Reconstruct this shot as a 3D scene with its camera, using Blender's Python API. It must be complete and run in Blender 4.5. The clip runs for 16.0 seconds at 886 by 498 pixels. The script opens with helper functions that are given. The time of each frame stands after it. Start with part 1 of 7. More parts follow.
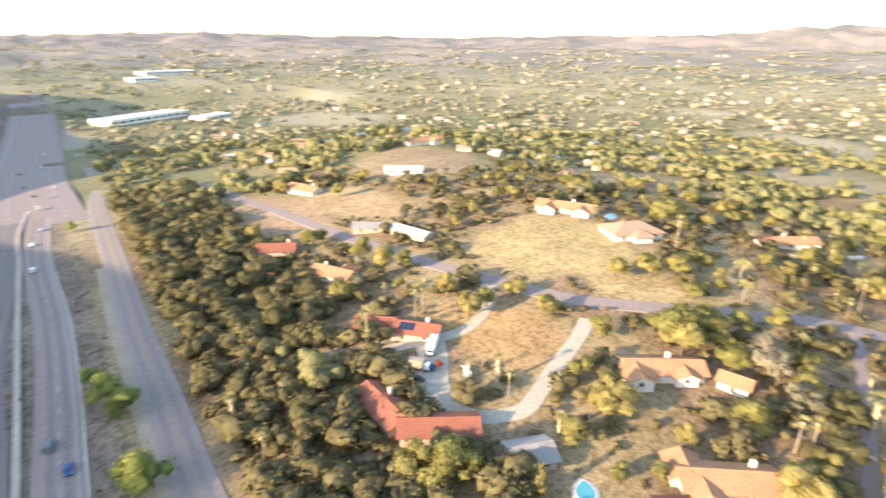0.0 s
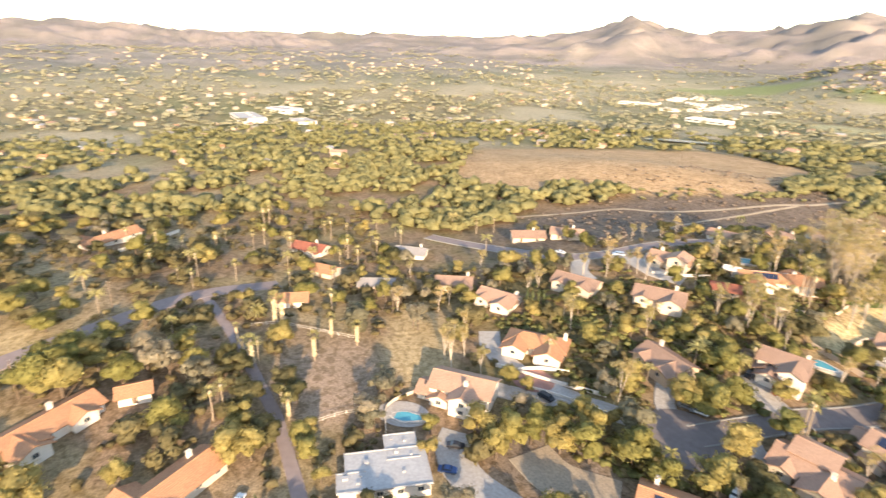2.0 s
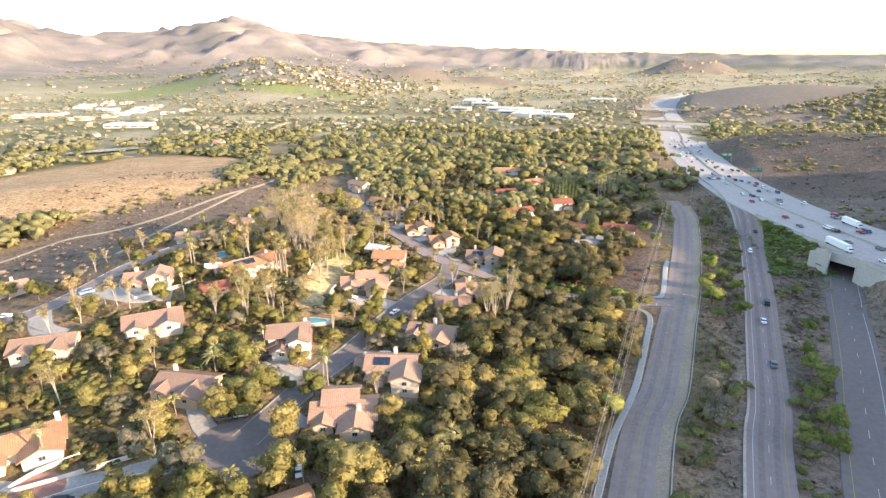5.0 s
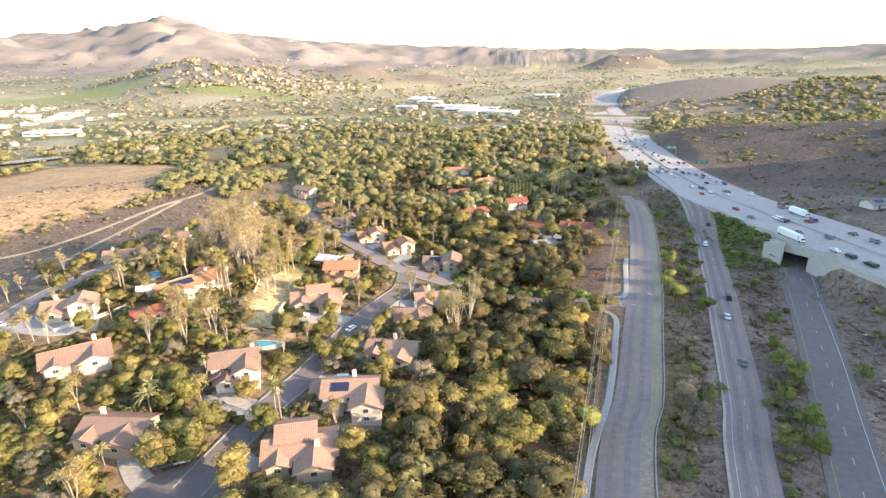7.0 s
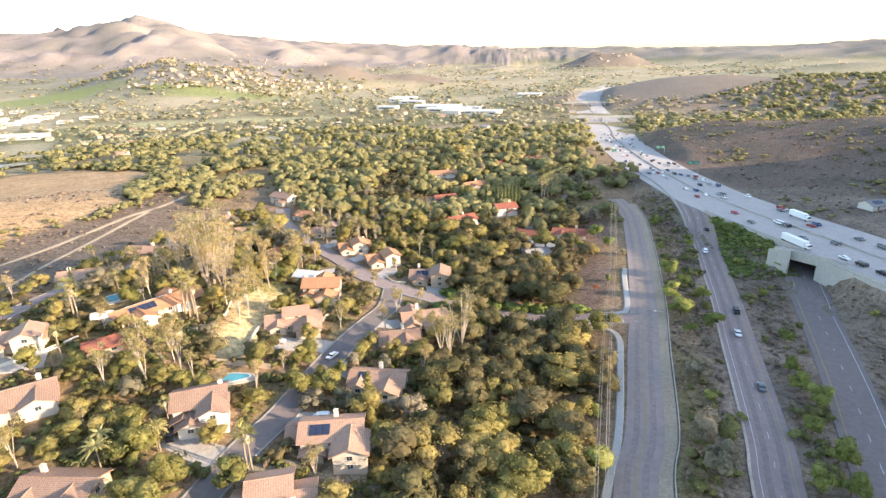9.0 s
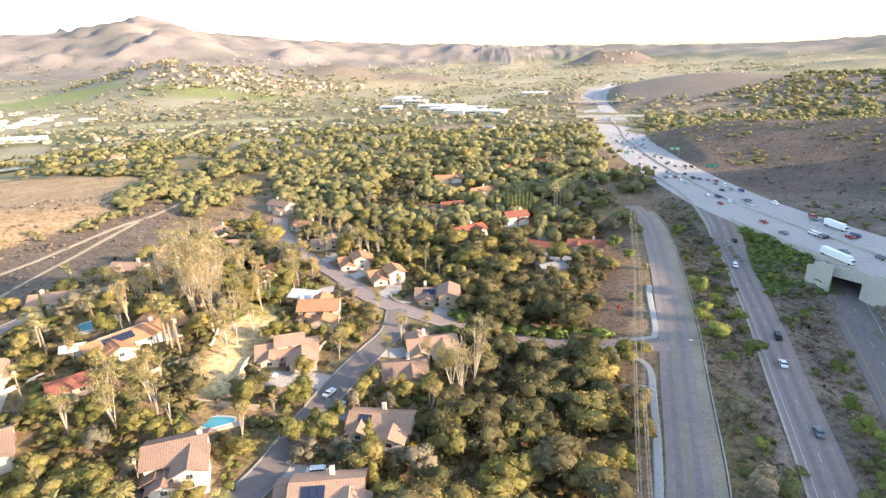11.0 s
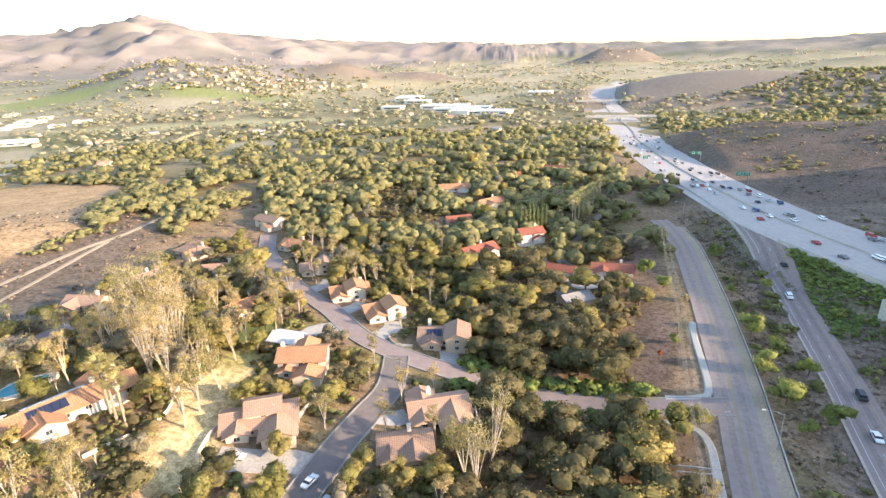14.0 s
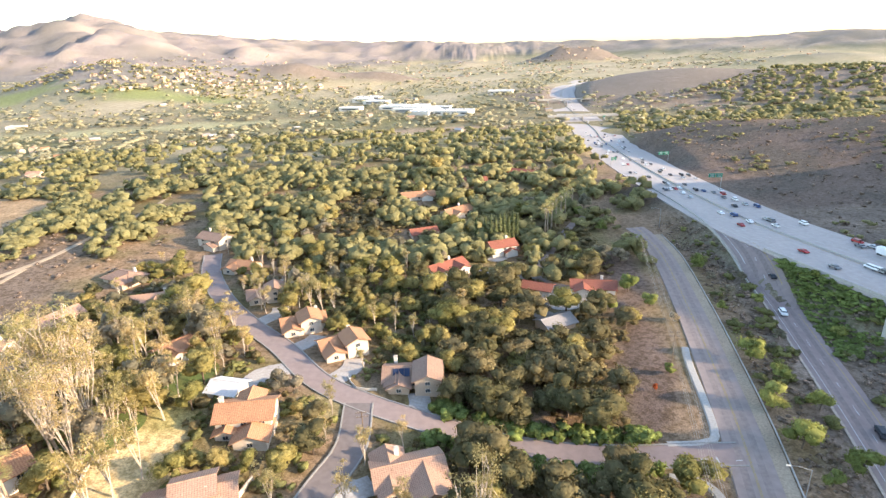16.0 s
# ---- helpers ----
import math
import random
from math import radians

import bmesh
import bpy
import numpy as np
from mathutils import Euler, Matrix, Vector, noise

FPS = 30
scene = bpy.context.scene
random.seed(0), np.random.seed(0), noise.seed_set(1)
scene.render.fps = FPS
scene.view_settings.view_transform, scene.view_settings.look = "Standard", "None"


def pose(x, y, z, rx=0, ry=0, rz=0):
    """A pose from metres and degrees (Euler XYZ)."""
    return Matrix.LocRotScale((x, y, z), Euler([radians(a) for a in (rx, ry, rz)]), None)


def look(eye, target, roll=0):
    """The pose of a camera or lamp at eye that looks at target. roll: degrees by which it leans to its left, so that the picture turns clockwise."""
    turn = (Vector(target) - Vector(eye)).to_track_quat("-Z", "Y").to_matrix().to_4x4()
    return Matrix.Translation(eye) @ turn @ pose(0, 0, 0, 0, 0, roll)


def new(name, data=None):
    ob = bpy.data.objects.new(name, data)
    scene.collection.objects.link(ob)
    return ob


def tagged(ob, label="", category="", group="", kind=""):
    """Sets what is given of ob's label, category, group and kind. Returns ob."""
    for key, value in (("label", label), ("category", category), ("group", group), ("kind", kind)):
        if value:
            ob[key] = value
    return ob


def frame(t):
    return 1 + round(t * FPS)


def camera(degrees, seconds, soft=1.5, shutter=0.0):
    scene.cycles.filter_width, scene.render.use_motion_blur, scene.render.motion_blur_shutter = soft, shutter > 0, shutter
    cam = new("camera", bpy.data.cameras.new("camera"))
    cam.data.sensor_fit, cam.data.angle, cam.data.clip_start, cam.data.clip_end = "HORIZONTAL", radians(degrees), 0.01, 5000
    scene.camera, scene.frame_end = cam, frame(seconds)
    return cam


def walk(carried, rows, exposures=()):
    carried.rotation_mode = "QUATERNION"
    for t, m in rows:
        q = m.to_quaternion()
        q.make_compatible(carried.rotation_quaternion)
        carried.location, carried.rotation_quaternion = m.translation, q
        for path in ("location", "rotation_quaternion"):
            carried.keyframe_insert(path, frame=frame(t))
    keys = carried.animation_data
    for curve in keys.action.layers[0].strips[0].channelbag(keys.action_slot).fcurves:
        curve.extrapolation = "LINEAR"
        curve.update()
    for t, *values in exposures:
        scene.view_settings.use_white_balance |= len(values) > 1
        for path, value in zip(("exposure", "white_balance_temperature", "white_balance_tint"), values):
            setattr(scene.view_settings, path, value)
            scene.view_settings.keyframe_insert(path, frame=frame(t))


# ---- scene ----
cam = camera(77.4, 16.0, soft=1.4, shutter=0.3)
PATH = [
    (0, (2.925, 1.379, 100.226), (1.605, 0.051, 99.523), 0.5),
    (0.5, (2.354, -0.677, 100.338), (0.662, -1.483, 99.638), 0.9),
    (1, (1.649, -2.58, 100.491), (-0.211, -2.823, 99.797), 1.2),
    (1.5, (0.657, -4.124, 100.604), (-1.2, -3.842, 99.916), 1.3),
    (2, (-0.548, -5.203, 100.693), (-2.29, -4.499, 100.009), 1.5),
    (2.5, (-2.027, -5.649, 100.715), (-3.579, -4.584, 100.039), 1.6),
    (3, (-3.667, -5.448, 100.653), (-4.95, -4.067, 99.985), 1.1),
    (3.5, (-5.03, -4.907, 100.55), (-6.175, -3.409, 99.883), 0.8),
    (4, (-6.001, -3.939, 100.423), (-7.037, -2.362, 99.76), 0.6),
    (4.5, (-6.892, -2.248, 100.311), (-7.487, -0.456, 99.65), -0.2),
    (5, (-8.018, 0.063, 100.167), (-8.475, 1.893, 99.503), -0.4),
    (7.5, (-14.218, 15.939, 99.552), (-14.469, 17.805, 98.879), -1.2),
    (8, (-15.237, 20.172, 99.55), (-15.472, 22.041, 98.876), -1.2),
    (8.5, (-16.247, 24.79, 99.57), (-16.472, 26.66, 98.895), -1.3),
    (9, (-17.257, 29.694, 99.584), (-17.481, 31.563, 98.908), -1.4),
    (11.5, (-22.494, 55.839, 99.706), (-22.734, 57.704, 99.026), -1.8),
    (12, (-23.396, 61.464, 99.694), (-23.639, 63.329, 99.013), -1.8),
    (12.5, (-24.256, 67.36, 99.64), (-24.502, 69.224, 98.958), -1.8),
    (13, (-25.186, 73.393, 99.566), (-25.434, 75.257, 98.884), -1.9),
    (13.5, (-26.151, 79.491, 99.495), (-26.399, 81.354, 98.812), -1.9),
    (14, (-27.121, 85.591, 99.396), (-27.369, 87.454, 98.712), -2.0),
    (14.5, (-28.031, 91.734, 99.329), (-28.241, 93.601, 98.642), -2.1),
    (15, (-28.805, 97.962, 99.249), (-29.011, 99.829, 98.562), -2.2),
    (15.5, (-29.592, 104.166, 99.188), (-29.741, 106.037, 98.498), -2.2),
    (16, (-30.534, 110.385, 99.146), (-30.651, 112.258, 98.455), -2.2),
]
walk(cam, [(t, look(eye, target, roll)) for t, eye, target, roll in PATH], [(0, 2.12, 6500, 9), (0.5, 2.16, 6600, 10), (1.5, 1.88, 6800, 12), (2.3, 1.74, 6750, 12), (3.0, 1.58, 6650, 12), (3.5, 1.62, 6500, 12), (5, 1.92, 6400, 12), (16, 1.99, 6300, 12)])

# ---- lie of the land ----
def ss(v, a, b):
    k = min(1.0, max(0.0, (v - a) / (b - a)))
    return k * k * (3 - 2 * k)
def bump(x, y, cx, cy, sx, sy, turn=0.0):
    c, s = math.cos(math.radians(turn)), math.sin(math.radians(turn))
    u, v = (x - cx) * c + (y - cy) * s, (y - cy) * c - (x - cx) * s
    return math.exp(-(u / sx) ** 2 - (v / sy) ** 2)
def interp(v, keys):
    if v <= keys[0][0]:
        return keys[0][1:]
    for a, b in zip(keys, keys[1:]):
        if v <= b[0]:
            k = (v - a[0]) / (b[0] - a[0])
            return tuple(p + (q - p) * k for p, q in zip(a[1:], b[1:]))
    return keys[-1][1:]
# freeway: y, centre x, deck height, half width
FREEWAY = [(-60, 232, 17, 23), (100, 182, 17, 23), (180, 158, 16.5, 23), (230, 143, 16, 23), (286, 128, 15, 23), (340, 114, 13, 23), (400, 106, 10, 23), (512, 103, 5, 23), (640, 112, -5, 26), (780, 122, -13, 28), (900, 137, -18, 30), (1050, 145, -22, 30), (1330, 160, -22, 30), (1670, 215, -22, 32), (1980, 330, -22, 34)]
def base(x, y):
    d = math.hypot(x + 60, y - 150)
    z = 4 - 27 * ss(d, 380, 950)
    z += 16 * bump(x, y, -170, 185, 75, 85)
    z += 9 * bump(x, y, -170, -60, 120, 110)
    z -= 4 * bump(x, y, -12, 200, 30, 160)
    z += 16 * bump(x, y, -330, 300, 130, 70, 35)
    z += 13 * bump(x, y, -260, -190, 100, 130)
    z += 24 * bump(x, y, -330, -390, 120, 110)
    z += 34 * bump(x, y, 345, 590, 150, 130, -28) + 14 * bump(x, y, 215, 700, 70, 60, -30)
    z += 42 * bump(x, y, 430, 1520, 240, 210, 20) + 50 * bump(x, y, 820, 1330, 330, 240, -10)
    # Unseen hills east of the roads, raised to throw shade on them.
    z += 96 * bump(x, y, 350, 60, 85, 300) + 116 * bump(x, y, 430, 345, 85, 120) + 95 * bump(x, y, 310, -330, 90, 230)
    z += 120 * bump(x, y, 215, -760, 90, 300) + 140 * bump(x, y, 130, -1300, 100, 320)
    return z
UNDERPASS = [(-9999, 62, 4), (110, 62, 4), (150, 73, 4), (178, 82.5, 4.2), (205, 91, 4.6), (235, 100, 5.2), (270, 111, 6), (290, 118, 6.2), (340, 135, 6.5)]


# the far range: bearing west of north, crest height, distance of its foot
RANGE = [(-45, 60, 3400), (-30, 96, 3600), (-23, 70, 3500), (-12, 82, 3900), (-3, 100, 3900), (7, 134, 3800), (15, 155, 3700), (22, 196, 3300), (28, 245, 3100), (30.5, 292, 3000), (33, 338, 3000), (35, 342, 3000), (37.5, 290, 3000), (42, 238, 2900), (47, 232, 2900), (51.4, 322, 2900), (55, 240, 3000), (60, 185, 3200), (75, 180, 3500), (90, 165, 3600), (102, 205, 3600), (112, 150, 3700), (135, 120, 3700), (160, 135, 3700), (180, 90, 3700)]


def mountains(x, y):
    """Height of the far hills and ranges above the valley floor."""
    dx, dy = x + 10, y - 40
    d = math.hypot(dx, dy)
    az = math.degrees(math.atan2(-dx, dy))
    west = ss(az, 10, 30)
    z = 44 * west * (1 - ss(az, 56, 66)) * ss(d, 1800, 3100) + 84 * ss(az, 56, 70) * ss(d, 800, 2900)
    # hill with the terraces of houses, and the two brown knolls in front of the range
    z += 96 * bump(x, y, -1130, 1790, 330, 210, -28) + 62 * bump(x, y, -830, 2010, 330, 190, -12)
    z += 44 * bump(x, y, -600, 2020, 130, 110) + 42 * bump(x, y, -370, 2120, 150, 110)
    z += 50 * bump(x, y, -620, 3520, 260, 130) + 32 * bump(x, y, -90, 3460, 190, 110)
    peak = math.hypot(x - 500, y - 3620)
    z += 96 * max(0.0, 1 - peak / 300) ** 1.4 + 62 * bump(x, y, 700, 3590, 120, 120)
    z += 62 * bump(x, y, -95, 4420, 210, 150) + 34 * bump(x, y, 1500, 3300, 420, 200) + 40 * bump(x, y, 1350, 2500, 300, 220)
    z += 120 * bump(x, y, -1960, 3380, 430, 240, -25) + 86 * bump(x, y, -2900, 2250, 300, 240, 40) + 70 * bump(x, y, -3300, 1750, 340, 240, 60)
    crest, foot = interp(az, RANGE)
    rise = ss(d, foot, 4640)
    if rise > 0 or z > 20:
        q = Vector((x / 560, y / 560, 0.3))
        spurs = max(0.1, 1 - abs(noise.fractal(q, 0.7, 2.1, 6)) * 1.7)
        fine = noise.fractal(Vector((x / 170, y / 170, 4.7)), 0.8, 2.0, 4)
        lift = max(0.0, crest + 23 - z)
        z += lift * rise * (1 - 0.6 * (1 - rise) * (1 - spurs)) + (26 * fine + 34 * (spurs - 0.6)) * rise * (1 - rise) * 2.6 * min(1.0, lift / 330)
        z += 0.16 * z * fine * min(1.0, z / 60)
    return max(0.0, z)


def ground(x, y):
    z = base(x, y)
    if abs(x) > 700 or abs(y) > 1200:
        z += mountains(x, y)
    if -300 < y < 2100:
        cx, cz, hw = interp(y, FREEWAY)
        k = 1 - ss(abs(x - cx), hw - 1, hw + 17)
        z += (cz - 0.4 - z) * k
        if 100 < y < 345:
            ux, uz = interp(y, UNDERPASS)
            k = 1 - ss(abs(x - ux), 8.5, 13 if y < 262 else 9.5)
            if z > uz:
                z += (uz - z) * k
    return z

# ---- light ----
SUN_DIR = Vector((0.955, -0.20, 0.275)).normalized()
world = bpy.data.worlds.new("world")
scene.world = world
world.use_nodes = True
wn = world.node_tree
sky = wn.nodes.new("ShaderNodeTexSky")
sky.sky_type, sky.sun_disc = "NISHITA", False
sky.sun_elevation, sky.sun_rotation = math.asin(SUN_DIR.z), math.atan2(SUN_DIR.x, SUN_DIR.y)
sky.dust_density, sky.air_density, sky.ozone_density = 0.7, 1.0, 0.6
wn.nodes["Background"].inputs[1].default_value = 0.15
wn.links.new(sky.outputs[0], wn.nodes["Background"].inputs[0])
sun = new("sun", bpy.data.lights.new("sun", "SUN"))
sun.data.energy, sun.data.angle, sun.data.color = 3.3, radians(0.6), (1.0, 0.79, 0.545)
sun.matrix_world = look((300, -60, 400), Vector((300, -60, 400)) - SUN_DIR)

# ---- materials ----
def material(name, colour, rough=0.9, vary=0.25, scale=1.0, second=None, metal=0.0, bump=0.0, island=0.0, per_object=0.0, attribute="", rows=0.0):
    """A procedural surface: two scales of noise over a colour, with optional relief and variation from piece to piece."""
    m = bpy.data.materials.new(name)
    m.use_nodes = True
    nt = m.node_tree
    b = nt.nodes["Principled BSDF"]
    b.inputs["Roughness"].default_value, b.inputs["Metallic"].default_value = rough, metal
    b.inputs["Specular IOR Level"].default_value = 0.3 if rough < 0.6 else 0.1
    coord = nt.nodes.new("ShaderNodeTexCoord")
    where = coord.outputs["Object"]
    fine, broad = nt.nodes.new("ShaderNodeTexNoise"), nt.nodes.new("ShaderNodeTexNoise")
    for n, s, d in ((fine, 2.2 * scale, 6), (broad, 0.16 * scale, 3)):
        n.inputs["Scale"].default_value, n.inputs["Detail"].default_value = s, d
        nt.links.new(where, n.inputs["Vector"])
    def mix(kind, fac, a, c):
        n = nt.nodes.new("ShaderNodeMix")
        n.data_type, n.blend_type = "RGBA", kind
        for k, v in ((0, fac), (6, a), (7, c)):
            if isinstance(v, (int, float)):
                n.inputs[k].default_value = v
            elif isinstance(v, tuple):
                n.inputs[k].default_value = (*v[:3], 1)
            else:
                nt.links.new(v, n.inputs[k])
        return n.outputs[2]
    def stretch(out, a, c, lo, hi):
        n = nt.nodes.new("ShaderNodeMapRange")
        for k, v in zip((1, 2, 3, 4), (a, c, lo, hi)):
            n.inputs[k].default_value = v
        nt.links.new(out, n.inputs[0])
        return n.outputs[0]
    if attribute:
        at = nt.nodes.new("ShaderNodeAttribute")
        at.attribute_name = attribute
        col = at.outputs["Color"]
    else:
        col = tuple(colour)
    other = second or tuple(c * 0.62 for c in colour)
    if attribute:
        col = mix("MULTIPLY", stretch(broad.outputs[0], 0.35, 0.65, 0, 0.55), col, (0.62, 0.62, 0.58))
        tuft = nt.nodes.new("ShaderNodeTexNoise")
        tuft.inputs["Scale"].default_value, tuft.inputs["Detail"].default_value = 0.55, 5
        nt.links.new(where, tuft.inputs["Vector"])
        col = mix("MULTIPLY", stretch(tuft.outputs[0], 0.47, 0.6, 0, 0.75), col, (0.55, 0.53, 0.45))
    else:
        col = mix("MIX", stretch(broad.outputs[0], 0.38, 0.64, 0.0, min(1.0, vary * 2)), col, other)
    gain = stretch(fine.outputs[0], 0.3, 0.7, 1 - vary, 1 + vary)
    if rows:
        for axis, size in (("Y", rows), ("X", rows * 1.25)):
            wave = nt.nodes.new("ShaderNodeTexWave")
            wave.bands_direction = axis
            wave.inputs["Scale"].default_value, wave.inputs["Distortion"].default_value = 0.314 / size, 0.8
            nt.links.new(where, wave.inputs["Vector"])
            col = mix("MULTIPLY", stretch(wave.outputs[1], 0.0, 0.45, 0.4, 0.0), col, (0.45, 0.42, 0.42))
    if island:
        geo = nt.nodes.new("ShaderNodeNewGeometry")
        add = nt.nodes.new("ShaderNodeMath")
        add.operation = "MULTIPLY"
        nt.links.new(gain, add.inputs[0])
        nt.links.new(stretch(geo.outputs["Random Per Island"], 0, 1, 1 - island, 1 + island), add.inputs[1])
        gain = add.outputs[0]
    if per_object:
        info = nt.nodes.new("ShaderNodeObjectInfo")
        hsv = nt.nodes.new("ShaderNodeHueSaturation")
        nt.links.new(stretch(info.outputs["Random"], 0, 1, 0.5 - per_object * 0.03, 0.5 + per_object * 0.03), hsv.inputs["Hue"])
        nt.links.new(stretch(info.outputs["Random"], 0, 1, 1 + per_object * 0.5, 1 - per_object * 0.5), hsv.inputs["Value"])
        if isinstance(col, tuple):
            hsv.inputs["Color"].default_value = (*col, 1)
        else:
            nt.links.new(col, hsv.inputs["Color"])
        col = hsv.outputs[0]
    vec = nt.nodes.new("ShaderNodeVectorMath")
    vec.operation = "SCALE"
    nt.links.new(col, vec.inputs[0])
    nt.links.new(gain, vec.inputs["Scale"])
    nt.links.new(vec.outputs[0], b.inputs["Base Color"])
    if bump:
        bp = nt.nodes.new("ShaderNodeBump")
        bp.inputs["Strength"].default_value, bp.inputs["Distance"].default_value = 0.8, bump
        nt.links.new(fine.outputs[0], bp.inputs["Height"])
        nt.links.new(bp.outputs[0], b.inputs["Normal"])
    return m


def foliage(name, colour, island=0.22, per_object=0.5, through_light=0.44, vary=0.28, scale=0.7, second=None):
    """Leaves: matt, varied from clump to clump and from tree to tree, with some light shining through."""
    m = material(name, colour, 0.75, vary, scale, second=second, island=island, per_object=per_object)
    nt = m.node_tree
    b = nt.nodes["Principled BSDF"]
    tr, add = nt.nodes.new("ShaderNodeBsdfTranslucent"), nt.nodes.new("ShaderNodeMixShader")
    nt.links.new(b.inputs["Base Color"].links[0].from_socket, tr.inputs["Color"])
    add.inputs[0].default_value = through_light
    nt.links.new(b.outputs[0], add.inputs[1])
    nt.links.new(tr.outputs[0], add.inputs[2])
    nt.links.new(add.outputs[0], nt.nodes["Material Output"].inputs[0])
    return m


M_ground = material("ground_soil", (0.2, 0.15, 0.1), 0.95, 0.35, 0.9, bump=0.25, attribute="tint")
M_asphalt = material("asphalt", (0.27, 0.21, 0.192), 0.85, 0.09, 0.25, second=(0.28, 0.236, 0.216))
M_asphalt_dark = material("dark_asphalt", (0.19, 0.158, 0.146), 0.85, 0.1, 0.3, second=(0.165, 0.15, 0.14))
M_asphalt_old = material("worn_asphalt", (0.305, 0.242, 0.214), 0.9, 0.1, 0.2, second=(0.33, 0.275, 0.245))
M_freeway = material("freeway_concrete", (0.43, 0.38, 0.35), 0.85, 0.08, 0.2, second=(0.38, 0.34, 0.31))
M_concrete = material("concrete", (0.43, 0.40, 0.36), 0.88, 0.14, 0.8, second=(0.34, 0.315, 0.285), bump=0.003)
M_kerb = material("kerb_concrete", (0.30, 0.28, 0.255), 0.9, 0.14, 0.8, bump=0.003)
M_drive = material("driveway_concrete", (0.40, 0.365, 0.33), 0.9, 0.16, 0.6, second=(0.3, 0.27, 0.24), bump=0.003)
M_dirt = material("bare_dirt", (0.36, 0.29, 0.21), 0.95, 0.22, 0.8, second=(0.27, 0.205, 0.145), bump=0.03)
M_gravel = material("pale_gravel", (0.45, 0.375, 0.31), 0.95, 0.16, 0.5, second=(0.24, 0.205, 0.17))
M_gravel_pale = material("sunny_gravel", (0.44, 0.38, 0.305), 0.95, 0.16, 0.5, second=(0.34, 0.29, 0.235))
M_brick_paving = material("brick_paving", (0.36, 0.20, 0.16), 0.9, 0.2, 1.5, bump=0.004)
M_lawn = material("lawn", (0.10, 0.13, 0.04), 0.95, 0.3, 1.5, second=(0.17, 0.16, 0.065), bump=0.04)
M_paint_white = material("white_paint", (0.50, 0.49, 0.47), 0.7, 0.12, 2)
M_paint_yellow = material("yellow_paint", (0.42, 0.31, 0.11), 0.7, 0.15, 2)
M_stucco_white = material("white_stucco", (0.69, 0.63, 0.55), 0.92, 0.06, 1.2, second=(0.58, 0.52, 0.44), bump=0.004)
M_stucco_cream = material("cream_stucco", (0.59, 0.5, 0.4), 0.92, 0.07, 1.2, second=(0.56, 0.46, 0.36), bump=0.004)
M_stucco_tan = material("tan_stucco", (0.50, 0.39, 0.29), 0.92, 0.08, 1.2, second=(0.42, 0.32, 0.24), bump=0.004)
M_roof_orange = material("orange_clay_tiles", (0.5, 0.265, 0.145), 0.85, 0.24, 1.4, second=(0.4, 0.2, 0.115), bump=0.05, rows=0.42)
M_roof_red = material("red_clay_tiles", (0.36, 0.135, 0.088), 0.85, 0.24, 1.4, second=(0.27, 0.105, 0.075), bump=0.05, rows=0.42)
M_roof_pink = material("faded_pink_tiles", (0.45, 0.29, 0.205), 0.88, 0.22, 1.4, second=(0.37, 0.225, 0.155), bump=0.05, rows=0.42)
M_roof_brown = material("brown_tiles", (0.36, 0.235, 0.17), 0.88, 0.22, 1.4, second=(0.27, 0.175, 0.13), bump=0.05, rows=0.42)
M_roof_grey = material("grey_shingles", (0.30, 0.275, 0.26), 0.9, 0.15, 1.4, second=(0.24, 0.22, 0.21), bump=0.02)
M_roof_white = material("white_roofing", (0.66, 0.64, 0.62), 0.85, 0.1, 0.6, second=(0.52, 0.5, 0.48), bump=0.01)
M_roof_pale = material("pale_grey_roofing", (0.42, 0.40, 0.385), 0.9, 0.12, 0.7, second=(0.33, 0.31, 0.3), bump=0.01)
M_trim = material("trim_paint", (0.62, 0.56, 0.48), 0.7, 0.06, 1)
M_door = material("garage_paint", (0.55, 0.48, 0.40), 0.7, 0.08, 1)
M_wood = material("weathered_wood", (0.21, 0.15, 0.105), 0.9, 0.25, 2, bump=0.01)
M_glass = material("window_glass", (0.05, 0.06, 0.07), 0.08, 0.05, 1)
M_solar = material("solar_cells", (0.03, 0.04, 0.075), 0.18, 0.1, 2)
M_water = material("pool_water", (0.10, 0.36, 0.43), 0.08, 0.08, 0.6, second=(0.07, 0.30, 0.39))
M_pond = material("pond_water", (0.22, 0.27, 0.30), 0.1, 0.05, 0.1)
M_steel = material("galvanised_steel", (0.45, 0.45, 0.45), 0.5, 0.1, 2, metal=0.7)
M_wire = material("wire_metal", (0.34, 0.30, 0.26), 0.55, 0.05, 2, metal=0.3)
M_sign = material("green_sign_sheet", (0.02, 0.20, 0.12), 0.5, 0.05, 1)
M_tyre = material("tyre_rubber", (0.025, 0.025, 0.025), 0.85, 0.1, 2)
M_rim = material("wheel_rim", (0.4, 0.4, 0.42), 0.4, 0.05, 2, metal=0.8)
M_lamp = material("lamp_lens", (0.75, 0.74, 0.7), 0.25, 0.03, 2)
M_tail = material("tail_light_lens", (0.35, 0.02, 0.02), 0.25, 0.03, 2)
CAR_PAINT = [material("car_paint_" + n, c, 0.28, 0.02, 1) for n, c in (("white", (0.75, 0.75, 0.74)), ("black", (0.03, 0.03, 0.035)), ("silver", (0.42, 0.43, 0.44)), ("grey", (0.16, 0.165, 0.175)), ("red", (0.33, 0.03, 0.03)), ("blue", (0.04, 0.08, 0.2)))]
M_bark = material("brown_bark", (0.17, 0.125, 0.09), 0.95, 0.3, 2, bump=0.02)
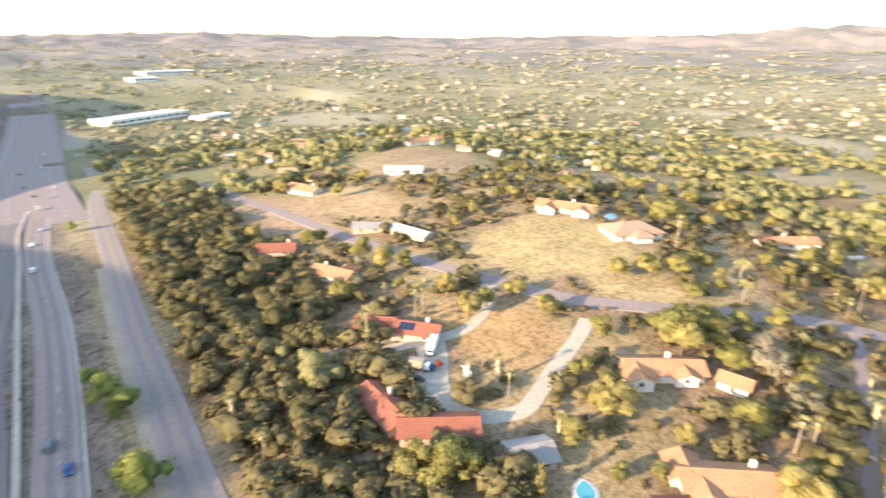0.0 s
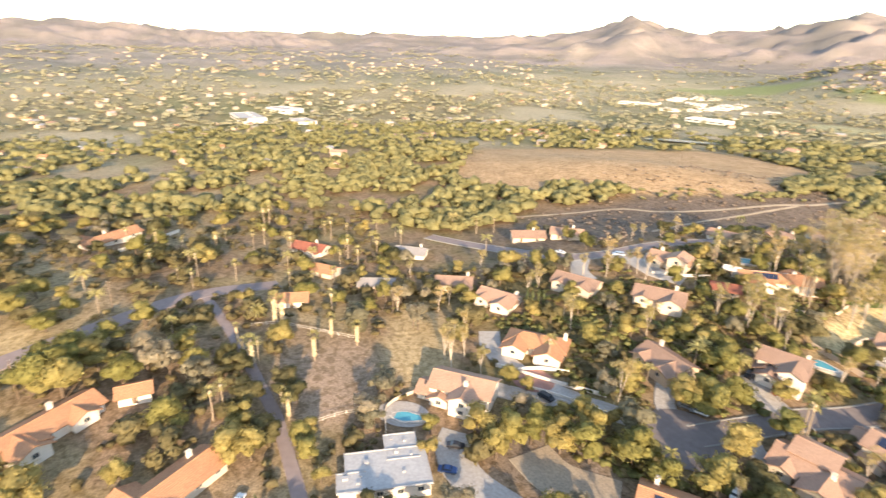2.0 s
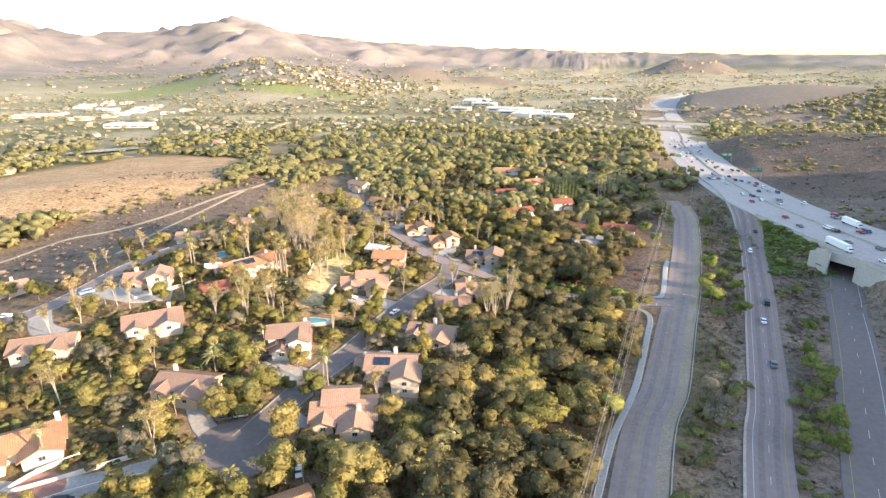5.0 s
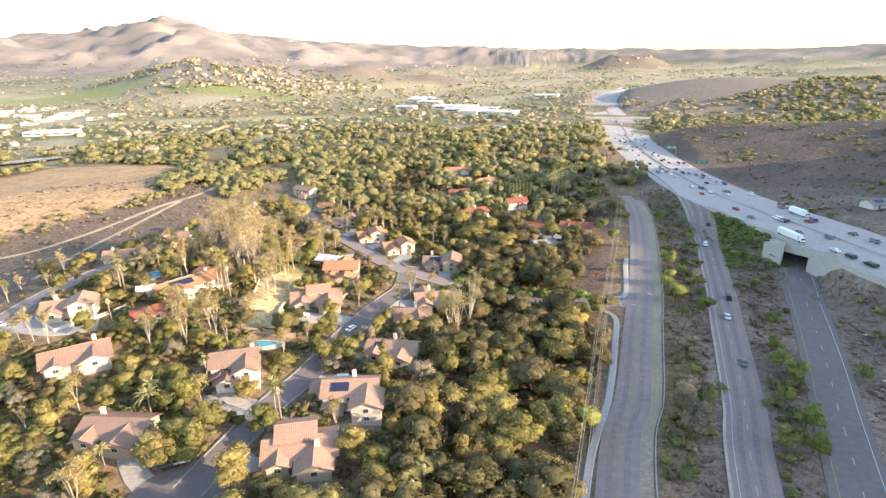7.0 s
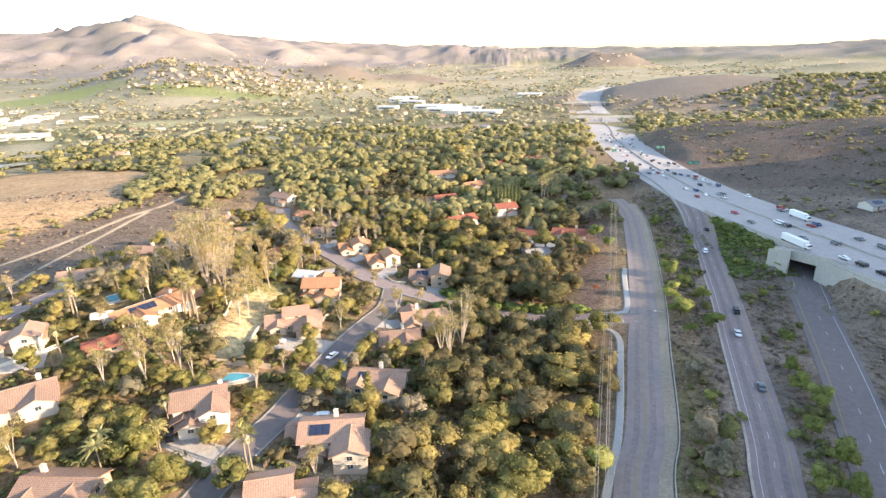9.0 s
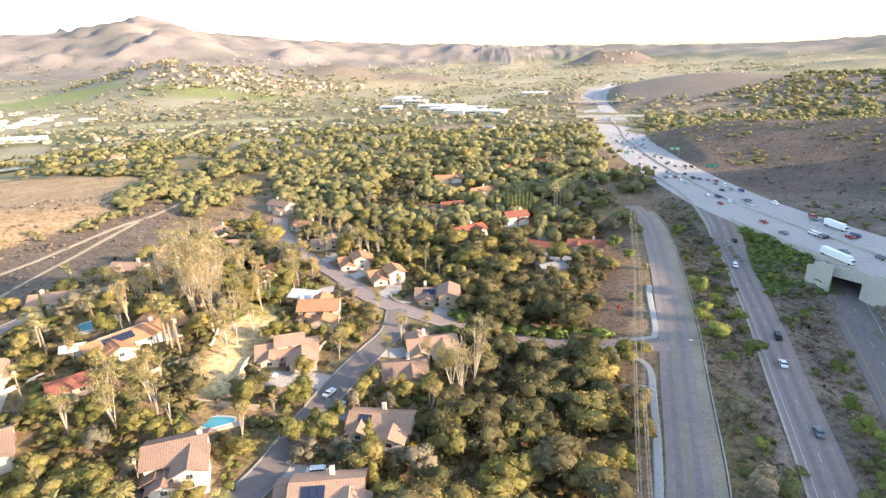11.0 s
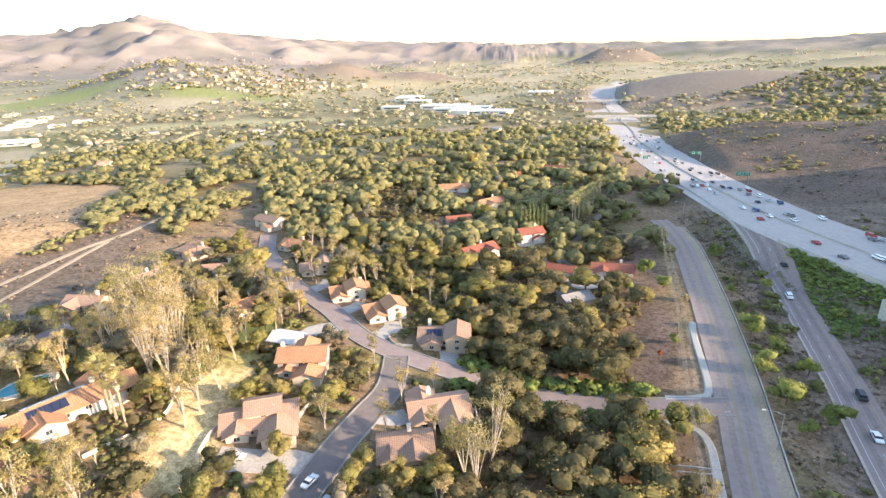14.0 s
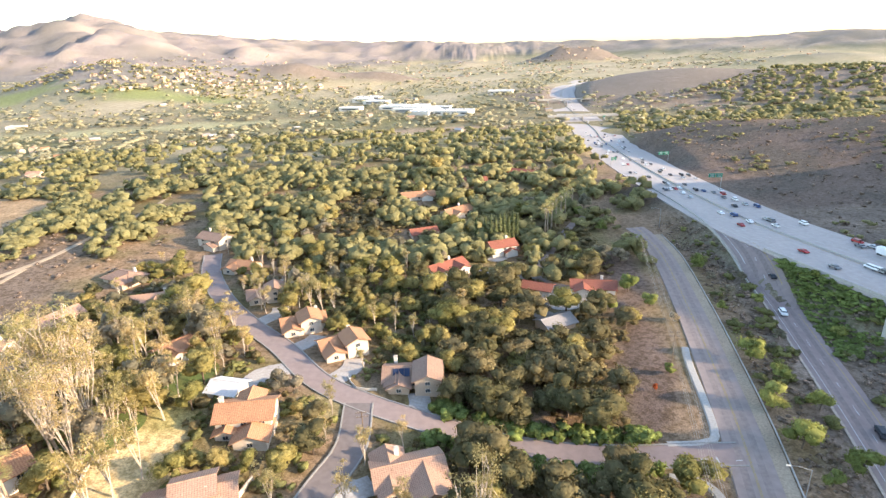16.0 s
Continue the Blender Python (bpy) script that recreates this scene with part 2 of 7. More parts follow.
M_bark_pale = material("pale_bark", (0.47, 0.39, 0.31), 0.9, 0.25, 1.5, second=(0.36, 0.29, 0.22), bump=0.01)
M_palm_bark = material("palm_bark", (0.34, 0.265, 0.19), 0.95, 0.25, 2, second=(0.25, 0.19, 0.14), bump=0.02)
M_skirt = material("dead_fronds", (0.62, 0.50, 0.33), 0.95, 0.25, 1, island=0.3)
M_oak = foliage("oak_leaves", (0.195, 0.168, 0.08))
M_broad = foliage("broad_leaves", (0.35, 0.299, 0.105))
M_lime = foliage("pepper_leaves", (0.31, 0.325, 0.095))
M_euc = foliage("gum_leaves", (0.433, 0.347, 0.16))
M_scrub = foliage("grey_scrub", (0.309, 0.27, 0.18))
M_palm = foliage("palm_fronds", (0.474, 0.405, 0.17), per_object=0.3)
M_cypress = foliage("cypress_leaves", (0.175, 0.193, 0.085), per_object=0.3)
M_yellow = foliage("yellow_blossom", (0.494, 0.328, 0.02), per_object=0.1)
M_red = foliage("red_leaves", (0.433, 0.116, 0.04), per_object=0.1)
M_woods = foliage("woodland_leaves", (0.37, 0.335, 0.155), island=0.14, per_object=0.0, vary=0.26, through_light=0.5, scale=0.75, second=(0.17, 0.165, 0.075))
M_brush = foliage("brush_leaves", (0.36, 0.275, 0.21), island=0.35, per_object=0.0)
# Paler, bluer copy of the woodland leaves: haze is put into the colour.
M_woods_hazy = foliage("far_woodland_leaves", (0.43, 0.395, 0.26), island=0.14, per_object=0.0, vary=0.26, through_light=0.5, scale=0.4, second=(0.26, 0.25, 0.16))
M_ivy = foliage("ivy_leaves", (0.25, 0.3, 0.09), island=0.3, per_object=0.0)
M_garden = foliage("garden_leaves", (0.258, 0.251, 0.09), island=0.3, per_object=0.0, vary=0.35, scale=1.2, second=(0.17, 0.16, 0.07))
M_under = foliage("undergrowth_leaves", (0.227, 0.183, 0.09), island=0.35, per_object=0.0)
M_wear = material("worn_wheel_lane", (0.222, 0.174, 0.16), 0.85, 0.14, 0.4, second=(0.235, 0.2, 0.184))
M_wear_old = material("worn_wheel_lane", (0.27, 0.215, 0.19), 0.9, 0.14, 0.4, second=(0.28, 0.235, 0.21))

# ---- mesh helpers ----
def mesh_of(name, verts, faces, mat, smooth=False):
    me = bpy.data.meshes.new(name)
    me.from_pydata([tuple(v) for v in verts], [], faces)
    if smooth:
        me.polygons.foreach_set("use_smooth", [True] * len(me.polygons))
    for m in (mat if isinstance(mat, (list, tuple)) else [mat]):
        me.materials.append(m)
    me.update()
    return me


def part(name, bm, mat, parent, label=""):
    """One mesh under a thing or a part; bm is a bmesh or a finished mesh."""
    if isinstance(bm, bmesh.types.BMesh):
        me = bpy.data.meshes.new(name)
        bm.to_mesh(me)
        bm.free()
        me.materials.append(mat)
    else:
        me = bm
    ob = new(name, me)
    ob.parent = parent
    if label:
        tagged(ob, label)
    return ob


def box(bm, cx, cy, cz, sx, sy, sz, rz=0.0):
    m = Matrix.Translation((cx, cy, cz)) @ Matrix.Rotation(rz, 4, "Z") @ Matrix.Diagonal((sx, sy, sz, 1))
    return bmesh.ops.create_cube(bm, size=1, matrix=m)["verts"]


def tube(bm, a, b, ra, rb, n=7, caps=True):
    a, b = Vector(a), Vector(b)
    q = (b - a).to_track_quat("Z", "Y").to_matrix().to_4x4()
    bmesh.ops.create_cone(bm, cap_ends=caps, segments=n, radius1=ra, radius2=rb, depth=(b - a).length, matrix=Matrix.Translation((a + b) / 2) @ q)


def prism(bm, poly, z0, z1):
    low, high = [bm.verts.new((x, y, z0)) for x, y in poly], [bm.verts.new((x, y, z1)) for x, y in poly]
    bm.faces.new(high)
    bm.faces.new(low[::-1])
    for i in range(len(poly)):
        j = (i + 1) % len(poly)
        bm.faces.new((low[i], low[j], high[j], high[i]))


def line_points(pts, step=3.0):
    """A smooth curve through the given points, sampled at even steps."""
    p = [Vector((*q, 0)) if len(q) == 2 else Vector(q) for q in pts]
    p = [p[0] * 2 - p[1]] + p + [p[-1] * 2 - p[-2]]
    out = []
    for i in range(1, len(p) - 2):
        n = max(1, int((p[i + 1] - p[i]).length / step))
        for k in range(n):
            u = k / n
            out.append(0.5 * ((2 * p[i]) + (p[i + 1] - p[i - 1]) * u + (2 * p[i - 1] - 5 * p[i] + 4 * p[i + 1] - p[i + 2]) * u * u + (3 * p[i] - p[i - 1] - 3 * p[i + 1] + p[i + 2]) * u ** 3))
    out.append(p[-2])
    return out


def sides(pts):
    out = []
    for i, q in enumerate(pts):
        d = pts[min(i + 1, len(pts) - 1)] - pts[max(i - 1, 0)]
        d.z = 0
        d.normalize()
        out.append(Vector((d.y, -d.x, 0)))
    return out


BLOCKED = set()


def block(x, y, r):
    for i in range(int((x - r) // 2), int((x + r) // 2) + 1):
        for j in range(int((y - r) // 2), int((y + r) // 2) + 1):
            if math.hypot(i * 2 + 1 - x, j * 2 + 1 - y) <= r + 0.8:
                BLOCKED.add((i, j))


def free(x, y):
    return (int(x // 2), int(y // 2)) not in BLOCKED


def strip_mesh(name, pts, offsets, lift, mat, height=None, dash=None):
    """A band along a path that lies on the ground; offsets run across it, dash is (on, off) in metres."""
    sd = sides(pts)
    verts, faces, n, run = [], [], len(offsets), 0.0
    for i, (q, s) in enumerate(zip(pts, sd)):
        for o in offsets:
            v = q + s * o
            z = (height(v.x, v.y, q) if height else ground(v.x, v.y)) + lift
            verts.append((v.x, v.y, z))
        if i:
            run += (pts[i] - pts[i - 1]).length
            if dash and run % sum(dash) > dash[0]:
                continue
            for k in range(n - 1):
                a = (i - 1) * n + k
                faces.append((a, a + 1, a + n + 1, a + n))
    return mesh_of(name, verts, faces, mat)


def kerb_mesh(name, pts, off, mat, lift, wide=0.45, high=0.16, height=None):
    sd = sides(pts)
    verts, faces = [], []
    for q, s in zip(pts, sd):
        for o, h in ((off, -0.3), (off, high), (off + wide, high), (off + wide, -0.3)):
            v = q + s * o
            verts.append((v.x, v.y, (height(v.x, v.y, q) if height else ground(v.x, v.y)) + lift + h))
    for i in range(len(pts) - 1):
        for k in range(3):
            a = i * 4 + k
            faces.append((a, a + 1, a + 5, a + 4))
    return mesh_of(name, verts, faces, mat)


def road(name, pts, width, mat, label, lift=0.22, kerbs=False, step=3.0, height=None, category="road", keep=1.5, lines=()):
    path = line_points(pts, step)
    n = max(2, int(width / 3.0) + 1)
    offs = [-width / 2 - 0.4] + [-width / 2 + width * k / n for k in range(n + 1)] + [width / 2 + 0.4]
    sd = sides(path)
    verts, faces, m = [], [], len(offs)
    for i, (q, s) in enumerate(zip(path, sd)):
        for k, o in enumerate(offs):
            v = q + s * o
            drop = -0.5 if k in (0, m - 1) else 0.0
            verts.append((v.x, v.y, (height(v.x, v.y, q) if height else ground(v.x, v.y)) + lift + drop))
        if i:
            for k in range(m - 1):
                a = (i - 1) * m + k
                faces.append((a, a + 1, a + m + 1, a + m))
        block(q.x, q.y, width / 2 + keep)
    ob = tagged(new(name, mesh_of(name, verts, faces, mat)), label, category, kind="structure")
    if kerbs:
        for sgn in (-1, 1):
            off = width / 2 if sgn > 0 else -width / 2 - 0.45
            part("kerb", kerb_mesh("kerb", path, off, M_kerb, lift, height=height), None, ob)
    for off, wide, paint, dash in lines:
        part("lane_line", strip_mesh("lane_line", line_points(pts, 1.5 if dash else step), (off - wide / 2, off + wide / 2), lift + 0.03, paint, height, dash), None, ob)
    return ob

# ---- ground ----
def hash_noise(x, y, s, o=0.0):
    return noise.noise(Vector((x / s + o, y / s - o, o)))


def near_line(x, y, ax, ay, bx, by):
    k = max(0, min(1, ((x - ax) * (bx - ax) + (y - ay) * (by - ay)) / ((bx - ax) ** 2 + (by - ay) ** 2)))
    return math.hypot(x - ax - k * (bx - ax), y - ay - k * (by - ay))


FIELDS = [  # golden dry fields: centre, half sizes, turn, colour
    ((-122, -99), 27, 17, 90, (0.44, 0.28, 0.14)), ((-196, -128), 34, 36, 20, (0.46, 0.34, 0.17)),
    ((-141, -285), 26, 50, 0, (0.40, 0.27, 0.17)), ((-182, -262), 22, 42, 0, (0.44, 0.31, 0.18)), ((-178, -80), 16, 18, 0, (0.44, 0.32, 0.17)),
    ((-270, -300), 50, 45, 0, (0.36, 0.26, 0.16)), ((-153, 49), 28, 13, -18, (0.5, 0.365, 0.2)), ((-143, 17), 24, 17, -14, (0.37, 0.265, 0.185)),
    ((-107, 200), 9, 34, 10, (0.62, 0.47, 0.25)), ((-115, 235), 8, 18, 20, (0.40, 0.34, 0.14)), ((-78, 232), 9, 10, 0, (0.36, 0.29, 0.15)),
    # The brown strip at (22, 262) is darkened to stand for shade.
    ((22, 262), 9, 36, -14, (0.185, 0.13, 0.1)), ((30, 330), 12, 34, -8, (0.20, 0.14, 0.106)), ((3, 110), 8, 16, -10, (0.24, 0.19, 0.15)),
    ((-168, 12), 14, 8, 30, (0.30, 0.21, 0.13)), ((-62, 105), 9, 8, 20, (0.30, 0.25, 0.18)), ((-92, 62), 16, 14, 30, (0.25, 0.19, 0.145)), ((-52, 137), 10, 12, 10, (0.33, 0.27, 0.19)), ((-70, 130), 8, 8, 0, (0.31, 0.26, 0.18)),
    ((-104, -16), 9, 10, 40, (0.36, 0.26, 0.16)), ((-122, -48), 10, 8, 40, (0.34, 0.25, 0.14)), ((-140, -62), 8, 9, 0, (0.36, 0.26, 0.15)),
]


PADDOCK = [(-351, 169), (-333, 200), (-318, 231), (-287, 252), (-268, 283), (-256, 312), (-252, 340), (-268, 358), (-290, 400), (-305, 440), (-326, 500), (-400, 500), (-462, 492), (-485, 400), (-500, 342), (-520, 250), (-440, 185), (-381, 158)]


def in_field(x, y):
    """Metres inside (+) or outside (-) the edge of the brown field."""
    if not (-560 < x < -230 and 100 < y < 540):
        return -60.0
    inside, near = False, 60.0
    for (ax, ay), (bx, by) in zip(PADDOCK, PADDOCK[1:] + PADDOCK[:1]):
        if (ay > y) != (by > y) and x < (bx - ax) * (y - ay) / (by - ay) + ax:
            inside = not inside
        near = min(near, near_line(x, y, ax, ay, bx, by))
    return near if inside else -near


def soil(x, y):
    """The colour of the ground cover at a place, with haze and shade added."""
    n, w = hash_noise(x, y, 19), hash_noise(x, y, 55, 3.1)
    c = Vector((0.30, 0.205, 0.13)).lerp(Vector((0.22, 0.175, 0.085)), ss(n + w * 0.6, -0.25, 0.4))
    c = c.lerp(Vector((0.42, 0.31, 0.18)), 0.7 * ss(w + 0.5 * n, -0.25, 0.2) * (1 - ss(y, 20, 60)))
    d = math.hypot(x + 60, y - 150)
    if d > 380:  # river plain and far suburbs; paler with distance, as haze
        far_haze = ss(d, 1000, 1700)
        far = Vector((0.28, 0.235, 0.14)).lerp(Vector((0.43, 0.365, 0.245)), far_haze).lerp(Vector((0.215, 0.205, 0.105)).lerp(Vector((0.33, 0.3, 0.19)), far_haze), ss(w + hash_noise(x, y, 260, 1.7), -0.3, 0.5))
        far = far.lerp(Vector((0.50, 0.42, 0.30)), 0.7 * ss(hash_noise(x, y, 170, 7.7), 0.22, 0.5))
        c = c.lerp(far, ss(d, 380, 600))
    h = mountains(x, y) if abs(x) > 700 or abs(y) > 1200 else 0.0
    if h > 12:
        # Rock is tinted pale and mauve, for haze on the far range.
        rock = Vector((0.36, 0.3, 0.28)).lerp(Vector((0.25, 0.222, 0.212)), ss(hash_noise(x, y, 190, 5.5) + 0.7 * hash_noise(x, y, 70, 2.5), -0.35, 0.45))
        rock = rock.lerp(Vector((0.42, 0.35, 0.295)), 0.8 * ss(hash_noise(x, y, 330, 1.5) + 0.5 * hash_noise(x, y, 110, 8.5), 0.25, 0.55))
        # Chaparral tone darkens the gullies: relief put into colour under flat sun.
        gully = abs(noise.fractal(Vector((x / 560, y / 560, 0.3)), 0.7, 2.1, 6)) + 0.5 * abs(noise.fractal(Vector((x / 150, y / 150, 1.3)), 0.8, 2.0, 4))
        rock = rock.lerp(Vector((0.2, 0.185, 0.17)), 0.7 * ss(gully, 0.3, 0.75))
        green = Vector((0.2, 0.2, 0.13)).lerp(Vector((0.3, 0.27, 0.2)), ss(hash_noise(x, y, 120, 3.3), -0.2, 0.3))
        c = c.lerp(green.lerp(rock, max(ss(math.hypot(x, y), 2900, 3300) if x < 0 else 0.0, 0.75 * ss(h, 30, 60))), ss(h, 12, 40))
        for kx, ky, ka, kb in ((-600, 2020, 170, 130), (-370, 2120, 190, 130), (500, 3620, 260, 240), (700, 3590, 200, 200)):
            c = c.lerp(Vector((0.27, 0.215, 0.175)) * (1 + 0.15 * n), ss(bump(x, y, kx, ky, ka, kb), 0.3, 0.55))
    brown = Vector((0.47, 0.315, 0.18)) * (1 + 0.2 * n + 0.12 * hash_noise(x, y, 7, 1.3))
    c = c.lerp(brown, ss(in_field(x, y) + 5 * n + 3 * w, -4, 4))
    # Darker brown band on the slope beside the field.
    c = c.lerp(Vector((0.19, 0.143, 0.11)), ss(bump(x, y, -240, 245, 52, 150, 5) + 0.2 * n, 0.3, 0.6) * (1 - ss(in_field(x, y), -6, 2)))
    # Scrub on the hill beyond the freeway, darkened to hold its shade.
    scrubby = Vector((0.2, 0.143, 0.112)).lerp(Vector((0.15, 0.12, 0.095)), ss(w + 0.5 * n, -0.2, 0.4))
    c = c.lerp(scrubby, ss(bump(x, y, 290, 560, 200, 330, -14) + 0.12 * w, 0.2, 0.4))
    # Sunlit crest of that hill, put into the colour.
    c = c.lerp(Vector((0.42, 0.27, 0.16)), 0.8 * ss(bump(x, y, 400, 655, 130, 45, -20) + 0.1 * n, 0.3, 0.6))
    if -1400 < y < 420:  # scrubby verges of the highway
        fx = interp(y, SLIP_X)[0]
        verge = ss(x, fx - 16, fx - 10) * (1 - ss(x, 190, 260))
        scrub = Vector((0.215, 0.165, 0.13)).lerp(Vector((0.31, 0.235, 0.18)), ss(n, -0.2, 0.5))
        c = c.lerp(scrub, verge)
        c = c.lerp(Vector((0.10, 0.125, 0.045)), 0.75 * bump(x, y, 92, 318, 9, 55, 9))
    # Brown of the far hill, lifted to stand in for haze.
    c = c.lerp(Vector((0.27, 0.215, 0.18)), 0.9 * ss(bump(x, y, 520, 1450, 480, 360) + 0.15 * w, 0.25, 0.5))
    for (fx, fy), a, b, turn, col in FIELDS:
        k = bump(x, y, fx, fy, a, b, turn)
        if k > 0.2:
            c = c.lerp(Vector(col) * (1 + 0.25 * n), ss(k + 0.1 * n, 0.3, 0.5))
    c = c.lerp(Vector((0.40, 0.29, 0.21)), 0.9 * ss(bump(x, y, -60, 935, 170, 34, 5) + 0.15 * w, 0.3, 0.5))
    g = ss(bump(x, y, -1350, 1560, 260, 110, 20) + 0.3 * w, 0.4, 0.6) + ss(bump(x, y, -850, 1560, 260, 60, -6) + 0.2 * w, 0.4, 0.6)
    c = c.lerp(Vector((0.27, 0.3, 0.11)), min(1, g) * 0.8)
    return c.lerp(Vector((0.45, 0.42, 0.24)), 0.8 * ss(bump(x, y, -620, 1080, 330, 48, 14) + 0.2 * w, 0.35, 0.6))


SLIP_X = [(-1500, -230), (-1200, -190), (-640, -95), (-390, -47), (-300, -31), (-225, -22), (-165, -12), (-130, -5), (-40, 12), (40, 25), (95, 36), (135, 45), (152, 50), (178, 56), (205, 62), (235, 69), (269, 76), (317, 85), (368, 90), (430, 92), (520, 88)]


def axis_steps(lo, hi, a, b, fine):
    """Grid lines: even between a and b, then wider and wider out to lo and hi."""
    mid = [a + fine * k for k in range(int((b - a) / fine) + 1)]
    out, v, s = [], mid[-1], fine
    while v < hi:
        s = min(s * 1.06, 50)
        v += s
        out.append(v)
    back, v, s = [], mid[0], fine
    while v > lo:
        s = min(s * 1.06, 50)
        v -= s
        back.append(v)
    return back[::-1] + mid + out


xs, ys = axis_steps(-4750, 3600, -240, 160, 4.8), axis_steps(-4700, 4800, -220, 345, 4.8)
verts, tints = [], []
for y in ys:
    for x in xs:
        z = ground(x, y)
        d = math.hypot(x + 60, y - 120)
        if d > 420 and d < 2600:
            z += hash_noise(x, y, 90, 2.2) * 3.0 * ss(d, 420, 800)
        verts.append((x, y, z))
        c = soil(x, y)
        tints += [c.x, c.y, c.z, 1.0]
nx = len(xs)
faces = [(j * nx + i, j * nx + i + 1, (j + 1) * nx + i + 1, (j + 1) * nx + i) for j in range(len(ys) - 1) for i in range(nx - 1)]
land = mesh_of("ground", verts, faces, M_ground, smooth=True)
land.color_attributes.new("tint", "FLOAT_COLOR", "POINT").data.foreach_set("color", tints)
tagged(new("ground", land), "dry suburban valley floor with brown hills and far mountains", "ground", kind="structure")

# ---- roads ----
WHITE, YELLOW = M_paint_white, M_paint_yellow
slip = [(x, y) for y, x in SLIP_X]
road("highway_slip_road", slip, 10.6, M_asphalt, "two-lane grey asphalt highway slip road with white dashes", lines=((1.7, 1.5, M_wear, None), (-1.9, 1.4, M_wear, None), (-5.6, 0.7, M_gravel, None), (3.55, 0.16, YELLOW, None), (-3.75, 0.16, WHITE, None), (-0.1, 0.15, WHITE, (3.0, 9.0))))
under = [(-175, -1200), (-80, -640), (-33, -395), (-16, -290), (2, -200), (11, -131), (28, -40), (45, 50), (59, 105), (73, 150), (82.5, 178), (91, 205), (100, 235), (111, 270), (118, 290), (135, 335)]
road("highway_underpass_road", under, 13.2, M_asphalt_dark, "dark asphalt highway carriageway running under the freeway bridge", lines=((5.0, 0.18, WHITE, None), (-4.6, 0.16, YELLOW, None), (0.3, 0.15, WHITE, (3.0, 9.0))))
front = [(-178, -960), (-115, -545), (-81, -400), (-56, -268), (-43, -200), (-34, -145), (-27, -105), (-12, -20), (1, 60), (12.5, 132), (20, 157), (29, 200), (36, 232), (41.5, 262), (48, 301), (55, 352), (55.5, 384), (54, 396)]
front_line = [(x + 0.5, y) for x, y in front]
road("frontage_road", front_line, 9.8, M_asphalt_old, "worn grey frontage road with faint yellow centre lines", lines=((-2.1, 1.6, M_wear_old, None), (2.1, 1.6, M_wear_old, None), (-0.15, 0.12, YELLOW, None), (0.15, 0.12, YELLOW, None)))
shoulder = [(x + 7.0, y) for x, y in front[3:-1]]
road("gravel_shoulder", shoulder, 3.4, M_dirt, "strip of pale gravel along the frontage road", lift=0.14, category="shoulder")
walk_a, walk_b = [(1.3, 107), (6.2, 132), (13.7, 157), (20.5, 192), (22.8, 207), (20.5, 213.5), (14, 216.0)], [(17, 226.8), (26, 226.8), (30.4, 232), (35.0, 262), (37.2, 272)]
for pts in (walk_a, walk_b):
    road("pavement", pts, 1.7, M_concrete, "pale concrete pavement with a kerb beside the road", lift=0.36, step=1.5, category="pavement", keep=0.5)
side = [(33, 222), (10, 223), (-1, 224.5), (-22, 228), (-43, 233.5), (-63, 241), (-79, 251), (-96, 270), (-114, 287), (-132, 308), (-150, 336), (-160, 360)]
road("side_street", side, 7.6, M_asphalt, "curving residential street of grey asphalt between kerbs", kerbs=True, lift=0.24, keep=4.0)
lane = [(-64, 240), (-62.5, 222), (-66, 208), (-70, 192), (-74, 170), (-77, 150), (-81, 136), (-84, 118), (-86.5, 102)]
road("residential_lane", lane, 7.4, M_asphalt_dark, "dark asphalt residential lane leading to a turning circle", kerbs=True, lift=0.27)
east = [(-262, 92), (-228, 112), (-205, 124), (-193, 133), (-186, 148), (-184, 168), (-181, 190), (-176, 214), (-172, 240), (-163, 262)]
road("hillside_street", east, 7.4, M_asphalt, "grey asphalt street across the hillside houses", kerbs=True)
old = [(-155, -497), (-148, -359), (-147, -290), (-146, -240), (-147, -165), (-150, -129), (-152, -106), (-160, -82), (-184, -48), (-205, -20), (-212, 10)]
road("country_street", old, 7.4, M_asphalt, "pale worn asphalt street past the dry fields", lift=0.25)
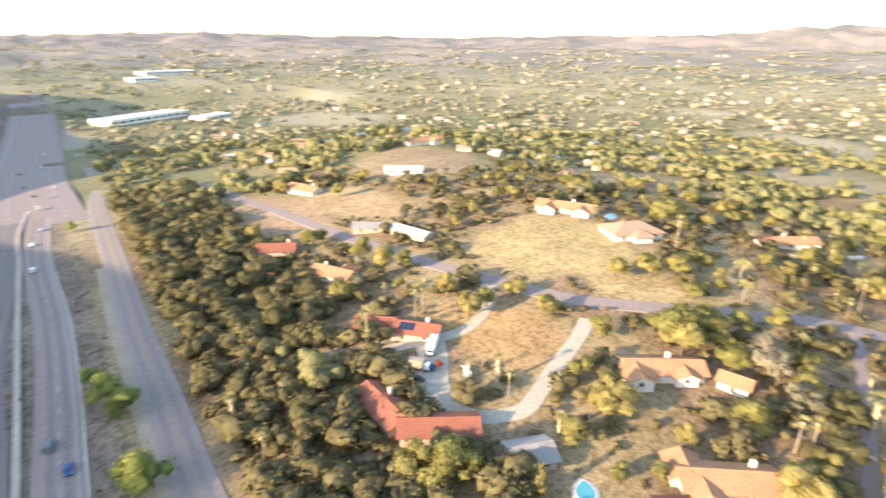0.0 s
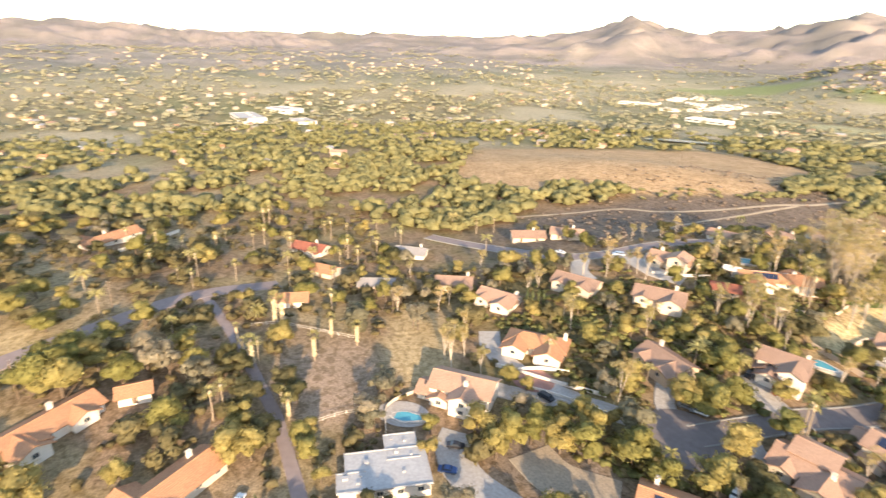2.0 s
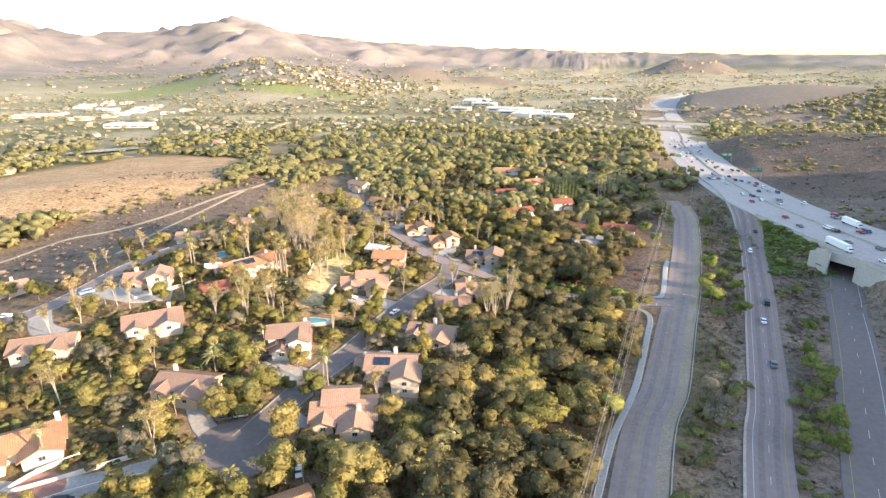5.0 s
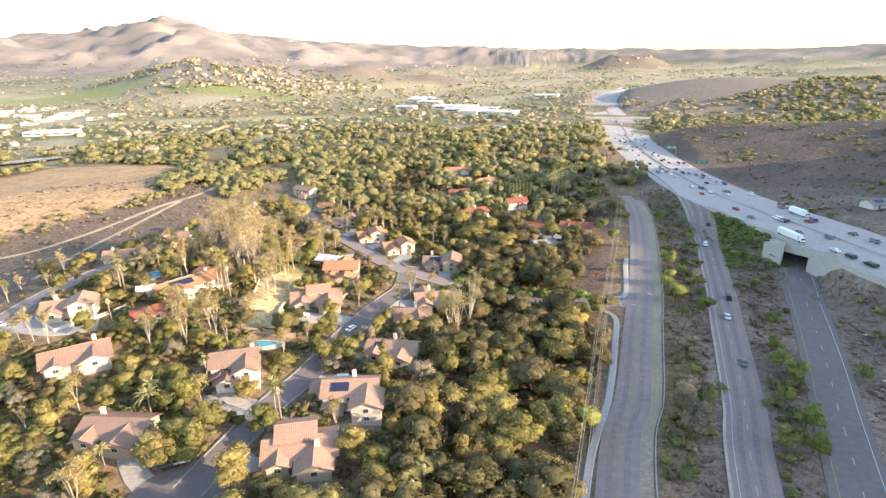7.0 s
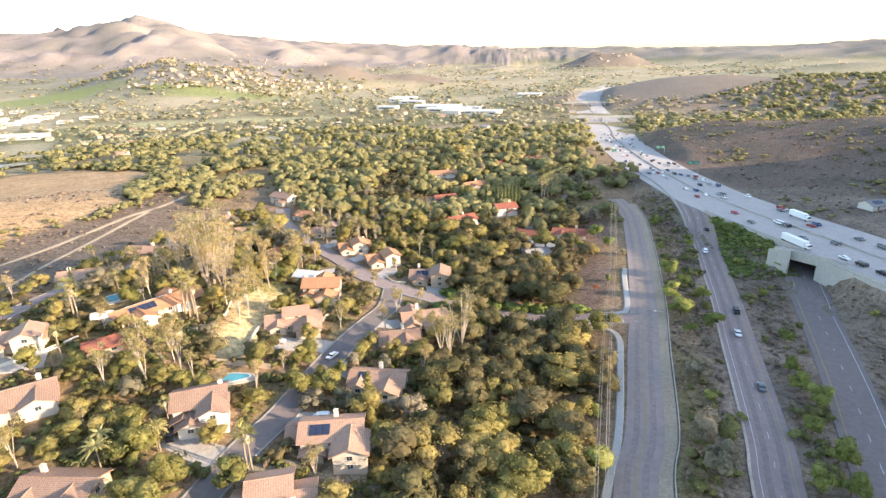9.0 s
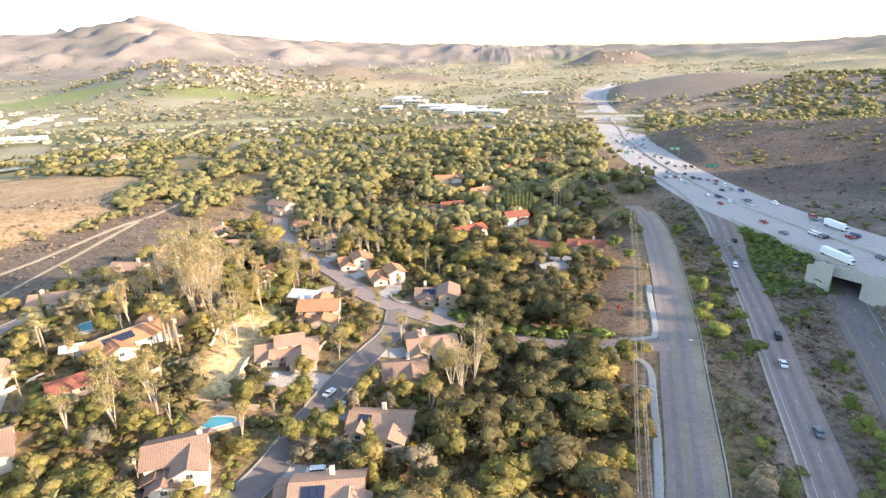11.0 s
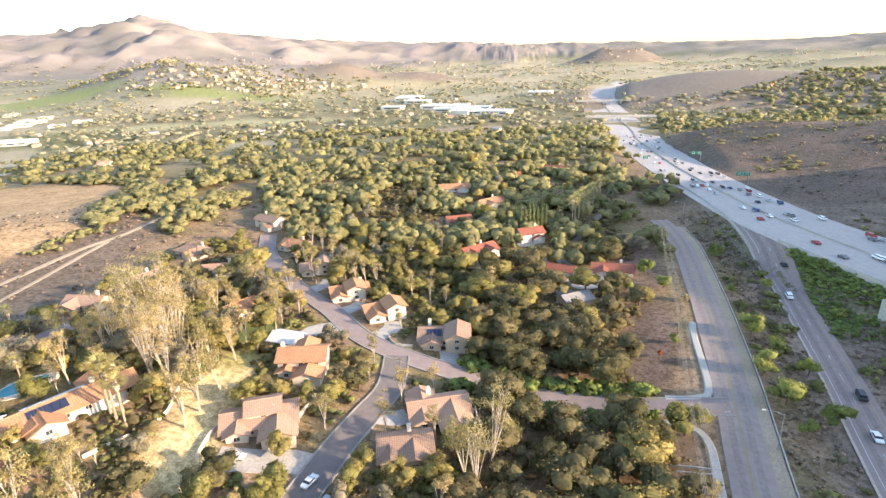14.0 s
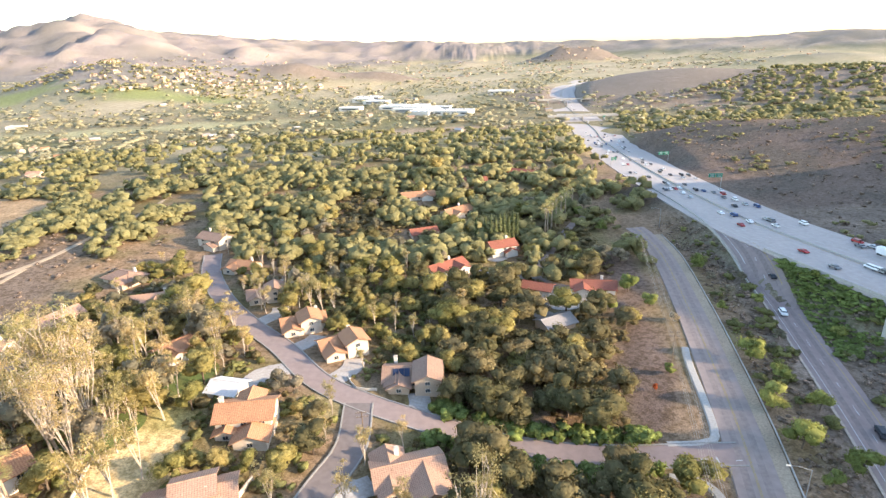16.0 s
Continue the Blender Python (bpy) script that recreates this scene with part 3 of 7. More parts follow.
for pts, wide, mat, what in (
        ([(-147, -81), (-135, -77), (-121, -74), (-105, -70), (-96, -69), (-87, -76), (-84, -88)], 5.0, M_gravel_pale, "pale gravel drive beside the dry field"),
        ([(-77, -126), (-98, -116), (-116, -108), (-133, -113), (-147, -125)], 4.5, M_gravel_pale, "pale gravel drive to the ranch house"),
        ([(-84, -88), (-90, -96), (-98, -104), (-104, -112)], 9.0, M_gravel_pale, "wide gravel parking yard"),
        ([(-84, 3), (-107, 2), (-126, 0.5), (-137, -1.5), (-161, -6), (-186, -12), (-205, -17)], 3.2, M_asphalt, "narrow shaded lane lined with palms"),
        ([(-92, 100), (-100, 104), (-108, 112), (-112, 117)], 5.5, M_drive, "pale concrete driveway"),
        ([(-95, 93), (-108, 82), (-118, 66), (-124, 60)], 6.5, M_drive, "long pale concrete driveway"),
        ([(-108, 82), (-122, 74), (-140, 70), (-152, 74)], 7.0, M_drive, "long pale concrete driveway up the slope"),
        ([(-84, 117), (-77, 113), (-72, 113)], 5.0, M_drive, "pale concrete driveway"),
        ([(-82, 132), (-90, 133), (-100, 137)], 7.5, M_drive, "pale concrete driveway"),
        ([(-77, 148), (-70, 150), (-66, 148)], 6.5, M_drive, "pale concrete driveway"),
        ([(-72, 172), (-66, 174), (-62, 172)], 5.0, M_drive, "pale concrete driveway"),
        ([(-96, 184), (-88, 185), (-79, 187), (-72, 186)], 7.5, M_drive, "pale concrete driveway"),
        ([(-66, 208), (-58, 208), (-55, 210)], 6.0, M_drive, "pale concrete driveway"),
        ([(-47, 235), (-47, 243), (-48, 247)], 6.0, M_drive, "pale concrete driveway"),
        ([(-75, 249), (-70, 258), (-70, 264)], 6.5, M_drive, "pale concrete driveway"),
        ([(-93, 267), (-87, 275), (-86, 279)], 6.0, M_drive, "pale concrete driveway"),
        ([(-112, 285), (-106, 296), (-107, 302)], 6.0, M_drive, "pale concrete driveway"),
        ([(-86, 258), (-96, 252), (-96, 240), (-90, 235)], 7.0, M_drive, "pale concrete driveway behind a garage"),
        ([(20, 318), (5, 318), (-4, 317), (-8, 305), (-2, 298)], 6.5, M_drive, "pale concrete yard before red-roofed houses"),
        ([(8, 322), (-4, 336), (4, 360), (22, 402), (40, 430)], 4.0, M_asphalt_old, "narrow private lane"),
        ([(-4, 336), (-20, 338), (-36, 346)], 4.5, M_drive, "pale driveway"),
        ([(-184, 150), (-172, 152), (-160, 152), (-150, 157)], 8.0, M_drive, "broad pale concrete forecourt"),
        ([(-190, 138), (-178, 128), (-168, 126)], 7.0, M_drive, "pale concrete driveway"),
        ([(-80, 46), (-92, 40), (-102, 40), (-108, 44)], 9.0, M_drive, "pale concrete yard with parked cars"),
        ([(-76, 70), (-86, 60), (-96, 58)], 12.0, M_dirt, "bare dirt garden terrace"),
        ([(-282, 150), (-275, 190), (-270, 222), (-254, 240), (-244, 271), (-237, 317), (-231, 350), (-238, 410), (-248, 478)], 2.2, M_dirt, "pale dirt track across the brown hill"),
        ([(-206, 190), (-219, 222), (-228, 251), (-231, 290), (-232, 330)], 1.8, M_dirt, "pale dirt track across the brown hill"),
        ([(-560, 430), (-500, 490), (-430, 504), (-340, 503), (-300, 470)], 2.4, M_dirt, "pale dirt track below the brown hill")):
    road("driveway" if mat is M_drive else "track", pts, wide, mat, what, lift=0.16 if mat is not M_drive else 0.2, category="driveway" if mat is M_drive else "track", keep=0.6)


def pad(name, x, y, r, mat, label, lift=0.3, squash=1.0, turn=0.0, category="paving"):
    verts, faces, c, s = [(x, y, ground(x, y) + lift)], [], math.cos(radians(turn)), math.sin(radians(turn))
    rings = 4
    for k in range(1, rings + 1):
        for i in range(24):
            a = i / 24 * math.tau
            u, v = r * k / rings * math.cos(a), r * squash * k / rings * math.sin(a)
            px, py = x + u * c - v * s, y + u * s + v * c
            verts.append((px, py, ground(px, py) + lift))
    for i in range(24):
        faces.append((0, 1 + i, 1 + (i + 1) % 24))
        for k in range(rings - 1):
            a, b = 1 + k * 24, 1 + (k + 1) * 24
            faces.append((a + i, b + i, b + (i + 1) % 24, a + (i + 1) % 24))
    block(x, y, r * min(1, squash) + 0.5)
    return tagged(new(name, mesh_of(name, verts, faces, mat)), label, category, kind="structure")


pad("turning_circle", -87, 98.5, 11.5, M_asphalt_dark, "round dark asphalt turning circle", 0.30, category="road")
pad("lawn", -57, 92, 6, M_lawn, "small green lawn in a circular bed", 0.2, 0.6, 30, "lawn")
pad("lawn", -117, 246, 12, M_lawn, "green sloping lawn", 0.12, 0.6, 70, "lawn")
pad("lawn", -122, 216, 12, M_lawn, "green sloping lawn under gum trees", 0.12, 0.5, 70, "lawn")
pad("lawn", -56, 262, 6, M_lawn, "green front lawn", 0.14, 0.6, 0, "lawn")
pad("paved_terrace", -122, 74, 6.5, M_brick_paving, "reddish brick paved court", 0.30, 0.9, 40)
pad("paved_terrace", -119, 32.5, 7.2, M_drive, "pale paved pool terrace beside the white house", 0.2, 0.75, 60)
pad("yard", 6, 309, 8, M_drive, "pale concrete yard between low buildings", 0.2, 0.7, 20)
pad("yard", -54, 338, 7, M_drive, "pale gravel forecourt behind a white wall", 0.2, 0.6, 40)
pad("yard", -20, 357, 5, M_drive, "pale paved garden court", 0.2, 0.7, 20)
pad("water", -556, 545, 44, M_pond, "pale pond between reeds and trees", 2.6, 0.5, 40, "pond")
block(-540, 522, 46)
block(-556, 545, 46)

road("interchange", [(-38, -372), (-62, -547), (-100, -750), (-140, -963), (-188, -1250)], 62, M_asphalt, "broad grey highway interchange far down the road", lift=1.3, step=8, height=lambda x, y, q: ground(x, y) - 1.2 * (1 - ss(-q.y, 372, 470)), lines=((-22, 0.5, WHITE, None), (-8, 0.4, WHITE, (6, 9)), (6, 0.5, YELLOW, None), (20, 0.4, WHITE, (6, 9))))

# ---- freeway ----
def deck_height(x, y, q):
    return interp(q.y, FREEWAY)[1]


fw_keys = [k for k in FREEWAY if k[0] >= -60]
fw = line_points([(k[1], k[0]) for k in fw_keys], 6.0)
fw_sides = sides(fw)


def fw_band(name, a, b, z_a, z_b, mat, dash=None, step=1):
    """A band of the freeway between two shares of its half width."""
    verts, faces, run = [], [], 0.0
    for i, (q, s) in enumerate(zip(fw, fw_sides)):
        _, cz, hw = interp(q.y, FREEWAY)
        for o, dz in ((a, z_a), (b, z_b)):
            off = o[0] * hw + o[1]
            verts.append((q.x + s.x * off, q.y + s.y * off, cz + dz))
        if i:
            run += (fw[i] - fw[i - 1]).length
            if not dash or run % sum(dash) <= dash[0]:
                k = 2 * i
                faces.append((k - 2, k - 1, k + 1, k))
    return mesh_of(name, verts, faces, mat)


verts, faces = [], []
prof = [(-1, -0.6, -1.9), (-1, -0.6, 0), (-0.5, 0, 0.12), (0, 0, 0.2), (0.5, 0, 0.12), (1, 0.6, 0), (1, 0.6, -1.9)]
for i, (q, s) in enumerate(zip(fw, fw_sides)):
    _, cz, hw = interp(q.y, FREEWAY)
    for o, e, dz in prof:
        off = o * hw + e
        verts.append((q.x + s.x * off, q.y + s.y * off, cz + dz))
    if i:
        a, b = (i - 1) * 7, i * 7
        faces += [(a + k, a + (k + 1) % 7, b + (k + 1) % 7, b + k) for k in range(7)]
    block(q.x, q.y, hw + 3)
freeway = tagged(new("freeway", mesh_of("freeway", verts, faces, M_freeway)), "broad pale concrete freeway with many lanes", "freeway", kind="structure")
for k in range(1, 6):
    for sgn in (-1, 1):
        part("lane_line", fw_band("lane_line", (0, sgn * (1.6 + 3.65 * k) - 0.09), (0, sgn * (1.6 + 3.65 * k) + 0.09), 0.24, 0.24, WHITE, (6, 6) if k < 5 else None), None, freeway)
for sgn in (-1, 1):
    part("edge_line", fw_band("edge_line", (0, sgn * 1.5 - 0.1), (0, sgn * 1.5 + 0.1), 0.25, 0.25, YELLOW), None, freeway)


def wall_along(name, pts, thick, zlow, ztop, mat, label, parent=None, category="wall"):
    """A wall on plan points (x, y), each with its own foot and top height."""
    p = [Vector((a, b, 0)) for a, b in pts]
    sd = sides(p)
    verts, faces = [], []
    for q, s, lo, hi in zip(p, sd, zlow, ztop):
        for o, z in ((-thick / 2, lo), (-thick / 2, hi), (thick / 2, hi), (thick / 2, lo)):
            verts.append((q.x + s.x * o, q.y + s.y * o, z))
    for i in range(len(p) - 1):
        faces += [(4 * i + k, 4 * i + k + 1, 4 * i + k + 5, 4 * i + k + 4) for k in range(3)]
    n = 4 * (len(p) - 1)
    faces += [(3, 2, 1, 0), (n, n + 1, n + 2, n + 3)]
    me = mesh_of(name, verts, faces, mat)
    if parent:
        return part(name, me, None, parent)
    return tagged(new(name, me), label, category, kind="structure")


def fw_edge(y, out=0.0):
    cx, cz, hw = interp(y, FREEWAY)
    d = (interp(y + 2, FREEWAY)[0] - interp(y - 2, FREEWAY)[0]) / 4
    k = math.sqrt(1 + d * d)
    return cx - (hw + out) * k, cz


barrier_pts = [(q.x, q.y) for q in fw]
wall_along("median_barrier", barrier_pts, 0.5, [deck_height(0, 0, q) for q in fw], [deck_height(0, 0, q) + 0.85 for q in fw], M_concrete, "low concrete median barrier along the freeway", category="barrier")
edge_ys = [150 + 6 * k for k in range(32)]
wall_along("parapet", [(fw_edge(y, 0.2)[0], y) for y in edge_ys], 0.4, [fw_edge(y)[1] - 0.8 for y in edge_ys], [fw_edge(y)[1] + 1.0 for y in edge_ys], M_concrete, "pale concrete parapet along the freeway edge", category="parapet")
ret = [160, 180, 200, 220, 240, 252, 258]
wall_along("retaining_wall", [(fw_edge(y, 0.9)[0], y) for y in ret], 0.6, [3] * len(ret), [fw_edge(y)[1] - 0.1 for y in ret], M_concrete, "tall pale concrete retaining wall below the freeway")
for off, name in ((-7.6, "underpass_wall"), (7.6, "underpass_wall")):
    pts = [(interp(y, UNDERPASS)[0] + off + (1.0 if off > 0 else 0), y) for y in (266 if off < 0 else 256, 275, 290, 310, 335)]
    wall_along(name, pts, 0.7, [4] * 5, [14.6, 14.4, 13.9, 13, 12.5], M_concrete, "concrete side wall of the underpass")
wx = interp(266, UNDERPASS)[0] - 7.6
wall_along("abutment_wall", [(wx - 4.5, 272), (wx - 2, 268), (wx, 263)], 0.8, [4, 4, 4], [14.5, 16.2, 16.6], M_concrete, "pale concrete wing wall of the freeway bridge")
bx = interp(262, UNDERPASS)[0]
wall_along("bridge_girder", [(bx - 9, 271), (bx + 9, 250)], 0.9, [12.2, 12.4], [16.2, 17.0], M_concrete, "concrete edge girder of the freeway bridge")
slip_edge = [q for q in line_points(slip, 6) if 300 < q.y < 500]
wall_along("slip_road_parapet", [(q.x - 6.2, q.y) for q in slip_edge], 0.35, [ground(q.x - 6.2, q.y) - 1 for q in slip_edge], [ground(q.x - 6.2, q.y) + 1.1 for q in slip_edge], M_concrete, "pale concrete parapet beside the slip road", category="parapet")
mid = [q for q in line_points([(-105, -640), (-40, -392), (-24, -298), (-10, -212), (3, -131), (20, -40), (34, 45)], 6)]
wall_along("highway_barrier", [(q.x, q.y) for q in mid], 1.6, [ground(q.x, q.y) - 0.5 for q in mid], [ground(q.x, q.y) + 0.7 for q in mid], M_gravel, "raised pale median between the carriageways", category="barrier")
low = [q for q in line_points([(x + 9.3, y) for x, y in front[8:17]], 4) if q.y > 70]
wall_along("guard_kerb", [(q.x, q.y) for q in low], 0.3, [ground(q.x, q.y) - 0.3 for q in low], [ground(q.x, q.y) + 0.35 for q in low], M_concrete, "low concrete edging along the gravel shoulder", category="kerb")
for y in (1020, 1300):
    cx, cz, hw = interp(y, FREEWAY)
    ob = tagged(new("overpass"), "concrete road bridge across the freeway", "bridge", kind="structure")
    bm = bmesh.new()
    box(bm, cx, y, cz + 7, hw * 2 + 50, 11, 1.6)
    part("deck", bm, M_concrete, ob)
    for s in (-1, 1):
        bm = bmesh.new()
        box(bm, cx, y + s * 5.4, cz + 8.3, hw * 2 + 50, 0.4, 1.1)
        part("parapet", bm, M_concrete, ob)
    for o in (-hw - 4, 0, hw + 4):
        bm = bmesh.new()
        box(bm, cx + o, y, cz + 2.6, 1.6, 9, 7.4)
        part("pier", bm, M_concrete, ob)


def bare(x, y):
    """How open the land is: 1 on fields, hills and mown ground."""
    k = ss(in_field(x, y), -6, 3)
    k = max(k, ss(bump(x, y, -240, 245, 50, 150, 5), 0.3, 0.5), ss(bump(x, y, 290, 540, 200, 320, -14), 0.2, 0.4))
    k = max(k, ss(bump(x, y, -620, 1080, 330, 48, 14), 0.3, 0.6), ss(bump(x, y, -60, 935, 170, 34, 5), 0.3, 0.5))
    k = max(k, ss(bump(x, y, -1350, 1560, 260, 110, 20), 0.3, 0.5), ss(bump(x, y, -600, 2020, 170, 130), 0.3, 0.5), ss(bump(x, y, -370, 2120, 190, 130), 0.3, 0.5), ss(bump(x, y, 430, 1480, 260, 180, 20), 0.3, 0.5))
    k = max(k, ss(hash_noise(x, y, 170, 7.7), 0.25, 0.45) * 0.9)
    for (fx, fy), a, b, turn, col in FIELDS:
        k = max(k, ss(bump(x, y, fx, fy, a, b, turn), 0.25, 0.4))
    return k


for cx, cy, cr in ((-44, 329, 10), (-34, 336, 6), (17, 307, 9), (24, 312, 6), (-5, 309, 9), (-18, 352, 8), (-2, 281, 7), (-41, 415, 10), (-68, 452, 10), (-222, 141, 3), (-136, 180, 4)):
    block(cx, cy, cr)

# ---- houses ----
SLOPE = 0.42


def gable_roof(L, W, H, over=0.85, thick=0.24, slope=SLOPE):
    bm = bmesh.new()
    w, x = W / 2 + over, L / 2 + over
    e, r = H - over * slope + 0.12, H + W / 2 * slope + 0.12
    prof = [(-w, e), (0, r), (w, e), (w, e - thick), (0, r - thick), (-w, e - thick)]
    a, b = [bm.verts.new((-x, p, q)) for p, q in prof], [bm.verts.new((x, p, q)) for p, q in prof]
    for i in range(6):
        j = (i + 1) % 6
        bm.faces.new((a[i], a[j], b[j], b[i]))
    for v in (a, b):
        bm.faces.new((v[0], v[1], v[4], v[5]))
        bm.faces.new((v[1], v[2], v[3], v[4]))
    tube(bm, (-x, 0, r + 0.02), (x, 0, r + 0.02), 0.14, 0.14, 6)
    bmesh.ops.recalc_face_normals(bm, faces=bm.faces)
    return bm


def flat_roof(L, W, H):
    """A flat roof with a low upstand and a few vents."""
    bm = bmesh.new()
    box(bm, 0, 0, H + 0.1, L + 1.0, W + 1.0, 0.24)
    for s in (-1, 1):
        box(bm, 0, s * (W / 2 + 0.35), H + 0.34, L + 1.0, 0.25, 0.24)
        box(bm, s * (L / 2 + 0.35), 0, H + 0.34, 0.25, W + 0.4, 0.24)
    for u, v, k in ((-0.25, 0.2, 1.1), (0.2, -0.15, 0.7), (0.33, 0.3, 0.6)):
        box(bm, L * u, W * v, H + 0.22 + k * 0.3, k, k * 0.8, k * 0.6)
    return bm


def hip_roof(L, W, H, over=0.85, thick=0.24, slope=SLOPE):
    bm = bmesh.new()
    x, y = L / 2 + over, W / 2 + over
    e, r, k = H - over * slope + 0.12, H + W / 2 * slope + 0.12, max(0.05, L / 2 - W / 2)
    low, top = [bm.verts.new((a * x, b * y, e - thick)) for a, b in ((-1, -1), (1, -1), (1, 1), (-1, 1))], [bm.verts.new((a * x, b * y, e)) for a, b in ((-1, -1), (1, -1), (1, 1), (-1, 1))]
    p, q = bm.verts.new((-k, 0, r)), bm.verts.new((k, 0, r))
    for f in ((top[0], top[1], q, p), (top[2], top[3], p, q), (top[1], top[2], q), (top[3], top[0], p), low[::-1]):
        bm.faces.new(f)
    for i in range(4):
        j = (i + 1) % 4
        bm.faces.new((low[i], low[j], top[j], top[i]))
    tube(bm, (-k, 0, r + 0.02), (k, 0, r + 0.02), 0.14, 0.14, 6)
    for a, b, v in ((-1, -1, -k), (1, -1, k), (1, 1, k), (-1, 1, -k)):
        tube(bm, (a * x, b * y, e + 0.03), (v, 0, r + 0.02), 0.12, 0.12, 5)
    return bm


def wall_block(L, W, H, gables):
    bm = bmesh.new()
    box(bm, 0, 0, H / 2 - 0.9, L, W, H + 1.8)
    if gables:
        for s in (-1, 1):
            v = [bm.verts.new((s * (L / 2 - 0.003 - d), y, z)) for d in (0, 0.3) for y, z in ((-W / 2, H), (W / 2, H), (0, H + W / 2 * SLOPE - 0.08))]
            for f in ((0, 1, 2), (3, 5, 4), (0, 2, 5, 3), (1, 4, 5, 2)):
                bm.faces.new([v[i] for i in f])
    bmesh.ops.recalc_face_normals(bm, faces=bm.faces)
    return bm


def window_meshes():
    bm = bmesh.new()
    for c, s in (((0, -0.04, 0.62), (1.5, 0.12, 0.1)), ((0, -0.04, -0.62), (1.6, 0.2, 0.1)), ((-0.72, -0.04, 0), (0.1, 0.12, 1.2)), ((0.72, -0.04, 0), (0.1, 0.12, 1.2)), ((0, -0.03, 0), (0.06, 0.08, 1.2))):
        box(bm, *c, *s)
    fr = bpy.data.meshes.new("window")
    bm.to_mesh(fr)
    bm.free()
    fr.materials.append(M_trim)
    bm = bmesh.new()
    box(bm, 0, -0.012, 0, 1.4, 0.02, 1.2)
    pn = bpy.data.meshes.new("pane")
    bm.to_mesh(pn)
    bm.free()
    pn.materials.append(M_glass)
    bm = bmesh.new()
    for k in range(4):
        box(bm, 0, -0.03, 0.3 + 0.56 * k, 4.8, 0.06, 0.53)
    for s in (-1, 1):
        box(bm, s * 2.48, -0.04, 1.15, 0.16, 0.1, 2.4)
    box(bm, 0, -0.04, 2.4, 5.1, 0.1, 0.16)
    gd = bpy.data.meshes.new("garage_door")
    bm.to_mesh(gd)
    bm.free()
    gd.materials.append(M_door)
    bm = bmesh.new()
    box(bm, 0, -0.03, 1.05, 1.0, 0.06, 2.1)
    for s in (-1, 1):
        box(bm, s * 0.56, -0.05, 1.08, 0.12, 0.1, 2.2)
    box(bm, 0, -0.05, 2.2, 1.24, 0.1, 0.12)
    dr = bpy.data.meshes.new("front_door")
    bm.to_mesh(dr)
    bm.free()
    dr.materials.append(M_wood)
    return fr, pn, gd, dr


WINDOW, PANE, GARAGE, FRONT_DOOR = window_meshes()
HOUSES = []


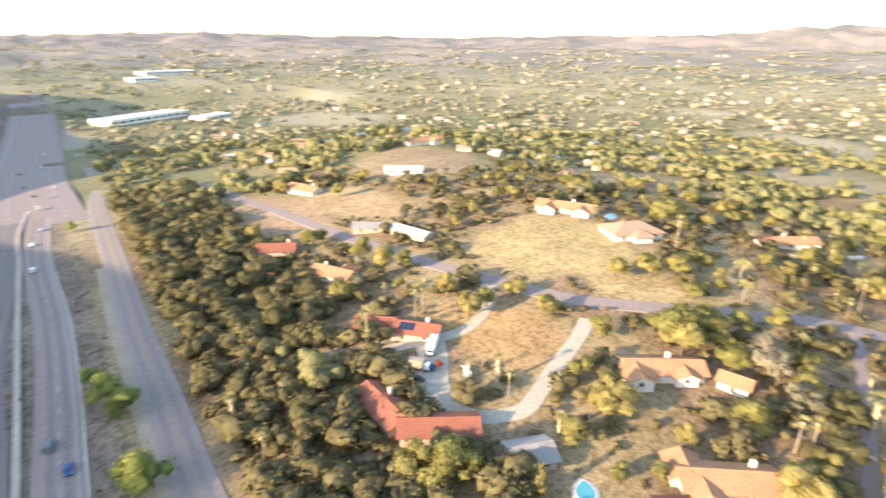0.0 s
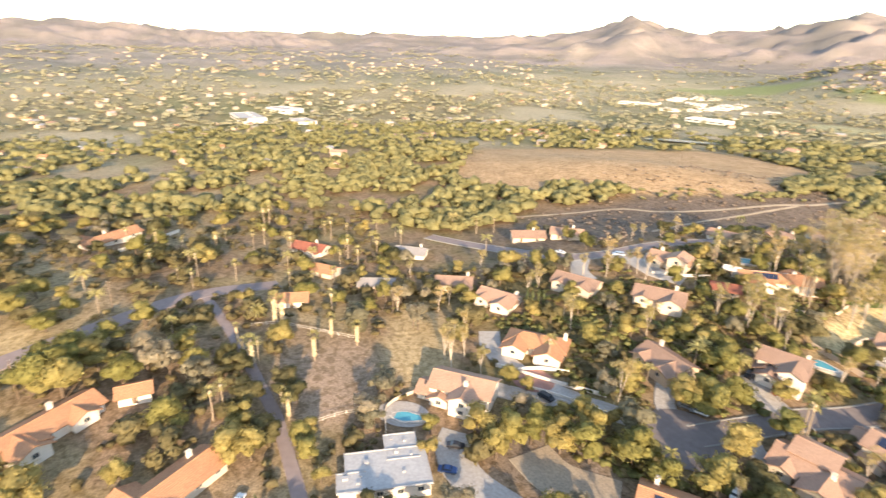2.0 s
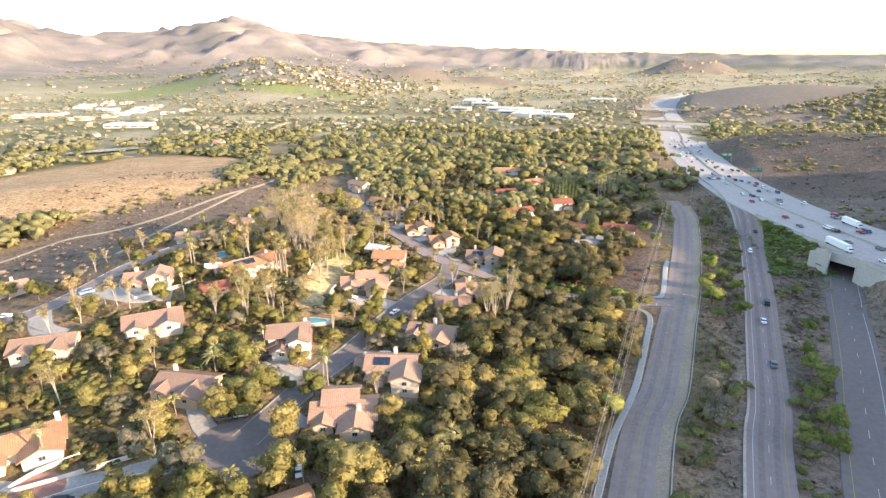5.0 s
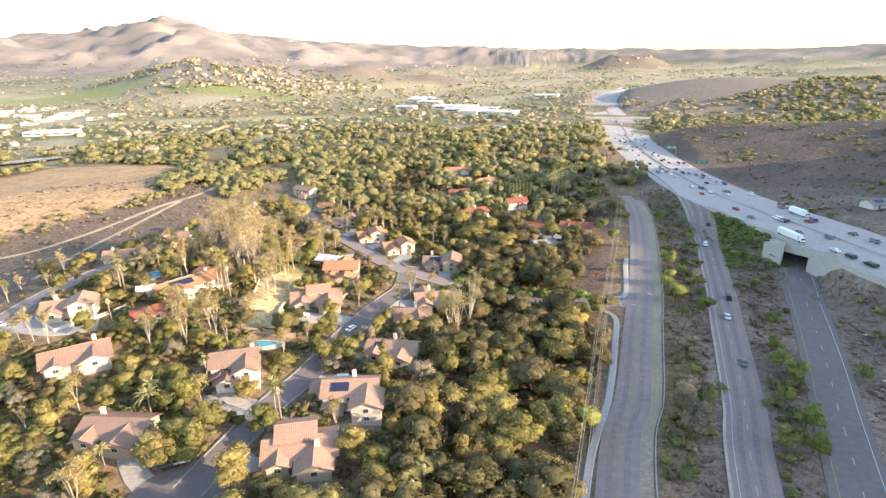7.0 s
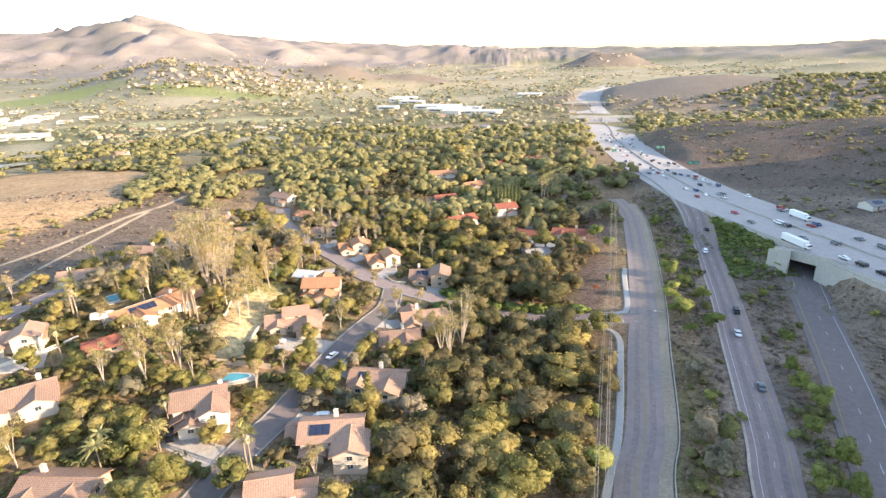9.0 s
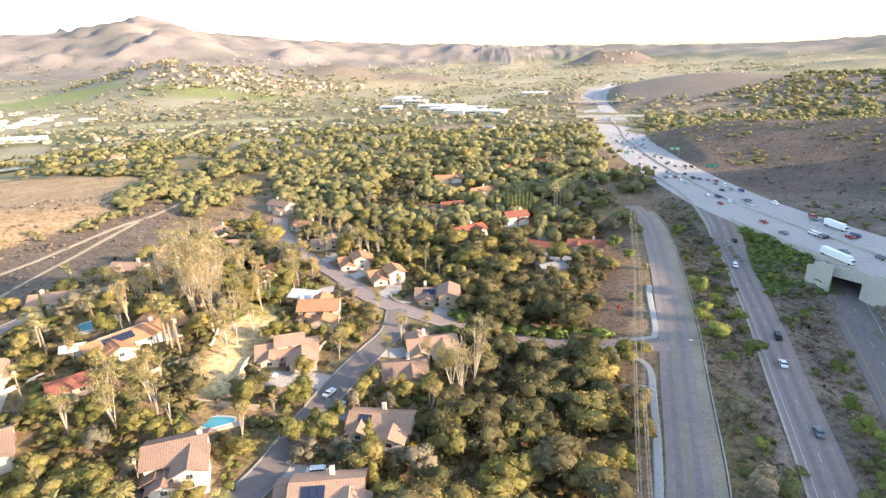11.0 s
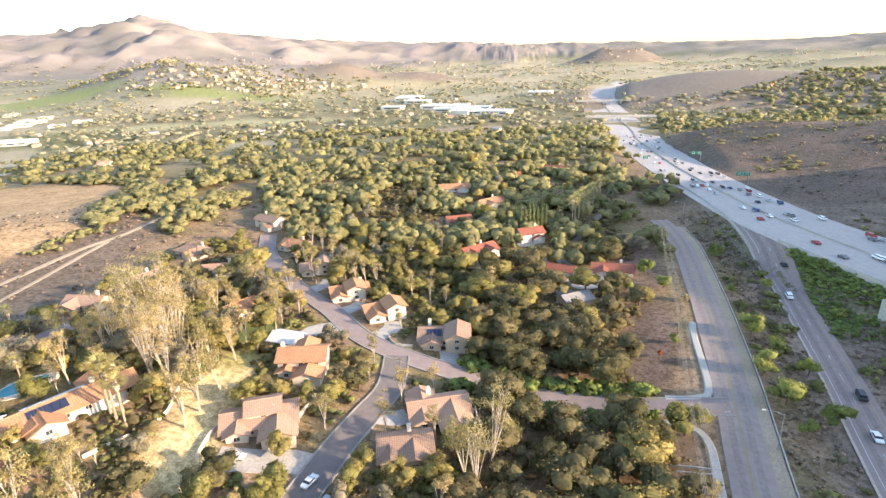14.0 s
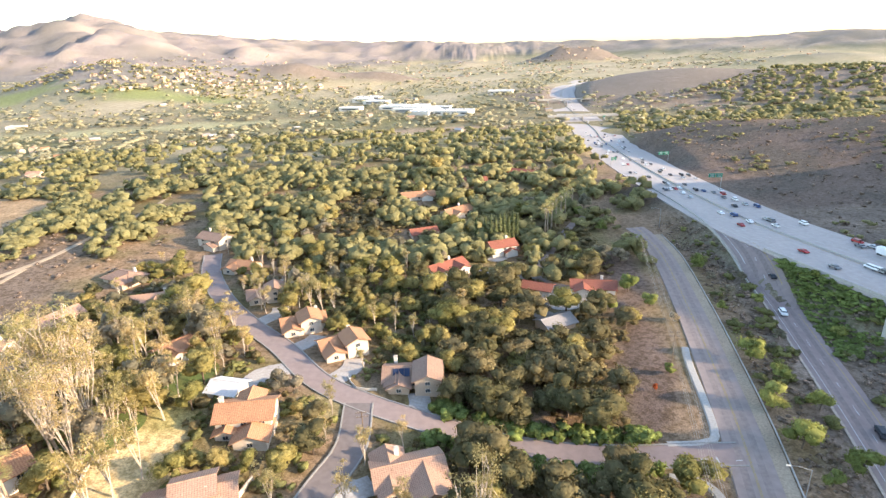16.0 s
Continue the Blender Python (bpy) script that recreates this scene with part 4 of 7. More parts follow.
def house(x, y, turn, L, W, floors=1, roof="gable", tiles=None, walls=None, wings=(), chimney=(0.3, 0.2), garage=True, solar=0, label="", lift=0.0):
    """A house: main block along its own x axis, wings as (x, y, length, width, floors, axis)."""
    tiles, walls = tiles or M_roof_pink, walls or M_stucco_cream
    L, W = L * 1.06, W * 1.06
    near = -178 < x < -30 and -60 < y < 345
    z0 = ground(x, y) + 0.15 + lift
    ob = tagged(new("house"), label, "house", "houses of the suburb")
    ob.matrix_basis = pose(x, y, z0, 0, 0, turn)
    r = radians(turn)
    blocks = [(0, 0, L, W, floors, "x")] + list(wings)
    if near and L > 12 and roof == "gable":
        blocks.insert(1, (-L * 0.3, -W * 0.42, 5.5, 5.2, 1, "y"))
    HOUSES.append((x, y, max(L, W) * 0.5))
    garage_done = False
    for n, (bx, by, l, w, fl, ax) in enumerate(blocks):
        H = 2.4 * fl + 0.35
        m = Matrix.Translation((bx, by, -0.004 * n)) @ Matrix.Rotation(0 if ax == "x" else math.pi / 2, 4, "Z")
        hip = roof == "flat" or roof == "hip" and n == 0 or roof == "allhip"
        p = part("wall", wall_block(l, w, H, not hip), walls, ob)
        p.matrix_basis = m
        q = part("roof", flat_roof(l, w, H) if roof == "flat" else hip_roof(l, w, H) if hip else gable_roof(l, w, H), tiles, ob)
        q.matrix_basis = m
        wx, wy = x + bx * math.cos(r) - by * math.sin(r), y + bx * math.sin(r) + by * math.cos(r)
        for k in (-0.35, 0, 0.35):
            ux, uy = (l * k, 0) if ax == "x" else (0, l * k)
            block(wx + ux * math.cos(r) - uy * math.sin(r), wy + ux * math.sin(r) + uy * math.cos(r), w / 2 + 1.0)
        for f in range(fl):
            for sgn in (-1, 1):
                count = max(1, int(l / (4.4 if near else 7)))
                for c in range(count):
                    if f == 0 and sgn < 0 and c == 0 and n == 0:
                        d = part("front_door", FRONT_DOOR, None, ob)
                        d.matrix_basis = m @ Matrix.Translation((-l / 2 + l / count * 0.5, sgn * w / 2, 0))
                        continue
                    wn_ = part("window", WINDOW, None, p)
                    wn_.matrix_basis = Matrix.Translation((-l / 2 + l / count * (c + 0.5), sgn * w / 2, 1.5 + 2.4 * f)) @ Matrix.Rotation(0 if sgn < 0 else math.pi, 4, "Z")
                    pn = part("pane", PANE, None, p)
                    pn.matrix_basis = wn_.matrix_basis
            for sgn in (-1, 1) if near else (1,):
                if garage and not garage_done and f == 0 and n == len(blocks) - 1 and sgn > 0 and w > 5.6:
                    g = part("garage_door", GARAGE, None, ob)
                    g.matrix_basis = m @ Matrix.Translation((l / 2, 0, 0)) @ Matrix.Rotation(math.pi / 2, 4, "Z")
                    garage_done = True
                    continue
                wn_ = part("window", WINDOW, None, p)
                wn_.matrix_basis = Matrix.Translation((sgn * l / 2, 0, 1.5 + 2.4 * f)) @ Matrix.Rotation(math.pi / 2 * sgn, 4, "Z")
                pn = part("pane", PANE, None, p)
                pn.matrix_basis = wn_.matrix_basis
    if chimney:
        H = 2.4 * floors + 0.35 + W / 2 * SLOPE
        bm = bmesh.new()
        box(bm, chimney[0] * L, chimney[1] * W, H / 2 + 0.35, 1.1, 0.8, H + 0.7)
        c = part("chimney", bm, M_stucco_white, ob, "white stucco chimney")
        bm = bmesh.new()
        box(bm, chimney[0] * L, chimney[1] * W, H + 0.78, 1.3, 1.0, 0.16)
        box(bm, chimney[0] * L, chimney[1] * W, H + 0.98, 0.7, 0.45, 0.26)
        part("chimney_cap", bm, M_stucco_cream, c)
    if solar:
        H, a = 2.4 * floors + 0.35, math.atan(SLOPE)
        for k in range(solar):
            bm = bmesh.new()
            box(bm, 0, 0, 0, 1.6, 2.9, 0.08)
            s = part("solar_panel", bm, M_solar, ob, "dark blue solar panel")
            s.matrix_basis = Matrix.Translation((-L * 0.3 + 1.7 * k, -W * 0.25, H + W * 0.25 * SLOPE + 0.3)) @ Matrix.Rotation(a, 4, "X")
    return ob


PK, OR, RD, BR, GY = M_roof_pink, M_roof_orange, M_roof_red, M_roof_brown, M_roof_grey
# lane houses
house(-60, 142, 11, 14, 9, 2, "gable", PK, M_stucco_cream, [(5, -6.5, 8, 8, 2, "y"), (-7.5, 3, 8, 7, 1, "x")], (0.05, 0.35), solar=3, label="two-storey cream stucco house with faded pink tile roof")
house(-97.5, 147, 25, 12, 9, 2, "gable", BR, M_stucco_white, [(3.5, -5.5, 8, 6.5, 2, "y"), (-2, -7, 6, 6, 1, "y")], (0.42, 0.1), label="two-storey white house with brown and ochre tile roof beside a pool")
house(-91, 198, 21, 17, 9, 1, "gable", PK, M_stucco_cream, [(4.5, -6, 8, 8, 1, "y"), (1, 1, 8, 7, 2, "x")], (0.2, -0.1), label="faded pink tiled house with an upper room over the garage")
house(-90, 227, 8, 13, 8.5, 2, "gable", OR, M_stucco_cream, [(2.5, -6, 8, 8, 1, "y"), (0, 5, 5, 6, 2, "y")], (-0.48, 0.2), label="two-storey cream house with stepped ochre tile roofs")
house(-76, 271, 30, 13, 8, 1, "gable", OR, M_stucco_cream, [(3.5, -4, 8, 7, 2, "y"), (-4, -5, 6, 6, 1, "y")], (0.3, 0.45), label="cream stucco house with warm orange tile gables")
house(-93, 286, 24, 14, 8, 1, "gable", OR, M_stucco_cream, [(2, -3, 8, 7, 2, "y"), (-4.5, -4.5, 6, 6, 1, "y")], (0.35, 0.4), label="orange-tiled cream house with a garage wing on the street")
house(-115, 311, 20, 14, 8, 1, "gable", PK, M_stucco_cream, [(3, -2, 8, 7, 2, "y")], (0.42, 0.45), label="pink-tiled two-storey cream house on the curve of the street")
house(-50, 254, 4, 16, 9, 1, "gable", BR, M_stucco_tan, [(4.5, -3.5, 10, 7.5, 2, "y"), (-4, -5, 6, 6, 1, "y")], (-0.32, 0.48), solar=3, label="brown-tiled tan house with arched porch and roof solar panels")
house(-47, 213, 18, 15, 9, 1, "gable", PK, M_stucco_tan, [(3.5, -5.5, 10, 8, 1, "y"), (-4, 3.5, 8, 7, 1, "y")], (-0.12, 0.5), label="low tan house with broad reddish tile roofs")
house(-53, 196, 14, 12, 8, 1, "gable", BR, M_stucco_tan, [(2, -4, 7, 7, 1, "y")], (0.1, 0.4), label="brown-tiled tan house behind gum trees")
house(-54.5, 170, -2, 15, 8, 1, "gable", PK, M_stucco_white, [(4, -4, 9, 6.5, 1, "y")], (0, 0.4), solar=2, label="pink-tiled white house with roof solar panels")
house(-66, 119, 18, 16, 10, 1, "gable", PK, M_stucco_cream, [(3.5, -5, 10, 8, 1, "y"), (-1, 3, 9, 8, 2, "x")], (0.25, -0.3), label="rambling pink-tiled house on the lane")
house(-67, 80, 41, 18, 9, 1, "gable", OR, M_stucco_cream, [(5, -5, 8, 7.5, 1, "y"), (-5, -4, 8, 7, 1, "y")], (-0.35, 0.4), solar=4, label="orange-tiled house with dark solar panels beside the circle")
house(-137, 84, 47, 18, 9, 1, "hip", OR, M_stucco_white, [(5, -5, 9, 8, 1, "y"), (-6, -5, 7, 7, 1, "y")], (0.45, 0.3), label="large white house with ochre hipped tile roofs and terrace walls")
house(-121, 51, 48, 16, 9.5, 2, "gable", PK, M_stucco_white, [(2, -5.5, 7, 7, 2, "y"), (-9, -2, 6, 7, 1, "x")], (0.1, -0.4), label="two-storey white house with pink tile gables beside a pool")
house(-170, 87, 34, 14, 8.5, 1, "gable", PK, M_stucco_white, [(4, -4, 8, 7, 1, "y")], (0.42, 0.2), label="white walled house with pink tile roof")
house(-166, 119, 31, 16, 9, 1, "gable", BR, M_stucco_cream, [(4, -3, 8, 7, 1, "y")], None, label="low house with a long dull brown roof")
house(-143, 139, 40, 16, 9.5, 1, "gable", BR, M_stucco_cream, [(4.5, -4, 8, 8, 1, "y")], (0.3, 0.3), label="brown-tiled cream house with two chimneys")
ranch = house(-136, 190, 55, 27, 8.5, 1, "gable", OR, M_stucco_white, [(-7, -4.5, 8, 7, 1, "y"), (7, 4, 8, 6.5, 1, "y")], (0.2, 0.2), solar=5, label="long white ranch house with bright orange tile roof")
bm = bmesh.new()
box(bm, 0, 0, 0, 14, 3.9, 0.14)
for k in range(5):
    box(bm, -5.6 + 2.8 * k, 0, 0.1, 0.12, 3.9, 0.08)
deck = part("roof_panel", bm, M_roof_white, ranch, "white sheet roofing on the pool side")
deck.matrix_basis = Matrix.Translation((-3, 2.6, 2.75 + 2.2 * SLOPE + 0.22)) @ Matrix.Rotation(-math.atan(SLOPE), 4, "X")
house(-163, 162, 30, 15, 8.5, 1, "gable", PK, M_stucco_cream, [(4, -4, 8, 7, 2, "y")], (-0.3, 0.3), label="pink-tiled cream house on the hill")
house(-137, 164, 43, 9, 6.5, 1, "gable", RD, M_stucco_tan, (), None, False, label="small outbuilding with a dark red roof")
house(-147, 178, 30, 4.5, 3.2, 1, "gable", M_roof_white, M_stucco_white, (), None, False, label="small white garden shed")
house(-180, 211, 24, 14, 8, 1, "gable", PK, M_stucco_white, [(4, -3.5, 7, 7, 1, "y")], (-0.3, 0.2), label="white hilltop house with faded tile roof")
house(-177, 276, 63, 14, 8, 2, "gable", PK, M_stucco_white, [(3, -4, 7, 7, 1, "y")], (0.3, 0.3), label="two-storey white house among tall gum trees")
house(-185, 256, 0, 13, 8, 1, "gable", PK, M_stucco_cream, [(-3, -4, 7, 7, 1, "y")], (0.2, 0.3), label="cream house with pinkish tiles on the hill street")
house(-113, 116, 4, 15, 9, 1, "gable", BR, M_stucco_tan, [(4, -4, 8, 7, 1, "y")], (-0.35, 0.3), label="brown-tiled house hidden under palms")
house(-127, 261, 58, 12, 7.5, 1, "gable", OR, M_stucco_white, [(-3, -4, 6, 6, 1, "y")], (0.45, 0.35), label="orange-tiled house on the slope with a tall white chimney")
house(-101, 240, -12, 8, 6.5, 1, "gable", M_roof_white, M_stucco_white, (), None, True, label="detached white garage with a pale roof")
house(-183, 325, -21, 15, 9, 1, "hip", BR, M_stucco_tan, [(4, -4, 7, 7, 1, "y")], (0.2, 0.3), label="brown-roofed tan house near the brown hill")
house(-159, 302, 17, 13, 8, 1, "gable", PK, M_stucco_white, [(3, -4, 7, 6.5, 1, "y")], (0.4, 0.3), label="white house with pink tile gables")
house(-164, 373, -26, 15, 8.5, 2, "gable", BR, M_stucco_cream, [(3, -4, 7, 7, 1, "y")], (-0.4, 0.3), label="two-storey brown-roofed house at the street's end")
house(-137, 342, -17, 12, 8, 1, "gable", OR, M_stucco_cream, [(-3, -4, 7, 6, 1, "y")], (0.2, 0.3), label="orange-tiled house under gum trees")
# creek side houses
house(-5, 321, -23, 11, 6.5, 1, "gable", RD, M_stucco_white, (), None, True, label="small white building with a bright red roof")
house(17, 319, -9, 16, 8, 1, "gable", RD, M_stucco_white, [(-4, -4, 7, 6.5, 1, "y")], (0.2, 0.3), label="red-tiled white ranch house")
house(-2, 291, 30, 11, 8, 1, "gable", GY, M_stucco_tan, (), None, label="low building with a grey shingle roof")
house(-44, 341, 39, 17, 8, 1, "gable", RD, M_stucco_white, [(4, -4, 8, 7, 1, "y")], (0.2, 0.3), label="white walled house with bright red tile roof")
house(-18, 364, 22, 12, 8, 2, "gable", RD, M_stucco_white, [(3, -3, 6, 6, 1, "y")], (0.3, 0.3), label="two-storey white house beside tall cypresses")
house(-68, 466, 14, 20, 9, 1, "gable", OR, M_stucco_white, [(5, -4, 8, 7, 1, "y")], (0.2, 0.3), label="white house with orange roofs in the trees")
house(-41, 428, 41, 17, 9, 1, "gable", OR, M_stucco_cream, [(-4, -4, 8, 7, 1, "y")], (0.2, 0.3), label="orange-roofed house in the trees")
house(7, 527, -30, 20, 9, 1, "gable", RD, M_stucco_white, (), None, label="distant white house with a red roof")
house(-58, 389, 21, 13, 8, 1, "gable", RD, M_stucco_tan, (), None, label="red-roofed house half hidden by trees")
house(-30, 505, 10, 15, 8, 1, "gable", RD, M_stucco_white, (), None, label="white house with a red roof beyond the creek")
# hill side houses
house(-231, 134, 70, 15, 8.5, 1, "gable", BR, M_stucco_cream, [(4, 4, 7, 7, 1, "y")], (0.2, 0.3), label="pink-tiled house at the edge of the brown field")
house(-222, 151, 54, 14, 8.5, 1, "gable", PK, M_stucco_cream, [(4, -4, 7, 7, 1, "y")], (0.2, 0.3), label="low cream house at the edge of the brown field")
house(-191, 77, 64, 13, 8, 1, "gable", BR, M_stucco_cream, [(4, -4, 7, 6, 1, "y")], (0.4, 0.3), label="brown-tiled cream house on the hill street")
house(-200, 47, 71, 13, 7, 1, "gable", GY, M_stucco_tan, (), None, label="low house with a grey roof")
house(-234, 73, 55, 13, 8, 1, "gable", GY, M_stucco_white, (), (0.3, 0.3), label="grey-roofed white house on the hill")
house(-252, 29, 47, 15, 8, 1, "gable", RD, M_stucco_white, [(4, -4, 7, 6, 1, "y")], (0.1, 0.3), label="red-tiled white house with a round chimney")
house(-192, 13, 78, 10, 7, 1, "gable", OR, M_stucco_white, (), None, label="small house with an orange tile roof")
house(-220, 30, 44, 10, 7, 1, "gable", OR, M_stucco_cream, (), None, label="small orange-roofed house by the lane")
house(-98, 22, 80, 17, 11, 1, "flat", M_roof_pale, M_stucco_white, [(4, 7, 8, 7, 1, "y"), (-8, -3, 6, 5, 1, "x")], None, False, label="broad low building with a flat grey roof")
# ranch houses of the dry fields
house(-72, -95, 82, 17, 8.5, 1, "gable", RD, M_stucco_tan, (), (-0.1, 0.3), False, label="long wing of a red-tiled ranch house")
house(-76, -79, 138, 18, 8, 1, "gable", RD, M_stucco_tan, (), None, True, label="angled wing of a red-tiled ranch house by the yard")
house(-107, -22, 131, 19, 8, 1, "gable", OR, M_stucco_cream, [(-8, 3, 7, 7, 1, "y")], (0.3, 0.3), label="orange-tiled ranch house with a long ridge")
house(-92, -24, 135, 10, 8, 1, "gable", RD, M_stucco_tan, (), None, label="red-tiled house beside a garden pool")
house(-135, -50, 134, 20, 8, 1, "gable", OR, M_stucco_white, [(-8, -4, 8, 7, 1, "y"), (5, -3, 6, 6, 1, "y")], (0.1, 0.3), label="sprawling orange-tiled house among trees")
house(-143, -33, 95, 7, 5.5, 1, "gable", OR, M_stucco_white, (), None, label="small orange-tiled guest house")
house(-114, -180, 109, 17, 8.5, 1, "gable", OR, M_stucco_white, [(3, 3.5, 7, 7, 1, "y")], (-0.3, 0.2), label="white house with orange tile gables in dark trees")
house(-98, -132, 128, 12, 8, 1, "gable", RD, M_stucco_tan, (), None, label="red-tiled ranch wing with skylights")
house(-104, -118, 121, 14, 8, 1, "gable", RD, M_stucco_tan, (), (0.2, 0.3), solar=3, label="red-tiled ranch house with solar panels")
house(-113, -226, 142, 16, 9, 1, "gable", RD, M_stucco_tan, (), (0.3, 0.3), label="red-roofed house behind dark oaks")
house(-113, -354, 135, 20, 9, 1, "gable", RD, M_stucco_white, (), None, label="red-roofed house by the frontage road")
house(-236, -149, 109, 28, 9, 1, "gable", OR, M_stucco_white, [(-8, -5, 9, 8, 1, "y"), (9, -4, 8, 8, 1, "y")], (0.1, 0.3), label="long orange-tiled estate house on the rise")
house(-228, -109, 148, 22, 15, 1, "allhip", PK, M_stucco_white, [(0, -8, 8, 8, 1, "y")], None, label="broad house with a pale pink hipped roof")
house(-280, -58, 136, 26, 8, 1, "gable", OR, M_stucco_white, [(-7, 4, 8, 7, 1, "y")], (0.0, 0.3), label="long white estate house with orange tiles above a white wall")
house(-179, -309, 102, 22, 10, 1, "gable", OR, M_stucco_white, (), (0.2, 0.3), label="orange-roofed house on a bare slope")
house(-313, -342, 169, 30, 10, 1, "gable", OR, M_stucco_white, [(8, -5, 9, 8, 1, "y")], (0.2, 0.3), label="white hilltop house with orange roofs")
house(-242, -284, 137, 24, 10, 1, "gable", M_roof_pale, M_stucco_white, (), None, False, label="long pale greenhouse roof on the slope")
house(-84, -57, 150, 9, 7.5, 1, "gable", GY, M_stucco_tan, (), None, True, label="small house with a grey shingle roof")
house(-165, -189, 96, 20, 7, 1, "gable", M_roof_pale, M_stucco_tan, (), None, False, label="row of pale sheds beside the street")
house(-158, -214, 136, 14, 7, 1, "gable", GY, M_stucco_tan, (), None, False, label="grey-roofed workshop beside the street")
house(-309, -199, 13, 22, 9, 1, "gable", OR, M_stucco_white, (), (0.2, 0.3), label="orange-roofed house on the far slope")
house(200, 372, 20, 15, 9, 1, "gable", GY, M_stucco_white, (), None, solar=4, label="grey-roofed house below the brown hill")

# ---- trees ----
def leaf_cloud(rng, lobes, n, size, up=0.0, ragged=0.25):
    """Many small leaf clumps on the skin of a few lobes; lobes are (x, y, z, rx, ry, rz)."""
    lobes = np.array(lobes, float)
    area = (lobes[:, 3] * lobes[:, 4] + lobes[:, 4] * lobes[:, 5] + lobes[:, 3] * lobes[:, 5])
    pick = rng.choice(len(lobes), n, p=area / area.sum())
    d = rng.normal(size=(n, 3))
    d /= np.linalg.norm(d, axis=1)[:, None]
    d[:, 2] = np.where(d[:, 2] < -0.35, -d[:, 2] * 0.8, d[:, 2])
    r = 1 - np.abs(rng.normal(size=(n, 1))) * ragged + rng.uniform(0, 0.12, (n, 1))
    c = lobes[pick, :3] + d * lobes[pick, 3:] * r
    nrm = d * 1.3 + rng.normal(size=(n, 3)) * 0.45 + np.array((0, 0, up))
    nrm /= np.linalg.norm(nrm, axis=1)[:, None]
    t = np.cross(nrm, rng.normal(size=(n, 3)))
    t /= np.linalg.norm(t, axis=1)[:, None]
    b = np.cross(nrm, t)
    s = size * rng.uniform(0.55, 1.25, (n, 1))
    k = rng.uniform(0.55, 1.0, (n, 3, 1))
    v = np.stack([c + t * s * k[:, 0], c + (b * 0.8 - t * 0.5) * s * k[:, 1], c - (b * 0.8 + t * 0.5) * s * k[:, 2]], 1)
    return v.reshape(-1, 3)


def leaf_mesh(name, verts, mat):
    return mesh_of(name, verts, [(i, i + 1, i + 2) for i in range(0, len(verts), 3)], mat)


def ball(level):
    bm = bmesh.new()
    bmesh.ops.create_icosphere(bm, subdivisions=level, radius=1)
    bm.faces.ensure_lookup_table()
    v = np.array([tuple(p.co) for p in bm.verts])
    f = np.array([[p.index for p in q.verts] for q in bm.faces if q.calc_center_median().z > -0.45])
    bm.free()
    used = np.unique(f)
    index = np.zeros(len(v), int)
    index[used] = np.arange(len(used))
    return v[used], index[f]


BALLS = {1: ball(1), 2: ball(2)}


def crown_arrays(rng, lobes, n, size, ragged=0.22, level=1, rough=0.22):
    """A crown: lumpy masses of foliage with leaf sprays over them; gives points, triangles and outward directions."""
    lobes = np.array(lobes, float)
    mid = lobes[:, :3].mean(0) - np.array((0, 0, 0.35 * (lobes[:, 2].max() - lobes[:, 2].min() + 0.1)))
    bv, bf = BALLS[level]
    pts, tris, at, hold = [], [], 0, 0.76 if n > 60 else 0.88
    for lo in lobes:
        swell = 1 + rng.normal(size=(len(bv), 1)) * rough
        pts.append(lo[:3] + bv * lo[3:] * hold * swell)
        tris.append(bf + at)
        at += len(bv)
    if n:
        pts.append(leaf_cloud(rng, lobes, n, size, ragged=ragged))
        tris.append(np.arange(3 * n).reshape(-1, 3) + at)
    core = at
    pts, tris = np.concatenate(pts), np.concatenate(tris)
    # outward direction at each point: from its nearest lobe and from the middle of the tree
    gap = (((pts[:, None, :] - lobes[None, :, :3]) / lobes[None, :, 3:]) ** 2).sum(2)
    own = gap.argmin(1)
    unit = lambda a: a / (np.linalg.norm(a, axis=1)[:, None] + 1e-6)
    out = unit(unit((pts - lobes[own, :3]) / lobes[own, 3:]) * 0.75 + unit(pts - mid) * 0.45 + rng.normal(size=pts.shape) * 0.22)
    if n:
        spray = out[core:].reshape(-1, 3, 3).mean(1) + rng.normal(size=(n, 3)) * 0.5
        out[core:] = np.repeat(unit(spray), 3, axis=0)
    return pts, tris, out


def soft_mesh(name, pts, tris, out, mat):
    """A mesh from arrays, shaded by the given directions."""
    me = bpy.data.meshes.new(name)
    me.vertices.add(len(pts))
    me.vertices.foreach_set("co", np.ascontiguousarray(pts, np.float32).ravel())
    me.loops.add(tris.size)
    me.loops.foreach_set("vertex_index", tris.astype(np.int32).ravel())
    me.polygons.add(len(tris))
    me.polygons.foreach_set("loop_start", np.arange(0, tris.size, 3, dtype=np.int32))
    me.polygons.foreach_set("use_smooth", np.ones(len(tris), bool))
    me.materials.append(mat)
    me.update(calc_edges=True)
    me.normals_split_custom_set_from_vertices(out.tolist())
    return me


def crown_mesh(name, rng, lobes, n, size, mat, ragged=0.26, level=1):
    return soft_mesh(name, *crown_arrays(rng, lobes, n, size, ragged, level), mat)


def limb_mesh(name, limbs, mat, n=5):
    bm = bmesh.new()
    for a, b, ra, rb in limbs:
        tube(bm, a, b, ra, rb, n, False)
    me = bpy.data.meshes.new(name)
    bm.to_mesh(me)
    bm.free()
    me.materials.append(mat)
    return me


